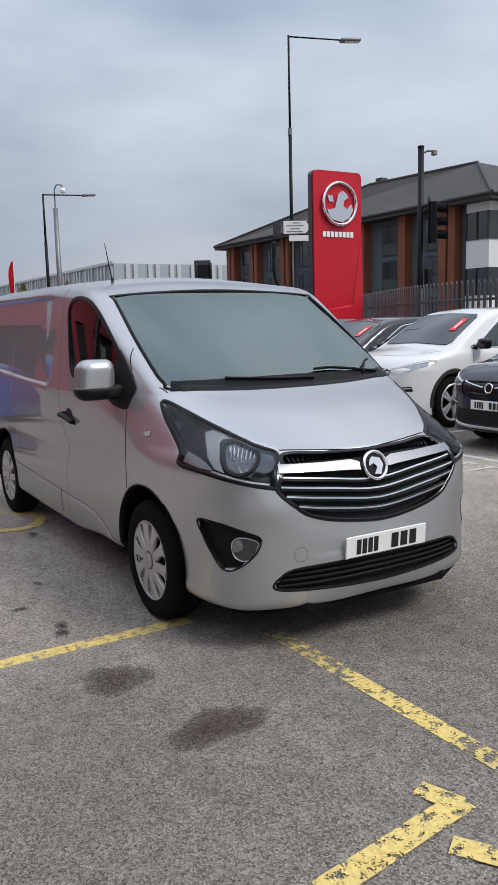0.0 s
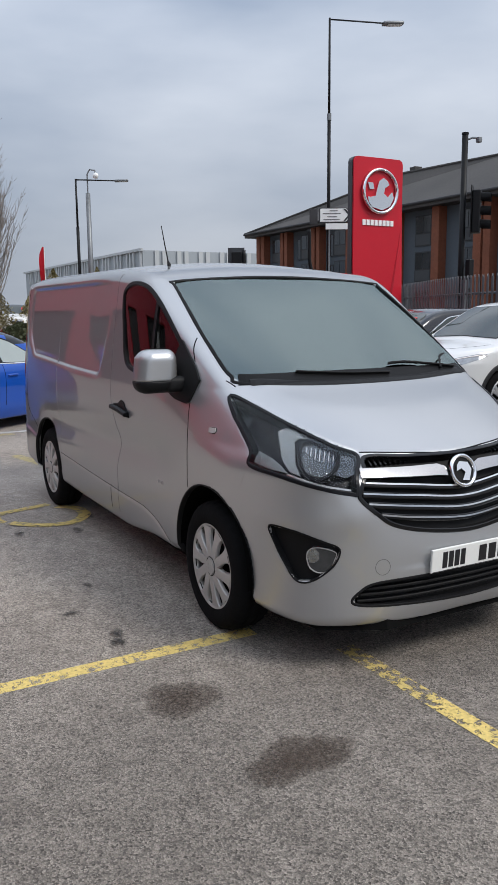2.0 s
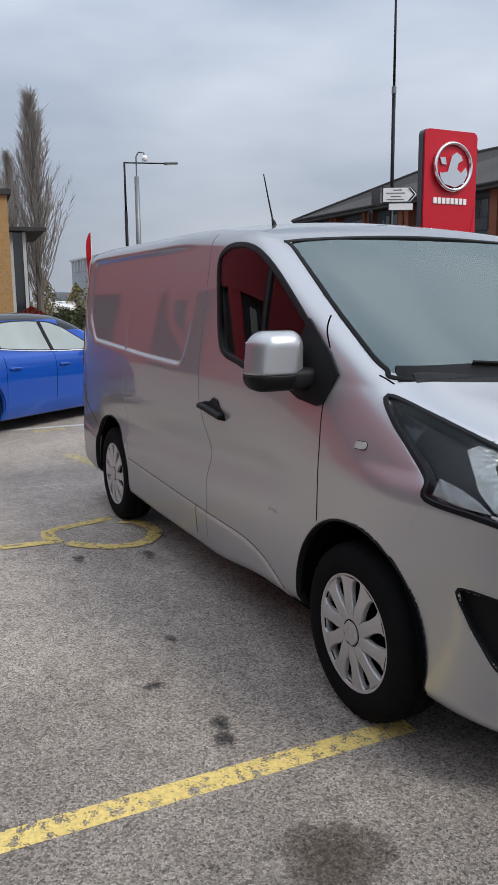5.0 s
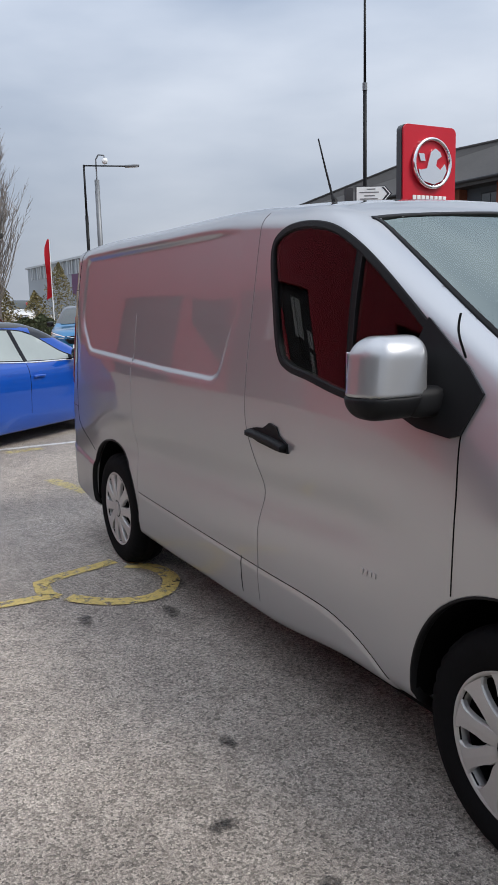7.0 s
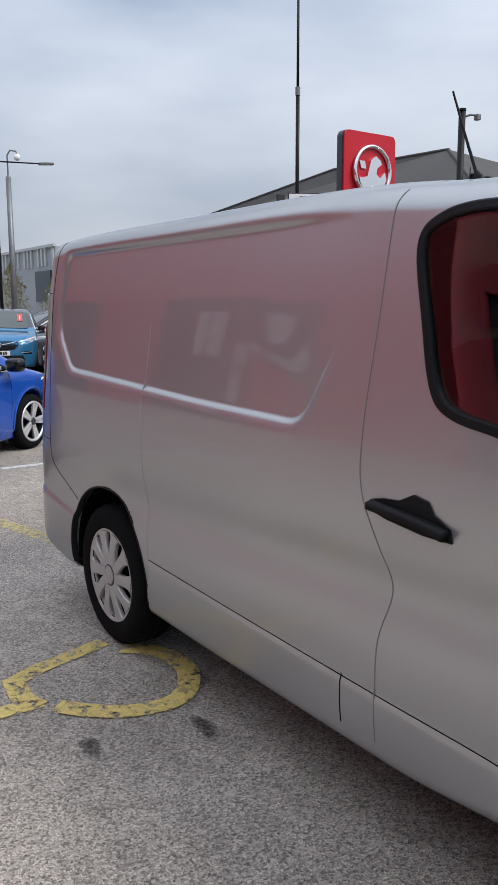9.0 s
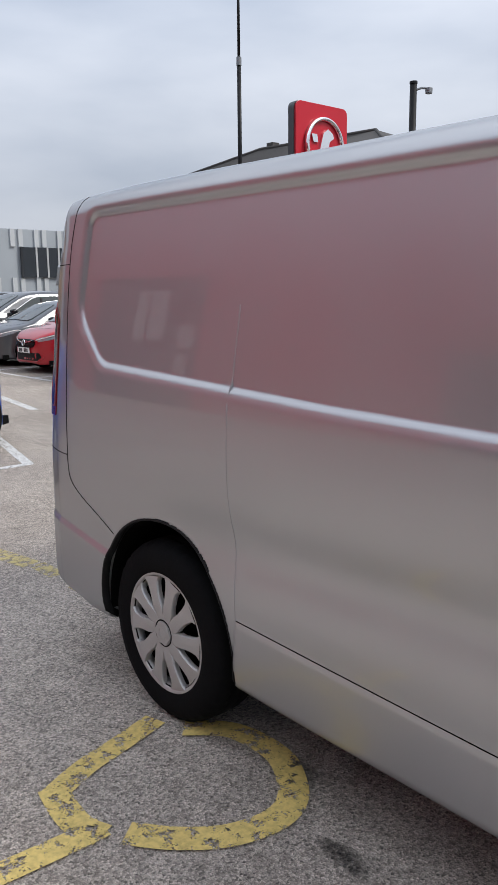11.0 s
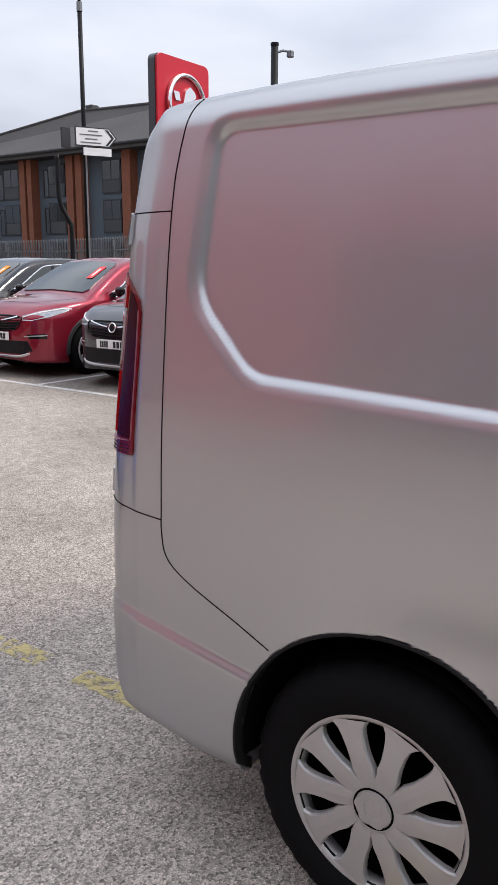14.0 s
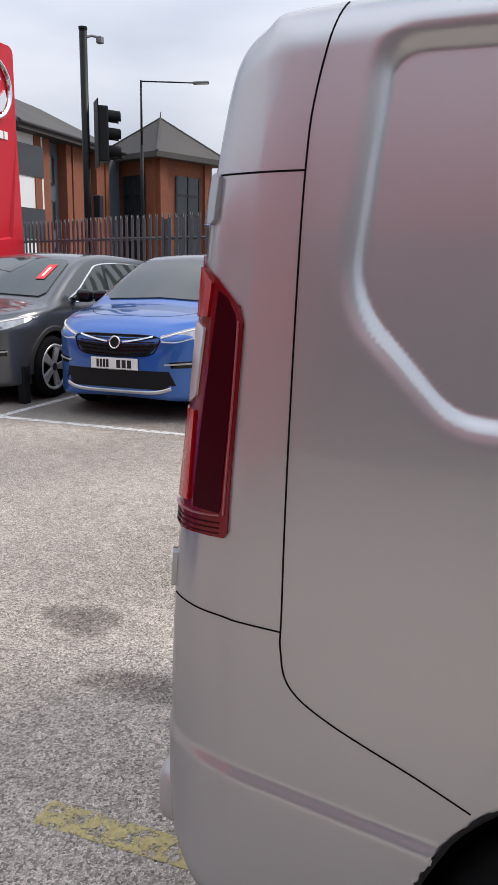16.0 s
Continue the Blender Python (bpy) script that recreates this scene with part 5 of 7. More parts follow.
# cab
TRIM = material("cab_trim", (0.06, 0.062, 0.065), 0.7, grain=0.15, grain_scale=120)
SEAT_CLOTH = material("seat_cloth", (0.025, 0.026, 0.03), 0.9, grain=0.15, grain_scale=40)
dash = surface(lambda x, y, z: np.maximum(np.maximum(van_skin(x, y, z, False) + 0.06, np.maximum(z - 1.235 - 0.10 * (x - 0.1), -0.52 - x + 0.25 * (z - 0.9))), 0.8 - z), (-0.7, -0.95, 0.75), (0.2, 0.95, 1.3), (0.025, 0.025, 0.02), 1)
part_mesh("dashboard", dash, TRIM, VAN, smooth=True)
sw = spin_profile([(0.19 + 0.014 * math.cos(a), 0.014 * math.sin(a)) for a in np.linspace(0, 2 * math.pi, 10, endpoint=False)], 40)
wheel_pose = Matrix.Translation((-0.50, -0.40, 1.235)) @ pose(0, 0, 0, 0, 25, 0) @ pose(0, 0, 0, 0, 0, 90)
steer = part("steering_wheel", sw, TRIM, VAN, smooth=True)
steer.matrix_basis = wheel_pose
part("hub", box(-0.09, 0.09, -0.03, 0.05, -0.06, 0.06, 0.02), TRIM, steer)
part("spoke", box(-0.19, 0.19, -0.01, 0.02, -0.025, 0.025, 0.008), TRIM, steer)
for y0, w in ((-0.42, 0.25), (0.12, 0.22), (0.52, 0.22)):
    seat = part("seat", box(-1.20, -0.72, y0 - w, y0 + w, 0.72, 0.92, 0.06), SEAT_CLOTH, VAN, "dark cloth cab seat", smooth=True)
    bm = box(-0.08, 0.08, -w + 0.02, w - 0.02, 0.0, 0.62, 0.06)
    bm.transform(pose(-1.20, y0, 0.86, 0, -10, 0))
    part("backrest", bm, SEAT_CLOTH, seat, smooth=True)
    bm = box(-0.05, 0.05, -0.13, 0.13, 0.0, 0.19, 0.045)
    bm.transform(pose(-1.29, y0, 1.50, 0, -8, 0))
    part("headrest", bm, SEAT_CLOTH, seat, smooth=True)
BULK = material("bulkhead_steel", (0.42, 0.43, 0.44), 0.5, grain=0.05, grain_scale=40)
part("bulkhead", box(-1.395, -1.37, -0.80, 0.80, 0.72, 1.86), BULK, VAN, "grey steel bulkhead behind the seats")

# ---- parked cars ----
CAR_GLASS = material("car_window", (0.035, 0.045, 0.044), 0.03, spec=0.6, coat=0.25)
CLADDING = material("grey_cladding", (0.022, 0.022, 0.024), 0.6, grain=0.1, grain_scale=200)
PALE_GLASS = material("pale_car_window", (0.33, 0.37, 0.355), 0.03, spec=0.9, coat=1.0, stain=0.2, stain_scale=2.5)
ALLOY = material("alloy", (0.66, 0.66, 0.67), 0.33, metal=0.6)
ALLOY_DARK = material("dark_alloy", (0.06, 0.06, 0.065), 0.3, metal=0.6)
LAMP_GLASS = material("lamp_glass", (0.35, 0.37, 0.39), 0.06, metal=0.35, coat=1.0, stain=0.5, stain_scale=25)
SATIN = material("satin_silver", (0.55, 0.55, 0.55), 0.3, metal=0.7)
TAG_RED = material("red_price_tag", (0.75, 0.05, 0.05), 0.5)
TAG_ORANGE = material("orange_price_tag", (0.85, 0.28, 0.03), 0.5)
TAG_WHITE = material("tag_white", (0.8, 0.75, 0.72), 0.5)

FORMS = {
    "suv": dict(
        prof=[(-3.40, 0.27), (-3.50, 0.40), (-3.53, 0.62), (-3.50, 0.88), (-3.40, 1.06), (-3.18, 1.40), (-3.06, 1.50), (-2.7, 1.555), (-2.0, 1.60), (-1.35, 1.60), (-0.95, 1.54), (-0.55, 1.36), (-0.08, 1.115), (0.10, 1.06), (0.40, 1.02), (0.64, 0.965), (0.80, 0.875), (0.88, 0.76), (0.915, 0.62), (0.93, 0.46), (0.915, 0.32), (0.84, 0.22)],
        plan=[(-3.53, 0.0), (-3.52, 0.45), (-3.42, 0.74), (-3.1, 0.88), (-2.6, 0.915), (-1.0, 0.925), (0.0, 0.915), (0.35, 0.89), (0.62, 0.80), (0.80, 0.64), (0.89, 0.42), (0.93, 0.0)],
        sec=[(0.85, 0.18), (0.90, 0.36), (0.925, 0.62), (0.92, 0.86), (0.895, 0.98), (0.85, 1.06), (0.79, 1.22), (0.71, 1.45), (0.62, 1.66)],
        wb=2.675, r=0.345, arch=0.39, floor=0.22, top=1.62),
    "hatch": dict(
        prof=[(-3.10, 0.26), (-3.20, 0.38), (-3.23, 0.60), (-3.20, 0.86), (-3.10, 1.02), (-2.86, 1.28), (-2.72, 1.355), (-2.3, 1.415), (-1.7, 1.44), (-1.15, 1.42), (-0.80, 1.34), (-0.40, 1.16), (-0.02, 0.985), (0.2, 0.93), (0.45, 0.875), (0.62, 0.80), (0.74, 0.70), (0.80, 0.58), (0.82, 0.44), (0.80, 0.28), (0.72, 0.18)],
        plan=[(-3.23, 0.0), (-3.21, 0.45), (-3.1, 0.70), (-2.8, 0.83), (-2.4, 0.87), (-1.0, 0.885), (0.0, 0.865), (0.3, 0.82), (0.55, 0.71), (0.70, 0.54), (0.78, 0.34), (0.82, 0.0)],
        sec=[(0.80, 0.15), (0.86, 0.32), (0.885, 0.55), (0.882, 0.76), (0.855, 0.88), (0.81, 0.96), (0.74, 1.12), (0.66, 1.32), (0.58, 1.50)],
        wb=2.54, r=0.318, arch=0.352, floor=0.18, top=1.46),
}


def car_skin(form):
    prof = spline(form["prof"], 5)
    prof = np.vstack([prof, [(0.4, form["floor"]), (-form["wb"], form["floor"])]])
    sec = np.vstack([spline(form["sec"], 5), [(-1.0, form["sec"][-1][1]), (-1.0, form["sec"][0][1])]])
    half = spline(form["plan"], 5)
    P, S, L = Outline(prof, 0.5, 0.015), Outline(sec, 0.5, 0.015), Outline(np.vstack([half, half[::-1] * (1, -1)]), 0.5, 0.015)

    def skin(x, y, z):
        ya = np.abs(y)
        zz = np.maximum(z - 0.80, 0)
        xs = x + 0.9 * zz * smooth_step(-1.4, -0.6, x) - 0.5 * zz * smooth_step(-form["wb"] + 0.6, -form["wb"] - 0.2, x)
        a = P(x, z + 0.05 * (y / 0.8) ** 2)
        crease = 0.008 * np.exp(-((z - 0.56 - 0.03 * x) / 0.10) ** 2) * smooth_step(-form["wb"] + 0.3, -form["wb"] + 0.6, x) * smooth_step(-0.35, -0.6, x)
        return both(both(L(xs, ya), S(ya, z) + crease, 0.03), a, 0.06)
    return skin


def alloy_wheel(parent, m, r, dark=False, spokes=5, twin=True):
    k = r / 0.336
    bm = spin_profile([(a * k, b * 1.02) for a, b in tyre_profile()], 40)
    w = part("wheel", bm, RUBBER, parent, "black tyre on an alloy wheel", smooth=True)
    w.matrix_basis = m
    part("rim_back", spin_profile([(0.225 * k, -0.06), (0.225 * k, 0.06), (0.12 * k, 0.02), (0.001, 0.02)], 28, False), DARK, w)
    part("rim", spin_profile([(0.208 * k, -0.08), (0.218 * k, -0.104), (0.232 * k, -0.112), (0.246 * k, -0.110), (0.250 * k, -0.100), (0.24 * k, -0.05), (0.208 * k, -0.05)], 40), ALLOY, w, smooth=True)
    bm = bmesh.new()
    add_box(bm, 0.02, 0.222 * k, -0.104, -0.07, -0.021, 0.021, 0.007)
    first = None
    for i in range(spokes):
        for a in ((-8, 8) if twin else (0,)):
            ang = 360 * i / spokes + a
            if first is None:
                first = part("spoke", bm, ALLOY, w)
                o = first
            else:
                o = first.copy()
                scene.collection.objects.link(o)
            o.matrix_basis = pose(0, 0, 0, 0, ang, 0)
    part("hub", spin_profile([(0.001, -0.112), (0.03, -0.112), (0.045, -0.104), (0.045, -0.06), (0.001, -0.06)], 20, False), ALLOY_DARK, w)
    return w


def build_car(kind, paint, label, mirror_mat=None, lamp_style=0, group="cars parked in the bays", strip=True, skirt=True):
    """A car at the origin; x ahead from the front axle."""
    form = FORMS[kind]
    skin = car_skin(form)
    wb, arch, rr = form["wb"], form["arch"], form["r"]
    suv = kind == "suv"
    car = empty("car", None, label, "car", group)

    def body(x, y, z):
        f = skin(x, y, z)
        for cx in (0.0, -wb):
            f = np.maximum(f, -np.maximum(np.sqrt((x - cx) ** 2 + (z - rr - 0.015) ** 2) - arch, 0.5 - np.abs(y)))
        return f

    me = surface(body, (form["prof"][2][0] - 0.1, -1.0, 0.12), (1.05, 1.0, form["top"] + 0.08), (0.032, 0.04, 0.028), 3)
    part_mesh("body", me, paint, car, smooth=True)
    b = 1.0 if suv else 0.89                       # belt height factor
    hood = form["prof"]
    # windscreen
    if suv:
        scr = [(-0.64, 1.10), (0.0, 1.125), (0.64, 1.10), (0.69, 1.14), (0.60, 1.46), (0.54, 1.50), (0.0, 1.525), (-0.54, 1.50), (-0.60, 1.46), (-0.69, 1.14)]
        sx = lambda z: -0.1 - 1.85 * (z - 1.13)
        win = [(-0.42, 1.045), (-0.72, 1.18), (-1.05, 1.36), (-1.30, 1.455), (-1.9, 1.475), (-2.5, 1.43), (-2.95, 1.30), (-3.02, 1.22), (-2.75, 1.15), (-2.0, 1.085), (-1.2, 1.055)]
        pillars = ((-1.42, 1.45, -1.36, 1.06), (-2.32, 1.44, -2.30, 1.11))
    else:
        scr = [(-0.58, 0.985), (0.0, 1.005), (0.58, 0.985), (0.62, 1.02), (0.53, 1.29), (0.48, 1.325), (0.0, 1.35), (-0.48, 1.325), (-0.53, 1.29), (-0.62, 1.02)]
        sx = lambda z: -0.05 - 2.0 * (z - 1.0)
        win = [(-0.40, 0.935), (-0.62, 1.04), (-0.95, 1.22), (-1.2, 1.30), (-1.7, 1.325), (-2.2, 1.29), (-2.52, 1.19), (-2.60, 1.10), (-2.35, 1.04), (-1.8, 0.985), (-1.1, 0.945)]
        pillars = ((-1.36, 1.31, -1.28, 0.95), (-2.12, 1.29, -2.16, 1.02))
    part("windscreen", skin_patch(skin, [(sx(z), y, z) for y, z in scr], FRONT, 0.013, 0.03, 0.08, 3), CAR_GLASS, car, smooth=True)
    for s in (1, -1):
        way = (0, s, 0)
        line = [(x, 0.8 * s, z) for x, z in win]
        part("side_window", skin_patch(skin, line, way, 0.009, 0.03, 0.09, 3), CAR_GLASS if suv else PALE_GLASS, car, smooth=True)
        if strip:
            part("chrome_strip", skin_band(skin, line, way, 0.02, 0.010, 0.01, True, 4), CHROME if suv else GLOSS_BLACK, car)
            if not suv:
                part("chrome_strip", skin_band(skin, [(-0.40, 0.85 * s, 0.925), (-1.1, 0.85 * s, 0.935), (-1.8, 0.85 * s, 0.975), (-2.35, 0.85 * s, 1.03)], way, 0.018, 0.010, 0.01), CHROME, car)
        for x0, z0, x1, z1 in pillars:
            part("pillar", skin_band(skin, [(x0, 0.8 * s, z0), ((x0 + x1) / 2, 0.8 * s, (z0 + z1) / 2), (x1, 0.8 * s, z1)], way, 0.075, 0.016, 0.0), GLOSS_BLACK, car)
        for x in ((-1.36, -2.28) if suv else (-1.28, -2.14)):
            part("door_gap", skin_band(skin, [(x, 0.9 * s, win[0][1] - 0.01), (x + 0.01, 0.9 * s, 0.7), (x, 0.9 * s, 0.36)], way, 0.008, 0.001, 0.003), GAP, car)
            part("door_handle", skin_band(skin, [(x + 0.06, 0.9 * s, 0.87 * b), (x + 0.15, 0.9 * s, 0.875 * b), (x + 0.24, 0.9 * s, 0.87 * b)], way, 0.03, 0.03, 0.005), paint, car, smooth=True)
        part("door_gap", skin_band(skin, [(-0.42, 0.9 * s, win[0][1] - 0.04), (-0.40, 0.9 * s, 0.7), (-0.42, 0.9 * s, 0.40)], way, 0.008, 0.001, 0.003), GAP, car)
        if skirt and suv:
            part("sill_cladding", skin_band(skin, [(-0.42, 0.9 * s, 0.30), (-1.3, 0.9 * s, 0.30), (-wb + 0.42, 0.9 * s, 0.30)], way, 0.14, 0.012, 0.02), CLADDING, car)
        for cx in (0.0, -wb):
            arc = [(cx + (arch + 0.02) * math.cos(a), 0.9 * s, rr + 0.015 + (arch + 0.02) * math.sin(a)) for a in np.linspace(radians(-8), radians(188), 26)]
            part("arch_trim", skin_band(skin, arc, way, 0.06 if suv else 0.02, 0.010, 0.02, smooth=False), CLADDING if suv else paint, car)
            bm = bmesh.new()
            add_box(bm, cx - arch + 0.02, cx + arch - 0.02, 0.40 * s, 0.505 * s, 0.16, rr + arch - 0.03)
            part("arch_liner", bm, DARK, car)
        # mirror
        mx, mz = (-0.52, 1.10) if suv else (-0.46, 0.985)
        bm = box(mx - 0.10, mx + 0.05, min(0.90 * s, 1.09 * s), max(0.90 * s, 1.09 * s), mz - 0.06, mz + 0.08, 0.04)
        part("door_mirror", bm, mirror_mat or paint, car, smooth=True)
        part("mirror_foot", box(mx - 0.04, mx + 0.03, min(0.80 * s, 0.92 * s), max(0.80 * s, 0.92 * s), mz - 0.05, mz - 0.01, 0.01), GLOSS_BLACK, car)
        # head lamp
        if suv:
            lamp = [[(0.84, 0.47, 0.815), (0.70, 0.66, 0.875), (0.42, 0.84, 0.925), (0.32, 0.88, 0.915), (0.40, 0.86, 0.865), (0.62, 0.78, 0.805), (0.80, 0.60, 0.755), (0.86, 0.49, 0.755)],
                    [(0.86, 0.52, 0.80), (0.70, 0.66, 0.86), (0.34, 0.87, 0.965), (0.22, 0.90, 0.98), (0.36, 0.88, 0.88), (0.60, 0.80, 0.78), (0.80, 0.62, 0.73), (0.86, 0.54, 0.74)]][lamp_style]
        else:
            lamp = [(0.74, 0.42, 0.68), (0.55, 0.66, 0.75), (0.30, 0.81, 0.815), (0.20, 0.84, 0.80), (0.36, 0.80, 0.73), (0.55, 0.70, 0.67), (0.72, 0.50, 0.625)]
        hl = part("headlamp", skin_patch(skin, [(x, y * s, z) for x, y, z in lamp], (1, 0.75 * s, 0), 0.004, 0.02, 0.06), LAMP_GLASS, car, "clear headlamp", smooth=True)
        mid = lamp[: len(lamp) // 2 + 1]
        part("light_strip", skin_band(skin, [(x, y * s, z - 0.018) for x, y, z in mid[:4]], (1, 0.75 * s, 0), 0.016, 0.008, 0.0), TAG_WHITE, hl)
        if suv:
            part("fog_slot", skin_patch(skin, [(0.86, 0.56 * s, 0.575), (0.70, 0.76 * s, 0.585), (0.68, 0.77 * s, 0.52), (0.84, 0.58 * s, 0.52)], (1, 0.6 * s, 0), 0.004, 0.01, 0.08), GLOSS_BLACK, car)
            part("fog_strip", skin_band(skin, [(0.87, 0.52 * s, 0.55), (0.80, 0.66 * s, 0.557), (0.68, 0.77 * s, 0.565)], (1, 0.6 * s, 0), 0.016, 0.012, 0.0), SATIN, car)
    # front
    if suv:
        gr = [(-0.42, 0.805), (0.0, 0.815), (0.42, 0.805), (0.45, 0.73), (0.36, 0.635), (0.0, 0.612), (-0.36, 0.635), (-0.45, 0.73)]
        inn = [(-0.56, 0.49), (0.56, 0.49), (0.62, 0.36), (0.50, 0.315), (-0.50, 0.315), (-0.62, 0.36)]
        pz, bz = 0.545, 0.745
        wing = [(-0.40, 0.80), (-0.22, 0.765), (-0.085, 0.745)]
    else:
        gr = [(-0.36, 0.66), (0.0, 0.67), (0.36, 0.66), (0.40, 0.60), (0.32, 0.52), (0.0, 0.50), (-0.32, 0.52), (-0.40, 0.60)]
        inn = [(-0.50, 0.41), (0.50, 0.41), (0.56, 0.30), (0.45, 0.255), (-0.45, 0.255), (-0.56, 0.30)]
        pz, bz = 0.455, 0.605
        wing = [(-0.34, 0.65), (-0.2, 0.625), (-0.08, 0.605)]
    grille = part("grille", skin_patch(skin, front(gr, 0.8), FRONT, 0.003, 0.01, 0.07), BLACK_PLASTIC, car, "black honeycomb grille")
    part("edge", skin_band(skin, front(gr, 0.8), FRONT, 0.012, 0.012, 0.0, True, 4), GLOSS_BLACK, grille)
    for z in (np.linspace(gr[5][1] + 0.03, gr[1][1] - 0.03, 5)):
        ya = np.interp(z, [gr[5][1], gr[4][1], gr[3][1], gr[2][1]], [0.15, 0.33, 0.42, 0.40])
        part("slat", skin_band(skin, front([(-ya, z + 0.008), (0, z - 0.008), (ya, z + 0.008)], 0.85), FRONT, 0.012, 0.012, 0.0), GLOSS_BLACK, grille)
    for s in (1, -1):
        part("wing_bar", skin_band(skin, front([(y * s, z) for y, z in wing], 0.85), FRONT, 0.024, 0.026, -0.004), CHROME, grille)
    p, _ = on_skin(skin, [(0.9, 0, bz)], FRONT)
    for nm, prof, mat in (("badge_ring", [(0.062, 0.02), (0.062, -0.008), (0.054, -0.013), (0.046, -0.004), (0.046, 0.02)], CHROME), ("badge_face", [(0.05, 0.0), (0.001, 0.0)], BLACK_PLASTIC)):
        bm = spin_profile(prof, 24, nm == "badge_ring")
        bm.transform(Matrix.Translation(p[0] + np.array((0.022, 0, 0))) @ Vector((1, 0, 0.2)).to_track_quat("-Y", "Z").to_matrix().to_4x4())
        part(nm, bm, mat, grille, smooth=True)
    part("intake", skin_patch(skin, front(inn, 0.9), FRONT, 0.003, 0.01, 0.1), BLACK_PLASTIC, car, "black lower intake")
    part("skid_strip", skin_band(skin, front([(-0.58, 0.325), (-0.4, inn[3][1] - 0.03), (0, inn[3][1] - 0.035), (0.4, inn[3][1] - 0.03), (0.58, 0.325)], 0.9), FRONT, 0.035, 0.012, 0.01), SATIN if suv else paint, car)
    part("bonnet_gap", skin_band(skin, [(0.60 - 0.55 * (abs(y) / 0.7) ** 4 if suv else 0.45 - 0.45 * (abs(y) / 0.66) ** 4, y, 1.0) for y in np.linspace(-0.70 if suv else -0.66, 0.70 if suv else 0.66, 15)], (0.3, 0, 1), 0.008, 0.001, 0.003), GAP, car)
    p, _ = on_skin(skin, [(0.9, 0, pz)], FRONT)
    number_plate(car, Matrix.Translation(p[0] + np.array((0.012, 0, 0))) @ pose(0, 0, 0, 0, 0, 90))
    for cx in (0.0, -wb):
        alloy_wheel(car, Matrix.Translation((cx, -0.80 if suv else -0.755, rr)), rr)
        alloy_wheel(car, Matrix.Translation((cx, 0.80 if suv else 0.755, rr)) @ pose(0, 0, 0, 0, 0, 180), rr)
    part("under_tray", box(-wb - 0.5, 0.6, -0.75, 0.75, 0.17, 0.26), UNDER, car)
    return car, skin


def repaint(car, paint, old):
    for o in (car, *car.children_recursive):
        for slot in o.material_slots:
            if slot.material is old:
                slot.link = "OBJECT"
                slot.material = paint


BLUE = car_paint("bright_blue_paint", (0.003, 0.070, 0.40), 0.15, 0.35)
MID_BLUE = car_paint("mid_blue_paint", (0.035, 0.13, 0.42), 0.5, 0.3)
GREY = car_paint("graphite_paint", (0.085, 0.088, 0.095), 0.6, 0.3)
WINE = car_paint("deep_red_paint", (0.26, 0.012, 0.03), 0.5, 0.3)
NIGHT = car_paint("black_paint", (0.012, 0.013, 0.017), 0.3, 0.25)
WHITE = car_paint("white_paint", (0.72, 0.72, 0.71), 0.0, 0.4)
SIGNAL = car_paint("bright_red_paint", (0.42, 0.01, 0.02), 0.2, 0.3)
TEAL = car_paint("teal_blue_paint", (0.03, 0.17, 0.34), 0.4, 0.3)
DUSK = car_paint("dark_navy_paint", (0.03, 0.032, 0.045), 0.5, 0.3)


def bay(x, front_y=4.58, wobble=0.0):
    """The pose of a car that stands nose out in the row."""
    return pose(x, front_y + 0.93, 0, 0, 0, -90 + wobble)


SUV, SUV_SKIN = build_car("suv", MID_BLUE, "metallic blue family SUV parked nose out in a bay", GLOSS_BLACK)
SUV.matrix_basis = bay(-7.28, 4.62) @ Matrix.Diagonal((1, 1, 1.035, 1))
TAG_AT, _ = on_skin(SUV_SKIN, [(-0.5, 0.40, 1.44), (-0.5, 0.51, 1.44), (-0.42, 0.52, 1.28), (-0.42, 0.41, 1.28)], FRONT)


def price_tag(car, mat):
    """A card behind the windscreen."""
    q = TAG_AT + np.array((0.020, 0, 0.012))
    bm = bmesh.new()
    add_prism(bm, [tuple(v) for v in q], (0.004, 0, 0.002))
    tag = part("price_tag", bm, mat, car, "bright price card on the windscreen")
    c = q.mean(0)
    u = (q[1] - q[0]) * 0.14
    v = (q[3] - q[0]) * 0.30
    bm = bmesh.new()
    add_prism(bm, [tuple(c - u - v), tuple(c + u - v), tuple(c + u + v), tuple(c - u + v)], (0.007, 0, 0.003))
    part("numeral_bar", bm, TAG_WHITE, tag)
    return tag


others = []
for x, fy, paint, label, tag, wob in (
        (-9.5, 4.60, GREY, "graphite grey SUV with a red price card parked in a bay", TAG_RED, 0.6),
        (-11.68, 4.55, WINE, "deep red SUV with a red price card parked in a bay", TAG_RED, 0.0),
        (-13.85, 4.5, NIGHT, "black SUV with an orange price card parked in a bay", TAG_ORANGE, -0.6),
        (-2.64, 4.60, DUSK, "dark navy SUV parked nose out beside a white one", None, 0.0),
        (-5.38, 4.95, WHITE, "white family SUV with a red price card parked in a bay", TAG_RED, 1.5),
        (-20.4, 4.6, GREY, "dark grey SUV parked far down the row", None, 0.0),
        (-22.6, 4.6, NIGHT, "black SUV at the far end of the row", None, 0.0)):
    c = copy_thing(SUV, bay(x, fy, wob))
    repaint(c, paint, MID_BLUE)
    tagged(c, label)
    if paint is WHITE:
        c.matrix_basis = c.matrix_basis @ Matrix.Diagonal((1, 1, 1.06, 1))
    others.append((c, tag))
price_tag(SUV, TAG_RED)
for c, tag in others:
    if tag:
        price_tag(c, tag)
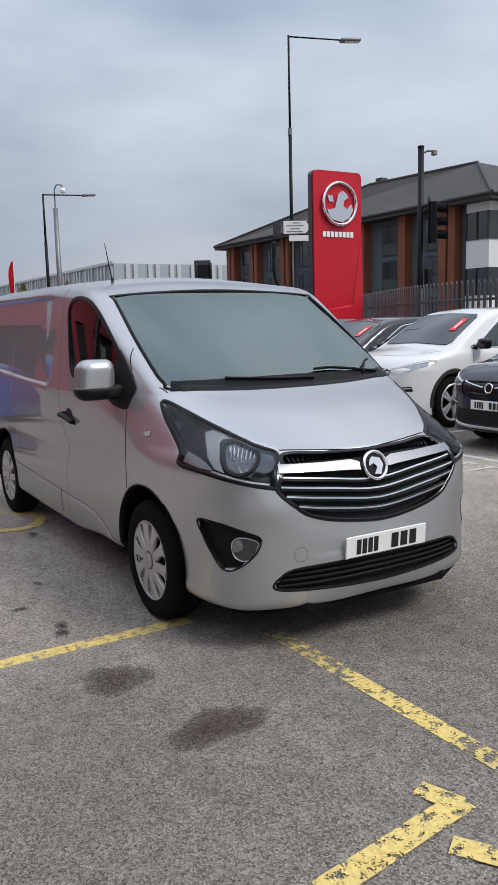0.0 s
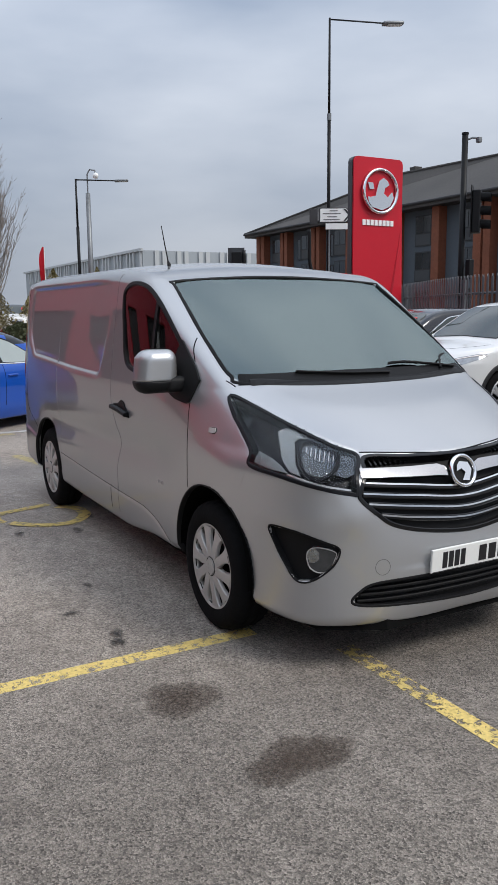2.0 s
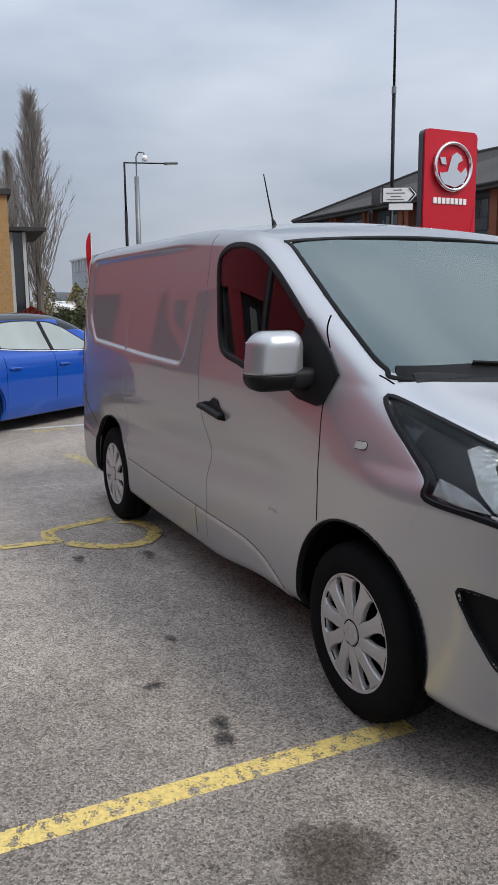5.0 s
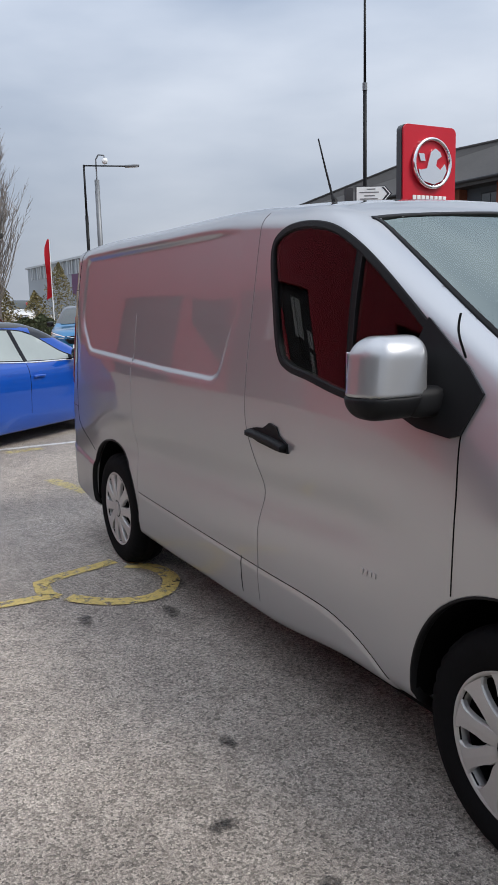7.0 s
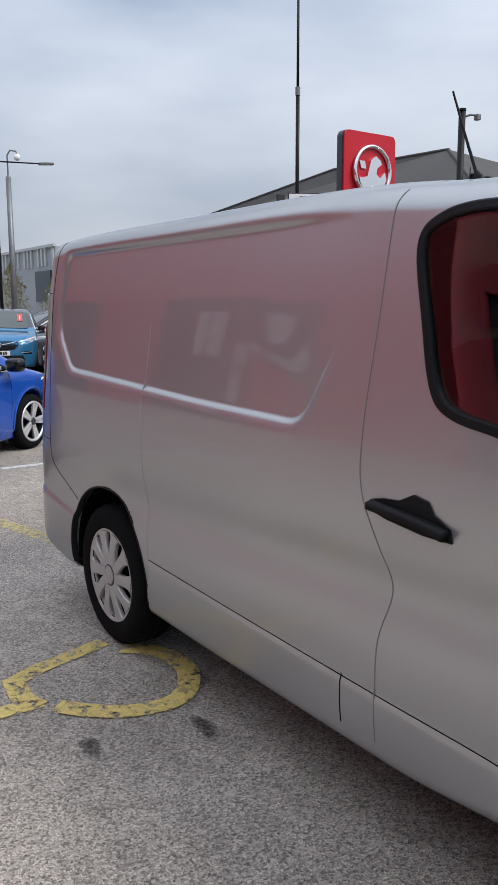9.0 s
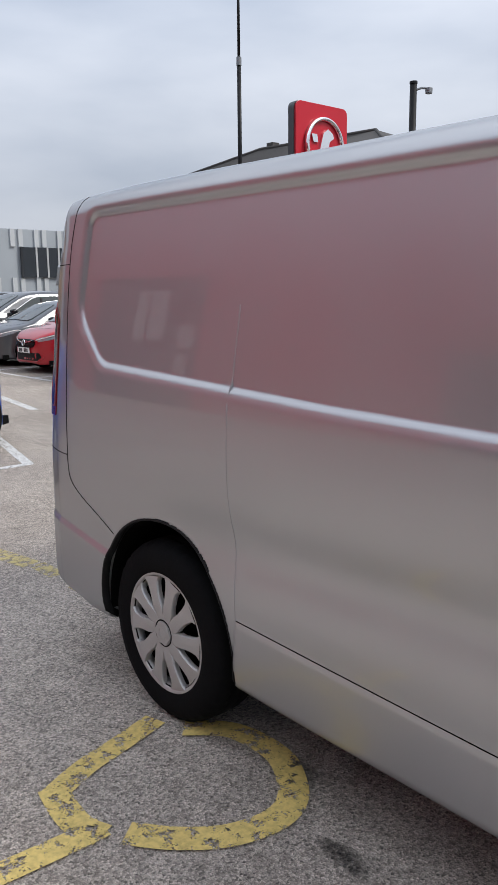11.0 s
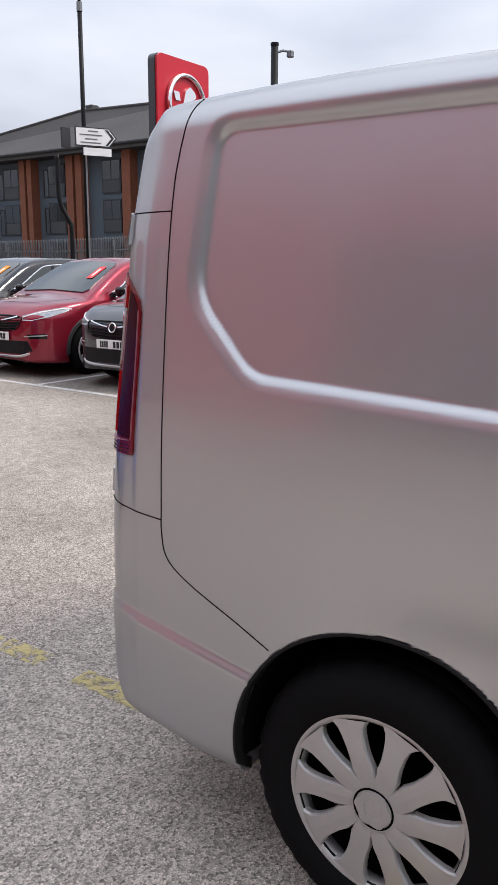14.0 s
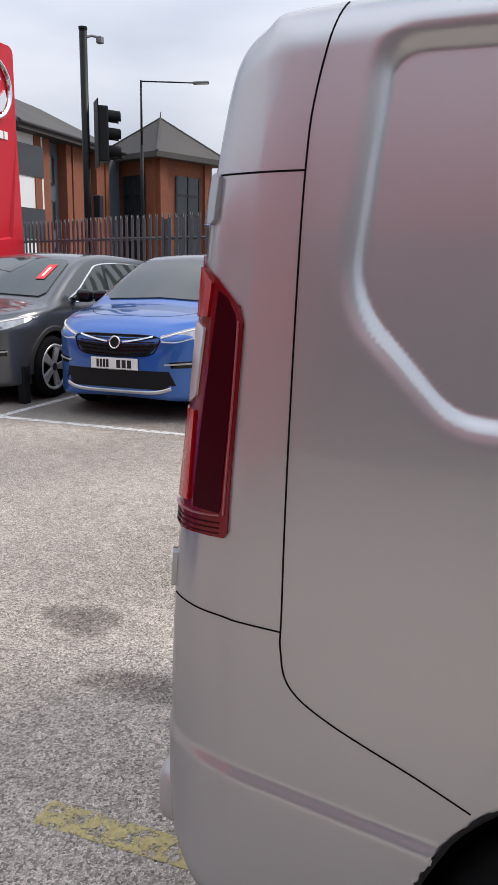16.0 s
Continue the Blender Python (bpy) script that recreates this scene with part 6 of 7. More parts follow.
# its upper works are black
upper = next(o for o in SUV.children if o.name.startswith("body"))
upper.data = upper.data.copy()
upper.data.materials.append(NIGHT)
for face in upper.data.polygons:
    if face.center.z > 1.13 or (face.center.z > 1.03 and -3.2 < face.center.x < -0.3):
        face.material_index = 1
c = copy_thing(others[3][0], pose(-10.6, 14.6, 0, 0, 0, 172))
repaint(c, NIGHT, DUSK)
tagged(c, "dark estate car standing on the road behind the fence")

HATCH, _ = build_car("hatch", BLUE, "bright blue five-door hatchback with black pillars on the tarmac", GLOSS_BLACK)
HATCH.matrix_basis = pose(-9.26, 0.24, 0, 0, 0, 126)
far = copy_thing(SUV, pose(-20.0, 4.15, 0, 0, 0, -22))
repaint(far, TEAL, MID_BLUE)
tagged(far, "teal blue SUV standing beyond the bright blue hatchback")
far = copy_thing(SUV, pose(-58.5, 11.2, 0, 0, 0, -10) @ Matrix.Diagonal((1.1, 1.1, 1.45, 1)))
repaint(far, WHITE, MID_BLUE)
tagged(far, "white van parked on the road under the poplar")
c = copy_thing(HATCH, bay(-16.0, 4.55))
repaint(c, SIGNAL, BLUE)
tagged(c, "bright red hatchback parked nose out in a bay")
c = copy_thing(HATCH, bay(-18.2, 4.55))
repaint(c, GREY, BLUE)
tagged(c, "dark grey hatchback parked nose out in a bay")
lid = next(o for o in HATCH.children if o.name.startswith("body"))
lid.data = lid.data.copy()
lid.data.materials.append(NIGHT)
for face in lid.data.polygons:
    if face.center.z > 1.33 or (face.center.z > 1.20 and face.center.x > -1.0):
        face.material_index = 1

# ---- the street beyond the bays ----
POST_BLACK = material("black_post_paint", (0.008, 0.0085, 0.0095), 0.5, spec=0.25, grain=0.15, grain_scale=30)
GALV = material("galvanised_steel", (0.20, 0.21, 0.22), 0.5, metal=0.6, grain=0.15, grain_scale=40, stain=0.25, stain_scale=3)
SIGN_RED = material("sign_red", (0.50, 0.008, 0.022), 0.32, grain=0.03, grain_scale=3, stain=0.06, stain_scale=2)
SIGN_EDGE = material("sign_edge_grey", (0.045, 0.05, 0.055), 0.4, stain=0.1)
WHITE_FACE = material("sign_white", (0.80, 0.81, 0.80), 0.4, stain=0.12, stain_scale=4)
TEXT_GREY = material("sign_text_grey", (0.16, 0.16, 0.165), 0.5)
INK = material("sign_ink", (0.03, 0.03, 0.035), 0.5)


def rounded_rect(u0, u1, v0, v1, r, n=6, bottom=True):
    pts = []
    for cu, cv, a0 in ((u1 - r, v1 - r, 0), (u0 + r, v1 - r, 90)):
        pts += [(cu + r * math.cos(radians(a0 + 90 * k / n)), cv + r * math.sin(radians(a0 + 90 * k / n))) for k in range(n + 1)]
    pts += [(u0, v0), (u1, v0)]
    return pts


def totem():
    t = empty("totem_sign", pose(-13.19, 10.42, 0), "tall red totem sign with a chrome roundel beside the fence", "sign")
    part("core", prism([(-0.20, u, v) for u, v in rounded_rect(-0.80, 0.79, 0, 5.46, 0.14)], (0.16, 0, 0)), SIGN_EDGE, t, "dark grey edge of the sign")
    part("face", prism([(-0.04, u, v) for u, v in rounded_rect(-0.775, 0.79, 0, 5.46, 0.14)], (0.05, 0, 0), 0.006), SIGN_RED, t, "glossy red face")
    # the folded wedge low on the face
    bm = bmesh.new()
    v = [bm.verts.new(p) for p in ((0.012, 0.79, 3.95), (0.012, 0.79, 0.3), (0.012, -0.70, 0.3), (0.012, -0.70, 1.85), (0.012, 0.42, 2.02))]
    w = [bm.verts.new(p) for p in ((0.014, 0.79, 3.90), (0.10, 0.79, 0.3), (0.06, -0.70, 0.3), (0.014, -0.70, 1.80), (0.07, 0.45, 1.98))]
    bm.faces.new(w)
    for k in range(5):
        bm.faces.new((v[k], v[(k + 1) % 5], w[(k + 1) % 5], w[k]))
    bmesh.ops.recalc_face_normals(bm, faces=bm.faces)
    part("wedge", bm, SIGN_RED, t)
    turn = pose(0.03, 0.02, 4.63, 0, 0, 90)
    ring = part("roundel", spin_profile([(0.57, 0.02), (0.57, -0.07), (0.545, -0.10), (0.51, -0.095), (0.485, -0.05), (0.485, 0.02)], 64), CHROME, t, "chrome roundel", smooth=True)
    ring.matrix_basis = turn
    part("disc", spin_profile([(0.48, -0.015), (0.001, -0.015)], 48, False), SIGN_RED, ring)
    bm = bmesh.new()
    add_prism(bm, [(x, -0.02, z) for x, z in ((-0.28, -0.40), (0.05, -0.47), (0.30, -0.36), (0.42, -0.15), (0.36, 0.0), (0.22, -0.14), (0.10, -0.05), (0.13, 0.08), (0.26, 0.16), (0.22, 0.25), (0.08, 0.33), (-0.06, 0.24), (-0.13, 0.02), (-0.17, -0.12), (-0.34, -0.16), (-0.42, -0.14), (-0.38, -0.28))], (0, -0.05, 0))
    bmesh.ops.recalc_face_normals(bm, faces=bm.faces)
    part("emblem", bm, CHROME, ring)
    bm = bmesh.new()
    add_prism(bm, [(x, -0.02, z) for x, z in ((-0.40, 0.20), (-0.24, 0.20), (-0.20, 0.04), (-0.34, 0.04))], (0, -0.03, 0))
    part("flag_emblem", bm, CHROME, ring)
    for k in range(8):
        y0 = -0.50 + 0.128 * k
        part("letter_bar", box(0.012, 0.035, y0, y0 + 0.098, 3.78, 3.92, 0.006), WHITE_FACE, t)


totem()


def lamp_post(x, y, height, arm, arm_az, label, r=0.07, mat=POST_BLACK, collar=True):
    t = empty("street_lamp", pose(x, y, 0), label, "street lamp")
    part("pole", tube([(0, 0, 0), (0, 0, height * 0.5), (0, 0, height * 0.72)], r, 14), mat, t, smooth=True)
    part("upper_pole", tube([(0, 0, height * 0.72), (0, 0, height)], r * 0.72, 14, r * 0.6), mat, t, smooth=True)
    if collar:
        part("collar", tube([(0, 0, height * 0.715), (0, 0, height * 0.735)], r * 1.25, 14), GALV, t)
    d = Vector((math.cos(radians(arm_az)), math.sin(radians(arm_az)), 0))
    if arm:
        part("arm", tube([(0, 0, height - 0.04), tuple(d * arm * 0.5 + Vector((0, 0, height - 0.05))), tuple(d * arm + Vector((0, 0, height - 0.06)))], r * 0.42, 10), mat, t, smooth=True)
        bm = bmesh.new()
        add_box(bm, -0.05, 0.62, -0.13, 0.13, -0.06, 0.045, 0.04)
        bm.transform(Matrix.Translation(d * arm + Vector((0, 0, height - 0.06))) @ pose(0, 0, 0, 0, -3, arm_az))
        head = part("lamp_head", bm, GALV, t, "flat grey lamp head", smooth=True)
        bm = bmesh.new()
        add_box(bm, 0.1, 0.55, -0.10, 0.10, -0.066, -0.058)
        bm.transform(Matrix.Translation(d * arm + Vector((0, 0, height - 0.06))) @ pose(0, 0, 0, 0, -3, arm_az))
        part("diffuser", bm, WHITE_FACE, head)
    return t


lamp_post(-17.82, 12.08, 10.45, 1.75, 72, "tall black street lamp beside the totem sign", 0.055)
lamp_post(-35.1, 9.2, 8.05, 1.9, 70, "black street lamp far down the road", 0.075, collar=False)
lamp_post(-20.0, 28.9, 9.0, 2.2, 22, "black street lamp on the side road", 0.07, collar=False)


def mast():
    t = empty("camera_mast", pose(-35.0, 9.75, 0), "grey steel camera mast beside a street lamp", "mast")
    part("pole", tube([(0, 0, 0), (0, 0, 7.4)], 0.14, 16, 0.11), GALV, t, smooth=True)
    part("tip", tube([(0, 0, 7.4), (0, 0, 8.3), (0.1, 0.1, 8.5), (0.28, 0.3, 8.45), (0.3, 0.32, 8.3)], 0.035, 8), GALV, t)
    part("camera_dome", spin_profile([(0.001, -0.14), (0.10, -0.10), (0.15, 0.0), (0.12, 0.10), (0.001, 0.12)], 20, False), WHITE_FACE, t, smooth=True).matrix_basis = Matrix.Translation((0.3, 0.32, 8.2))


mast()


def arrow_sign():
    t = empty("direction_sign", pose(-17.5, 11.98, 0), "white direction sign with a black chevron on its post", "sign")
    # the board faces the car park
    m = pose(0.12, 0.06, 4.58, 0, 0, 62) @ Matrix.Diagonal((0.82, 1, 0.82, 1))
    o = [(-0.62, 0.0, -0.27), (0.42, 0.0, -0.27), (0.66, 0.0, 0.0), (0.42, 0.0, 0.27), (-0.62, 0.0, 0.27)]
    b = part("board", prism(o, (0, 0.03, 0)), INK, t, "dark back and rim of the board")
    b.matrix_basis = m
    f = [(-0.58, -0.006, -0.24), (0.40, -0.006, -0.24), (0.61, -0.006, 0.0), (0.40, -0.006, 0.24), (-0.58, -0.006, 0.24)]
    part("face", prism(f, (0, 0.008, 0)), WHITE_FACE, b)
    part("chevron", prism([(0.30, -0.014, -0.22), (0.38, -0.014, -0.22), (0.57, -0.014, 0.0), (0.38, -0.014, 0.22), (0.30, -0.014, 0.22), (0.49, -0.014, 0.0)], (0, 0.006, 0)), INK, b)
    for z, x0, x1 in ((0.16, -0.22, 0.08), (0.055, -0.48, 0.20), (-0.06, -0.32, 0.06), (-0.165, -0.46, 0.16)):
        part("text_bar", box(x0, x1, -0.012, -0.005, z - 0.017, z + 0.017), TEXT_GREY, b)
    p = part("side_plate", box(-0.05, 0.0, -0.15, 0.12, 4.33, 4.80), INK, t, "dark board seen edge on")
    p.matrix_basis = pose(-0.45, -0.35, 0, 0, 0, 0)
    part("lower_plate", prism([(-0.35, 0.0, -0.09), (0.35, 0.0, -0.09), (0.35, 0.0, 0.09), (-0.35, 0.0, 0.09)], (0, 0.02, 0)), WHITE_FACE, t).matrix_basis = pose(0.14, 0.10, 4.24, 0, 0, 62)
    part("bracket", box(-0.33, 0.10, 0.04, 0.14, 4.52, 4.58), POST_BLACK, t)
    part("post", tube([(-0.3, 0.1, 0), (-0.3, 0.1, 4.75)], 0.04, 8), GALV, t)


arrow_sign()


def traffic_light():
    t = empty("traffic_light", pose(-12.67, 12.85, 0), "black traffic light on a tall pole behind the fence", "traffic light")
    part("pole", tube([(0, 0, 0), (0, 0, 6.15)], 0.08, 16), POST_BLACK, t, smooth=True)
    part("cap", tube([(0, 0, 6.15), (0, 0, 6.20)], 0.09, 16), POST_BLACK, t)
    part("arm", tube([(0, 0, 6.0), (0.12, 0.14, 6.06), (0.22, 0.26, 6.05)], 0.025, 8), GALV, t)
    part("sensor", box(0.17, 0.30, 0.20, 0.32, 5.93, 6.07, 0.02), GALV, t, "small grey detector")
    m = pose(0.25, 0.26, 4.18, 0, 0, 130)
    h = part("signal_head", box(-0.17, 0.17, -0.10, 0.12, -0.55, 0.55, 0.03), POST_BLACK, t, "three-lamp signal head")
    h.matrix_basis = m
    part("back_board", box(-0.26, 0.26, 0.12, 0.14, -0.66, 0.66), POST_BLACK, h)
    for z in (-0.35, 0.0, 0.35):
        bm = bmesh.new()
        n = 16
        arc = np.linspace(radians(-30), radians(210), n)
        for r in (0.15,):
            a = [bm.verts.new((r * math.cos(q), -0.10, z + r * math.sin(q))) for q in arc]
            b = [bm.verts.new((r * math.cos(q), -0.36, z + r * math.sin(q) - 0.02)) for q in arc]
            for k in range(n - 1):
                bm.faces.new((a[k], a[k + 1], b[k + 1], b[k]))
        r = bmesh.ops.solidify(bm, geom=bm.faces[:], thickness=0.012)
        part("visor", bm, POST_BLACK, h)
        part("lens", spin_profile([(0.13, -0.105), (0.08, -0.12), (0.001, -0.125)], 16, False), GLOSS_BLACK, h).matrix_basis = Matrix.Translation((0, 0, z))
    part("lower_box", box(0.10, 0.26, 0.05, 0.22, 2.5, 2.95, 0.02), POST_BLACK, t)


traffic_light()


def bent_pole(x, y, az, label, drop=0.0):
    """A pole bent sideways under a signal seen from behind."""
    t = empty("signal_pole", pose(x, y, 0, 0, 0, az), label, "traffic light")
    part("pole", tube([tuple(p) for p in spline([(0, 0, 0), (0, 0, 2.3 - drop), (-0.12, 0, 2.65 - drop), (-0.50, 0, 2.95 - drop), (-0.66, 0, 3.25 - drop), (-0.70, 0, 3.6 - drop), (-0.72, 0, 4.8 - drop)], 5)], 0.065, 12), POST_BLACK, t, smooth=True)
    part("signal_head", box(-1.15, -0.80, -0.1, 0.12, 3.45 - drop, 4.75 - drop, 0.03), POST_BLACK, t)
    part("back_board", box(-1.28, -0.70, 0.12, 0.15, 3.30 - drop, 4.90 - drop), SIGN_EDGE, t, "grey backing board")


bend = empty("bent_pole", pose(-18.55, 12.05, 0, 0, 0, 62), "dark bent pole beside the direction sign", "pole")
part("pole", tube([tuple(p) for p in spline([(0.12, 0, 0), (0.12, 0, 2.3), (0.08, 0, 2.6), (-0.10, 0, 2.95), (-0.17, 0, 3.25), (-0.18, 0, 3.6), (-0.18, 0, 4.25)], 5)], 0.06, 12), POST_BLACK, bend, smooth=True)
bent_pole(-20.9, 11.5, 60, "signal on a bent pole standing lower by the fence", 1.05)


# ---- palisade fence ----
def fence():
    line = spline([(2.0, 8.9), (-3.0, 9.05), (-6.5, 9.2), (-9.2, 9.6), (-13.6, 11.7), (-19.5, 14.6), (-26.0, 15.8), (-36.0, 17.0)], 12)
    t = empty("palisade_fence", None, "dark steel palisade fence along the back of the bays", "fence")
    steel = material("fence_steel", (0.105, 0.112, 0.12), 0.5, metal=0.4, grain=0.15, grain_scale=20)
    seg = np.linalg.norm(np.diff(line, axis=0), axis=1)
    dist = np.concatenate([[0], np.cumsum(seg)])
    H = 2.35
    pale = bmesh.new()
    o = [(-0.034, 0, 0.12), (-0.034, 0, H - 0.12), (-0.022, 0, H - 0.02), (0.0, 0, H - 0.09), (0.022, 0, H - 0.02), (0.034, 0, H - 0.12), (0.034, 0, 0.12)]
    add_prism(pale, o, (0, 0.012, 0))
    first = None
    n = int(dist[-1] / 0.155)
    for k in range(n):
        d = k * 0.155
        p = np.array([np.interp(d, dist, line[:, 0]), np.interp(d, dist, line[:, 1])])
        q = np.array([np.interp(d + 0.1, dist, line[:, 0]), np.interp(d + 0.1, dist, line[:, 1])])
        az = math.degrees(math.atan2(q[1] - p[1], q[0] - p[0]))
        if first is None:
            first = part("pale", pale, steel, t)
            ob = first
        else:
            ob = first.copy()
            scene.collection.objects.link(ob)
        ob.matrix_basis = pose(p[0], p[1], 0, 0, 0, az)
    for z in (0.5, 1.95):
        part("rail", tube([(x, y + 0.03, z) for x, y in line[::3]], 0.028, 6), steel, t)
    for k in range(0, len(line), 12):
        part("post", box(line[k][0] - 0.05, line[k][0] + 0.05, line[k][1] + 0.02, line[k][1] + 0.12, 0, H - 0.1), steel, t)


fence()

# ---- buildings ----
SLATE = material("roof_slate", (0.056, 0.052, 0.049), 0.8, grain=0.25, grain_scale=5, stain=0.5, stain_scale=0.25, bump=0.3)
RENDER_GREY = material("grey_render", (0.085, 0.105, 0.125), 0.8, grain=0.08, grain_scale=4, stain=0.15, stain_scale=0.3)
TERRACOTTA = material("terracotta_brick", (0.20, 0.068, 0.036), 0.8, grain=0.25, grain_scale=5, stain=0.25, stain_scale=0.5)
DARK_FRAME = material("dark_frame", (0.02, 0.022, 0.025), 0.4)
FAR_GLASS = material("far_window_glass", (0.02, 0.024, 0.028), 0.08, spec=0.9, stain=0.3, stain_scale=0.4)
PALE_PANEL = material("pale_panel", (0.42, 0.43, 0.43), 0.6, stain=0.15, stain_scale=0.5)
SOFFIT = material("dark_soffit", (0.03, 0.03, 0.032), 0.7)


def window_unit(parent, m, w, h, mullion=True, half_panel=True):
    """A framed window that faces -y in its own space."""
    fr = part("window", box(-w / 2, w / 2, -0.06, 0.05, 0, h), DARK_FRAME, parent)
    fr.matrix_basis = m
    lo = h * 0.42 if half_panel else 0.06
    part("pane", box(-w / 2 + 0.09, -0.04 if mullion else w / 2 - 0.09, -0.075, -0.055, lo, h - 0.09), FAR_GLASS, fr)
    if mullion:
        part("pane", box(0.04, w / 2 - 0.09, -0.075, -0.055, lo, h - 0.09), FAR_GLASS, fr)
    if half_panel:
        part("spandrel", box(-w / 2 + 0.09, w / 2 - 0.09, -0.07, -0.055, 0.09, lo - 0.08), SIGN_EDGE, fr)
    return fr


def office():
    t = empty("office_building", None, "three-storey grey office building with terracotta piers and a slate hip roof", "building")
    # corners of the eaves
    A, B, C, D, E = (Vector(p) for p in ((-67.4, 36.1, 0), (-31.5, 36.2, 0), (-32.2, 49.0, 0), (-52.0, 58.0, 0), (-68.0, 50.0, 0)))
    z0, z1 = 9.25, 12.9
    H = z0 - 0.35
    along = (B - A).normalized()
    az = math.degrees(math.atan2(along.y, along.x))
    L = (B - A).length
    front_m = Matrix.Translation(A) @ pose(0, 0, 0, 0, 0, az)
    wall = part("wall", box(1.0, L - 2.9, 1.45, 4.0, 0, H), RENDER_GREY, t, "grey rendered wall")
    wall.matrix_basis = front_m
    for x, w in ((1.1, 0.62), (1.95, 0.62), (5.6, 0.5), (6.35, 0.5), (10.9, 0.55), (11.7, 0.5), (16.1, 0.6), (16.95, 0.5), (21.1, 0.7), (22.05, 0.6), (26.5, 0.75), (30.6, 0.7), (31.5, 0.62)):
        part("pier", box(x, x + w, 0.72, 1.5, 0, H), TERRACOTTA, wall, "terracotta pier")
    for x in (4.0, 9.2, 14.4, 19.4, 24.9, 29.5):
        for z in (0.9, 3.7, 6.3):
            window_unit(wall, Matrix.Translation((x, 1.42, z)), 1.75, 2.2)
    for x in (8.0, 13.2, 18.3):
        for z in (3.7, 6.3):
            window_unit(wall, Matrix.Translation((x, 1.42, z)), 0.6, 1.9, False, False)
    # corner bay with pale panels between window bands
    bay_part = part("corner_bay", box(L - 2.95, L - 1.0, 0.95, 3.6, 0, H), material("white_panel", (0.68, 0.69, 0.69), 0.6, stain=0.12, stain_scale=0.5), wall, "pale panels at the corner")
    for z in (3.0, 6.55):
        part("corner_window", box(L - 2.85, L - 0.93, 0.88, 3.5, z, z + 1.75), FAR_GLASS, bay_part)
        for x in (L - 2.9, L - 1.95, L - 1.0):
            part("mullion", box(x - 0.06, x + 0.06, 0.82, 0.9, z, z + 1.75), DARK_FRAME, bay_part)
    # the side towards the side road
    d = (C - B).normalized()
    side_m = Matrix.Translation(B) @ pose(0, 0, 0, 0, 0, math.degrees(math.atan2(d.y, d.x)))
    M = (C - B).length
    w2 = part("side_wall", box(3.0, M + 2.0, 1.45, 3.5, 0, H), RENDER_GREY, t, "grey rendered side wall")
    w2.matrix_basis = side_m
    for x, w in ((2.7, 0.7), (3.6, 0.75), (6.3, 0.6), (7.1, 1.5), (10.2, 1.1), (11.5, 0.5)):
        part("pier", box(x, x + w, 0.8, 1.5, 0, H), TERRACOTTA, w2, "terracotta pier")
    for x in (5.3, 9.5):
        for z in (0.9, 3.7, 6.4):
            window_unit(w2, Matrix.Translation((x, 1.42, z)), 0.95, 1.7, False, False)
    # roof
    bm = bmesh.new()
    P = (A, B, C, D, E)
    ev = [bm.verts.new((p.x, p.y, z0)) for p in P]
    low = [bm.verts.new((p.x, p.y, z0 - 0.38)) for p in P]
    R0, R1, R2 = (bm.verts.new(p) for p in ((-50.0, 41.8, z1), (-39.3, 43.2, z1), (-40.5, 51.0, z1)))
    for fc in ((ev[0], ev[1], R1, R0), (ev[1], ev[2], R2, R1), (ev[2], ev[3], R2), (ev[3], ev[4], R0), (ev[3], R0, R1, R2), (ev[4], ev[0], R0)):
        bm.faces.new(fc)
    for k in range(5):
        bm.faces.new((low[k], low[(k + 1) % 5], ev[(k + 1) % 5], ev[k]))
    bmesh.ops.recalc_face_normals(bm, faces=bm.faces)
    roof = part("roof", bm, SLATE, t, "brown-grey slate hip roof")
    bm = bmesh.new()
    bm.faces.new([bm.verts.new((p.x, p.y, z0 - 0.36)) for p in P])
    part("soffit", bm, SOFFIT, roof)
    for a, b in ((A, B), (B, C)):
        n = (b - a).normalized().cross(Vector((0, 0, 1))) * 0.06
        part("gutter", tube([tuple(a + n + Vector((0, 0, z0 - 0.06))), tuple(b + n + Vector((0, 0, z0 - 0.06)))], 0.11, 8), SOFFIT, roof)
    part("ridge_cap", tube([(-50.0, 41.8, z1), (-39.3, 43.2, z1)], 0.12, 8), SLATE, roof)
    for a, b in (((-39.3, 43.2, z1), (B.x, B.y, z0)), ((-50.0, 41.8, z1), (A.x, A.y, z0))):
        part("hip_cap", tube([a, b], 0.12, 8), SLATE, roof)
    part("chimney_vent", box(-49.5, -48.8, 42.0, 42.7, 12.5, 13.3), SLATE, roof)


office()


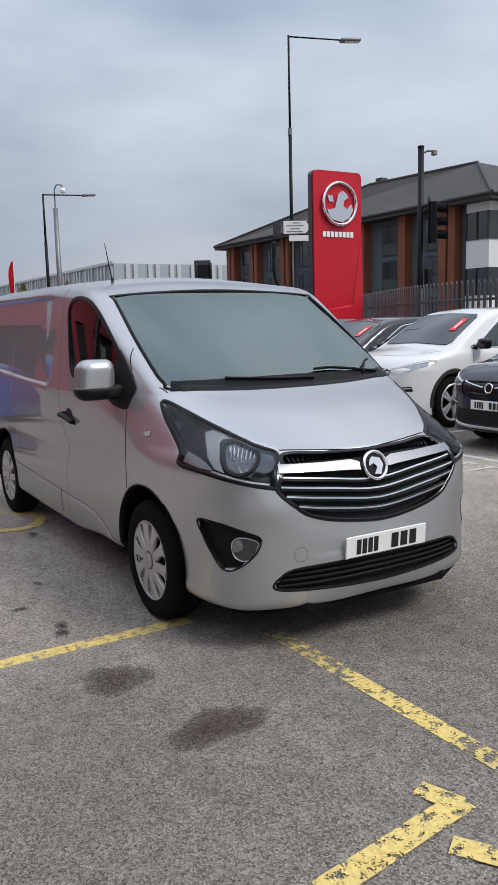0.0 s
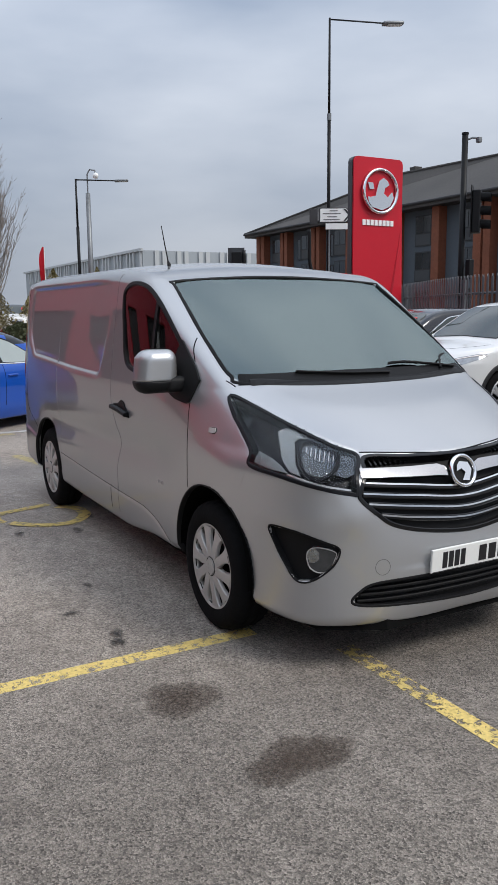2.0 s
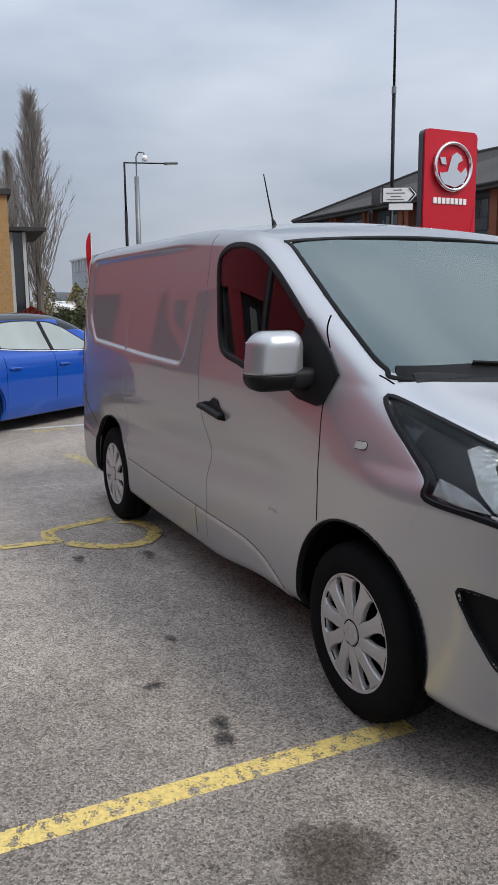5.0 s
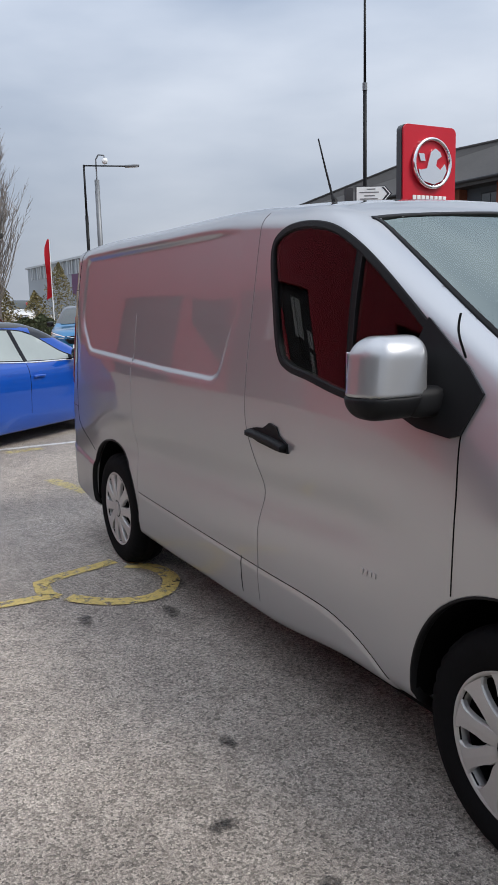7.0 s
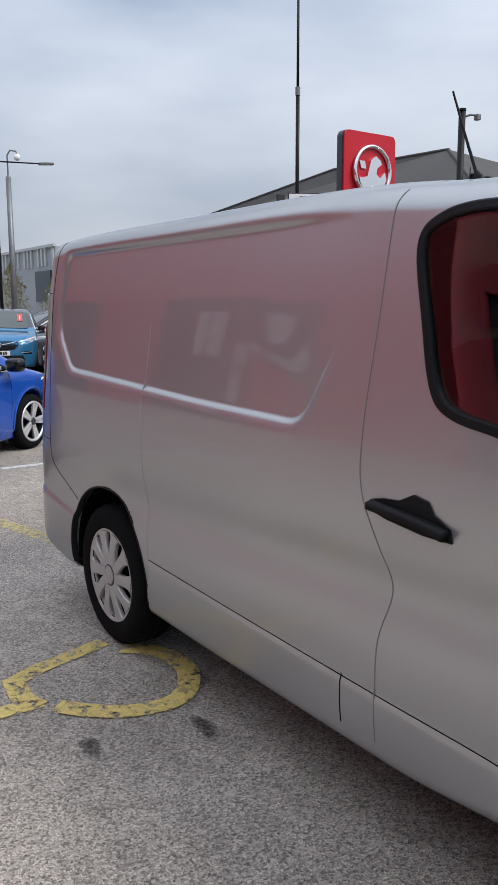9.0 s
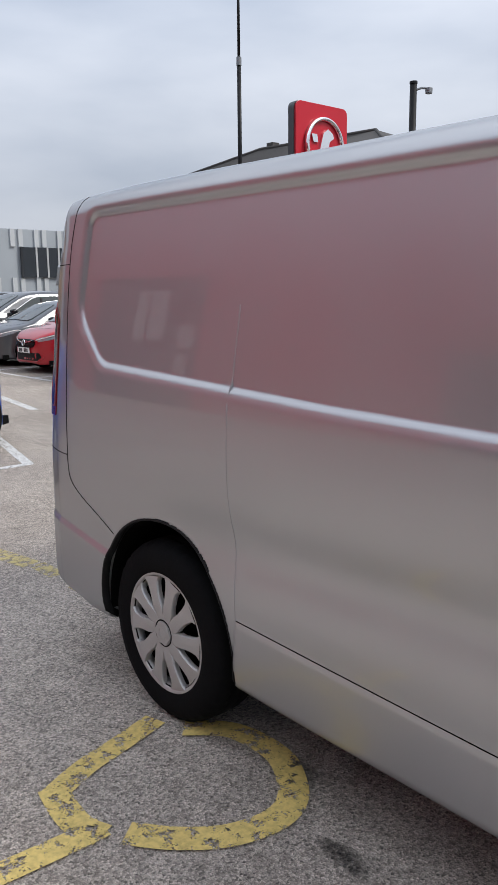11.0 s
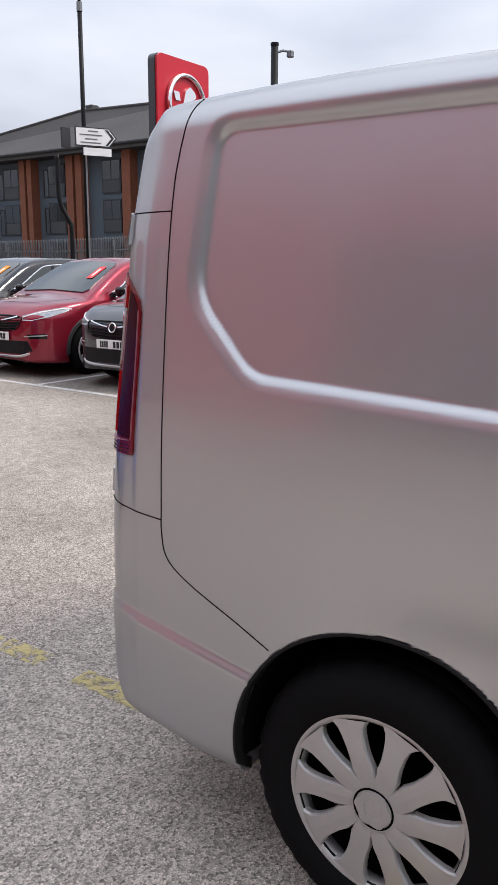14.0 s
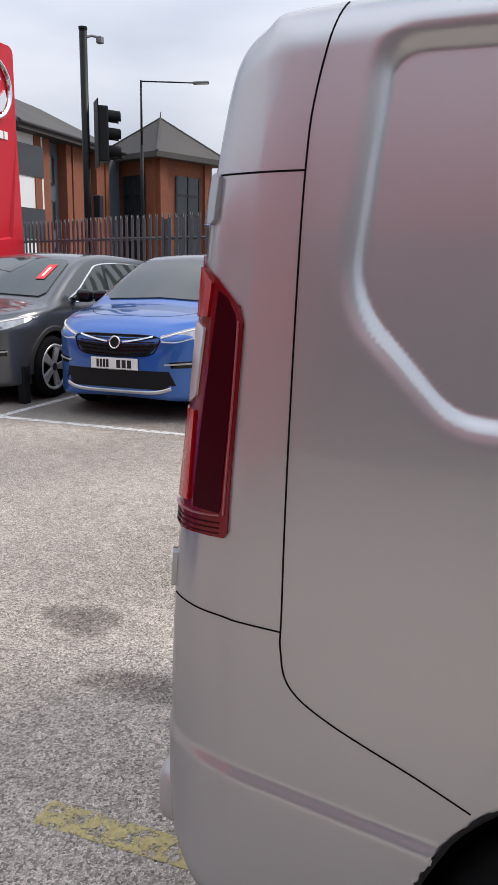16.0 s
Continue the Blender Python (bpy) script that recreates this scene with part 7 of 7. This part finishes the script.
def pavilion():
    t = empty("corner_pavilion", pose(-31.6, 53.4, 0, 0, 0, -21), "brick corner pavilion with a pyramid slate roof", "building")
    H, e, top = 8.9, 3.6, 12.2
    part("wall", box(-2.7, 2.7, -2.7, 2.7, 0, H), TERRACOTTA, t)
    for m in (pose(0, 0, 0), pose(0, 0, 0, 0, 0, 90)):
        g = part("glazing", box(-1.0, 1.3, -2.78, -2.68, 0.2, 7.9), FAR_GLASS, t, "tall dark glazing")
        g.matrix_basis = m
        for x in (-1.0, 0.15, 1.3):
            part("mullion", box(x - 0.07, x + 0.07, -2.83, -2.74, 0.2, 7.9), DARK_FRAME, g)
        for z in (6.6, 5.2):
            part("transom", box(-1.0, 1.3, -2.83, -2.74, z - 0.06, z + 0.06), DARK_FRAME, g)
        for x in (-2.7, 1.75):
            part("pier", box(x, x + 0.7, -2.95, -2.68, 0, H), TERRACOTTA, g)
    bm = bmesh.new()
    ring = ((-e, -e), (e, -e), (e, e), (-e, e))
    ev = [bm.verts.new((x, y, H + 0.38)) for x, y in ring]
    lo = [bm.verts.new((x, y, H)) for x, y in ring]
    a = bm.verts.new((0, 0, top))
    for k in range(4):
        bm.faces.new((ev[k], ev[(k + 1) % 4], a))
        bm.faces.new((lo[k], lo[(k + 1) % 4], ev[(k + 1) % 4], ev[k]))
    bm.faces.new(lo[::-1])
    roof = part("roof", bm, SLATE, t, "pyramid slate roof")
    for x, y in ring:
        part("hip_cap", tube([(x, y, H + 0.38), (0, 0, top)], 0.09, 6), SLATE, roof)
    part("finial", tube([(0, 0, top - 0.1), (0, 0, top + 0.45)], 0.07, 8, 0.02), SLATE, roof)


pavilion()


def shed():
    t = empty("retail_shed", None, "long pale grey retail shed with ribbed cladding", "building")
    rib = material("ribbed_cladding", (0.33, 0.36, 0.385), 0.55, stain=0.12, stain_scale=0.15)
    rib2 = material("pale_ribbed_cladding", (0.47, 0.49, 0.50), 0.55, stain=0.12, stain_scale=0.15)
    plum = material("plum_panel", (0.10, 0.02, 0.09), 0.5)
    part("hall", box(-165, -98.6, 37.4, 95, 0, 10.0), rib, t, "pale grey hall")
    bm = bmesh.new()
    for k in range(45):
        y = 38 + k * 1.1
        if k % 3:
            add_box(bm, -98.6, -98.35, y, y + 0.6, 7.8, 10.0)
            add_box(bm, -98.6, -98.35, y, y + 0.6, 2.1, 3.9)
    tagged(part("ribs", bm, rib2, t), kind="stuff")
    bm = bmesh.new()
    for k in range(50):
        x = -163 + k * 1.3
        if k % 4:
            add_box(bm, x, x + 0.55, 37.15, 37.4, 7.6, 10.15)
    tagged(part("ribs", bm, rib2, t), kind="stuff")
    part("eaves_band", box(-165.2, -98.2, 37.0, 37.38, 9.9, 10.25), rib2, t)
    part("glazing", box(-98.55, -98.2, 43.7, 61.0, 3.95, 7.75), FAR_GLASS, t, "wide dark window band")
    for y in (43.7, 45.78, 47.35, 48.95, 50.6, 53.0, 55.6, 58.3, 61.0):
        part("mullion", box(-98.3, -98.1, y - 0.12, y + 0.12, 3.9, 7.8), PALE_PANEL if y > 44 else DARK_FRAME, t)
    part("side_panel", box(-98.5, -98.15, 60.5, 62.5, 3.95, 7.75), plum, t, "plum coloured panel")
    part("lower_band", box(-98.55, -98.15, 37.6, 95, 0, 2.05), DARK_FRAME, t)
    part("panel", box(-133, -127, 37.1, 37.38, 4.0, 7.5), plum, t, "plum coloured panel")
    part("glazing", box(-105.5, -100, 37.15, 37.38, 3.0, 7.0), FAR_GLASS, t)


shed()


def brick_house():
    m = pose(-42.2, 4.9, 0, 0, 0, 84)
    t = empty("brick_building", m, "yellow brick building with pale window panels and a glazed porch", "building")
    brick = bpy.data.materials.new("yellow_brick")
    brick.use_nodes = True
    nt = brick.node_tree
    bs = nt.nodes["Principled BSDF"]
    tc = nt.nodes.new("ShaderNodeTexCoord")
    mp = nt.nodes.new("ShaderNodeMapping")
    mp.inputs["Rotation"].default_value = (radians(90), 0, 0)
    bt = nt.nodes.new("ShaderNodeTexBrick")
    bt.inputs["Scale"].default_value = 4.4
    bt.inputs["Color1"].default_value, bt.inputs["Color2"].default_value = (0.36, 0.21, 0.075, 1), (0.27, 0.15, 0.055, 1)
    bt.inputs["Mortar"].default_value = (0.33, 0.26, 0.17, 1)
    bt.inputs["Mortar Size"].default_value = 0.012
    nt.links.new(tc.outputs["Object"], mp.inputs["Vector"])
    nt.links.new(mp.outputs["Vector"], bt.inputs["Vector"])
    nt.links.new(bt.outputs["Color"], bs.inputs["Base Color"])
    bs.inputs["Roughness"].default_value = 0.85
    # its front lies along local x, facing -y; the right end is at x = 0
    part("wall", box(-9.5, 0, 0, 14, 0, 7.2), brick, t)
    part("coping", box(-9.7, 0.2, -0.2, 14.2, 7.2, 7.5), SOFFIT, t, "dark roof edge")
    for x in (-2.0, -7.5):
        for z, mat in ((4.6, PALE_PANEL), (2.3, brick)):
            fr = part("window", box(x - 0.75, x + 0.75, -0.05, 0.05, z, z + 2.0), WHITE_FACE, t)
            part("pane", box(x - 0.66, x + 0.66, -0.07, -0.045, z + 0.09, z + 1.91), mat, fr)
    porch = part("porch", box(0, 1.0, 1.5, 9.0, 0, 5.4), FAR_GLASS, t, "glazed porch")
    for x in (0.15, 0.85):
        part("porch_post", box(x - 0.09, x + 0.09, 1.35, 1.5, 0, 5.4), PALE_PANEL, porch)
    part("canopy", box(-0.3, 2.0, 0.8, 9.5, 5.45, 5.65), SOFFIT, porch, "flat dark canopy")


brick_house()


# ---- the showroom across the tarmac, behind the walk ----
def showroom():
    t = empty("showroom", None, "dealer's showroom with red cladding over dark glazing", "building")
    red = material("showroom_red", (0.44, 0.05, 0.07), 0.5, stain=0.06, stain_scale=0.6)
    grey = material("showroom_grey", (0.10, 0.10, 0.105), 0.5, stain=0.1, stain_scale=0.5)
    part("wall", box(-60, 10, -26, -12.0, 0, 8.3), grey, t)
    part("fascia", box(-60, 0, -12.0, -11.7, 4.8, 8.4), red, t, "broad red fascia")
    for x0, x1 in ((-40, -34), (-27, -22.5), (-17, -9.5)):
        part("red_panel", box(x0, x1, -12.0, -11.65, 0, 4.8), red, t)
    gloom = material("showroom_gloom", (0.05, 0.05, 0.052), 0.5, spec=0.15, stain=0.4, stain_scale=0.8)
    for x0, x1 in ((-60, -40), (-34, -27), (-22.5, -17), (-9.5, 10)):
        g = part("glazing", box(x0, x1, -12.0, -11.9, 0.2, 4.7), gloom, t, "dark showroom glazing")
        n = max(2, round((x1 - x0) / 2.4))
        for k in range(n + 1):
            x = x0 + (x1 - x0) * k / n
            part("mullion", box(x - 0.05, x + 0.05, -11.95, -11.85, 0, 4.8), DARK_FRAME, g)
    for x, z, w, h in ((-20.4, 2.6, 1.5, 1.7), (-18.2, 2.4, 0.7, 0.7), (-18.2, 1.0, 0.5, 1.2)):
        part("notice", box(x, x + w, -11.9, -11.86, z, z + h), PALE_PANEL, t, "pale notice behind the glazing")


showroom()


# ---- trees, shrubs, flags ----
BARK = material("bark", (0.13, 0.115, 0.105), 0.9, grain=0.3, grain_scale=8)
TWIG = material("twigs", (0.25, 0.225, 0.205), 0.9, island=0.4)


def poplar(x, y, height, seed, spread=0.15):
    rnd = random.Random(seed)
    t = empty("poplar_tree", pose(x, y, 0), "tall bare poplar with upswept grey branches", "tree", "bare poplars beside the road")
    trunk = [(0, 0, 0), (0.05, 0.0, height * 0.3), (-0.05, 0.05, height * 0.6), (0, 0, height * 0.93)]
    part("trunk", tube([tuple(p) for p in spline(trunk, 5)], 0.28, 8, 0.03), BARK, t)
    verts, faces = [], []

    def stick(a, b, r0, r1):
        d = (b - a).normalized()
        u = d.orthogonal().normalized()
        w = d.cross(u)
        i = len(verts)
        for p, r in ((a, r0), (b, r1)):
            for k in range(3):
                q = 2 * math.pi * k / 3
                verts.append(tuple(p + r * (math.cos(q) * u + math.sin(q) * w)))
        for k in range(3):
            faces.append((i + k, i + (k + 1) % 3, i + 3 + (k + 1) % 3, i + 3 + k))

    for lead in range(2):
        foot = Vector((0, 0, height * 0.16))
        tip = Vector((rnd.uniform(-.05, .05) * height, rnd.uniform(-.05, .05) * height, height * (0.90 - 0.06 * lead)))
        p = foot
        for q in range(8):
            e = foot.lerp(tip, (q + 1) / 8) + Vector((rnd.uniform(-.1, .1), rnd.uniform(-.1, .1), 0))
            stick(p, e, 0.10 * (1 - q / 9), 0.10 * (1 - (q + 1) / 9))
            p = e
    for k in range(210):
        u = (k + rnd.random()) / 210
        h = height * (0.06 + 0.90 * u ** 0.95)
        az = rnd.uniform(0, 6.283)
        L = (1.03 - h / height) * height * rnd.uniform(0.32, 0.52)
        tilt = rnd.uniform(0.20, 0.54)
        a = Vector((0, 0, h))
        d = Vector((math.cos(az) * math.sin(tilt), math.sin(az) * math.sin(tilt), math.cos(tilt)))
        p = a
        pts = [a]
        for q in range(5):
            dd = (d + Vector((rnd.uniform(-.12, .12), rnd.uniform(-.12, .12), 0.05 * q))).normalized()
            e = p + dd * L / 5
            stick(p, e, 0.045 * (1 - q / 6), 0.045 * (1 - (q + 1) / 6))
            pts.append(e)
            p = e
        for j in range(26):
            i = min(int(rnd.uniform(0.15, 1.0) * 5), 4)
            o = pts[i].lerp(pts[i + 1], rnd.random())
            e = o + (d + Vector((rnd.uniform(-.6, .6), rnd.uniform(-.6, .6), rnd.uniform(-.1, .5)))).normalized() * rnd.uniform(0.35, 1.0)
            stick(o, e, 0.013, 0.005)
    me = bpy.data.meshes.new("crown")
    me.from_pydata(verts, [], faces)
    tagged(part_mesh("crown", me, TWIG, t), kind="stuff")


poplar(-55.2, 8.9, 15.6, 1)
poplar(-75.5, 9.0, 16.8, 2)
poplar(-77.0, 10.9, 15.4, 3)


def shrub(x, y, rx, ry, h, seed, mat, label):
    rnd = random.Random(seed)
    verts, faces = [], []
    for k in range(2000):
        a, r = rnd.uniform(0, 6.283), math.sqrt(rnd.random())
        z = h * rnd.random() ** 0.8
        k2 = (1 - (z / h) ** 2.2) * (0.8 + 0.25 * math.sin(3 * a + seed))
        p = Vector((rx * r * math.cos(a) * k2, ry * r * math.sin(a) * k2, z))
        u = Vector((rnd.uniform(-1, 1), rnd.uniform(-1, 1), rnd.uniform(-1, 1))).normalized() * rnd.uniform(0.04, 0.10)
        w = u.orthogonal().normalized() * u.length * 0.7
        i = len(verts)
        verts.extend([tuple(p - u), tuple(p + w), tuple(p + u), tuple(p - w)])
        faces.append((i, i + 1, i + 2, i + 3))
    me = bpy.data.meshes.new("leaves")
    me.from_pydata(verts, [], faces)
    t = empty("shrub", pose(x, y, 0), label, "shrub")
    part_mesh("leaves", me, mat, t)
    part("stem", tube([(0, 0, 0), (0.05, 0, h * 0.5)], 0.06, 6, 0.02), BARK, t)


OLIVE = material("olive_leaves", (0.24, 0.205, 0.095), 0.8, island=0.4)
RUSSET = material("russet_leaves", (0.22, 0.035, 0.02), 0.8, island=0.4)
DULL = material("dull_green_leaves", (0.085, 0.10, 0.05), 0.8, island=0.4)
for i, (x, y, rx, ry, h) in enumerate(((-60.5, 14.8, 2.0, 2.0, 5.2), (-61, 18.6, 2.2, 2.0, 5.4), (-62, 22.6, 2.0, 2.0, 4.6), (-58.5, 12.3, 1.5, 1.5, 3.0), (-57, 9.6, 1.6, 1.6, 3.4))):
    shrub(x, y, rx, ry, h, 20 + i, OLIVE, "olive brown roadside shrub")
for i in range(8):
    shrub(-38.5 + 0.3 * i, -9.0 + 2.3 * i, 0.9, 1.5, 1.35, 40 + i, RUSSET if i < 7 else DULL, "low russet hedge shrub before the brick building")
for i in range(9):
    shrub(-50 - i * 0.3, 9.5 + i * 3.1, 1.5, 2.2, 1.1, 60 + i, DULL, "low green shrub on the verge")


def feather_flag(x, y, h, label):
    t = empty("feather_flag", pose(x, y, 0, 0, 0, 40), label, "flag")
    part("pole", tube([(0, 0, 0), (0, 0, h * 0.55), (0.02, 0, h)], 0.045, 8, 0.02), WHITE_FACE, t)
    bm = bmesh.new()
    n = 9
    a, b = [], []
    for k in range(n):
        s = k / (n - 1)
        z = h * (0.40 + 0.60 * s)
        w = (0.50 - 0.12 * s) * (1 - max(0, s - 0.85) * 4)
        a.append(bm.verts.new((0.03, 0.02, z)))
        b.append(bm.verts.new((0.03 - w, 0.10 * math.sin(6 * s), z - 0.25 * (1 - s))))
    for k in range(n - 1):
        bm.faces.new((a[k], a[k + 1], b[k + 1], b[k]))
    bmesh.ops.solidify(bm, geom=bm.faces[:], thickness=0.015)
    part("cloth", bm, material("flag_red", (0.72, 0.03, 0.05), 0.7, stain=0.15, stain_scale=2), t, "red cloth")


feather_flag(-52.0, 11.9, 6.2, "red feather flag on a white pole")
part("post_stub", box(-8.72, -8.62, 5.0, 5.1, 0, 0.42, 0.01), POST_BLACK)
tagged(bpy.data.objects["post_stub"], "short black parking post between two cars", "post")


def picket(x, y):
    """One white post of the low paling."""
    ob = part("picket", box(-0.09, 0.09, -0.09, 0.09, 0, 1.15, 0.02), WHITE_FACE)
    ob.matrix_basis = pose(x, y, 0)
    return tagged(ob, "white wooden post on the far verge", "post", "white posts along the verge")


for k in range(10):
    picket(-79 - 0.5 * k, 15.6 + 0.95 * k)
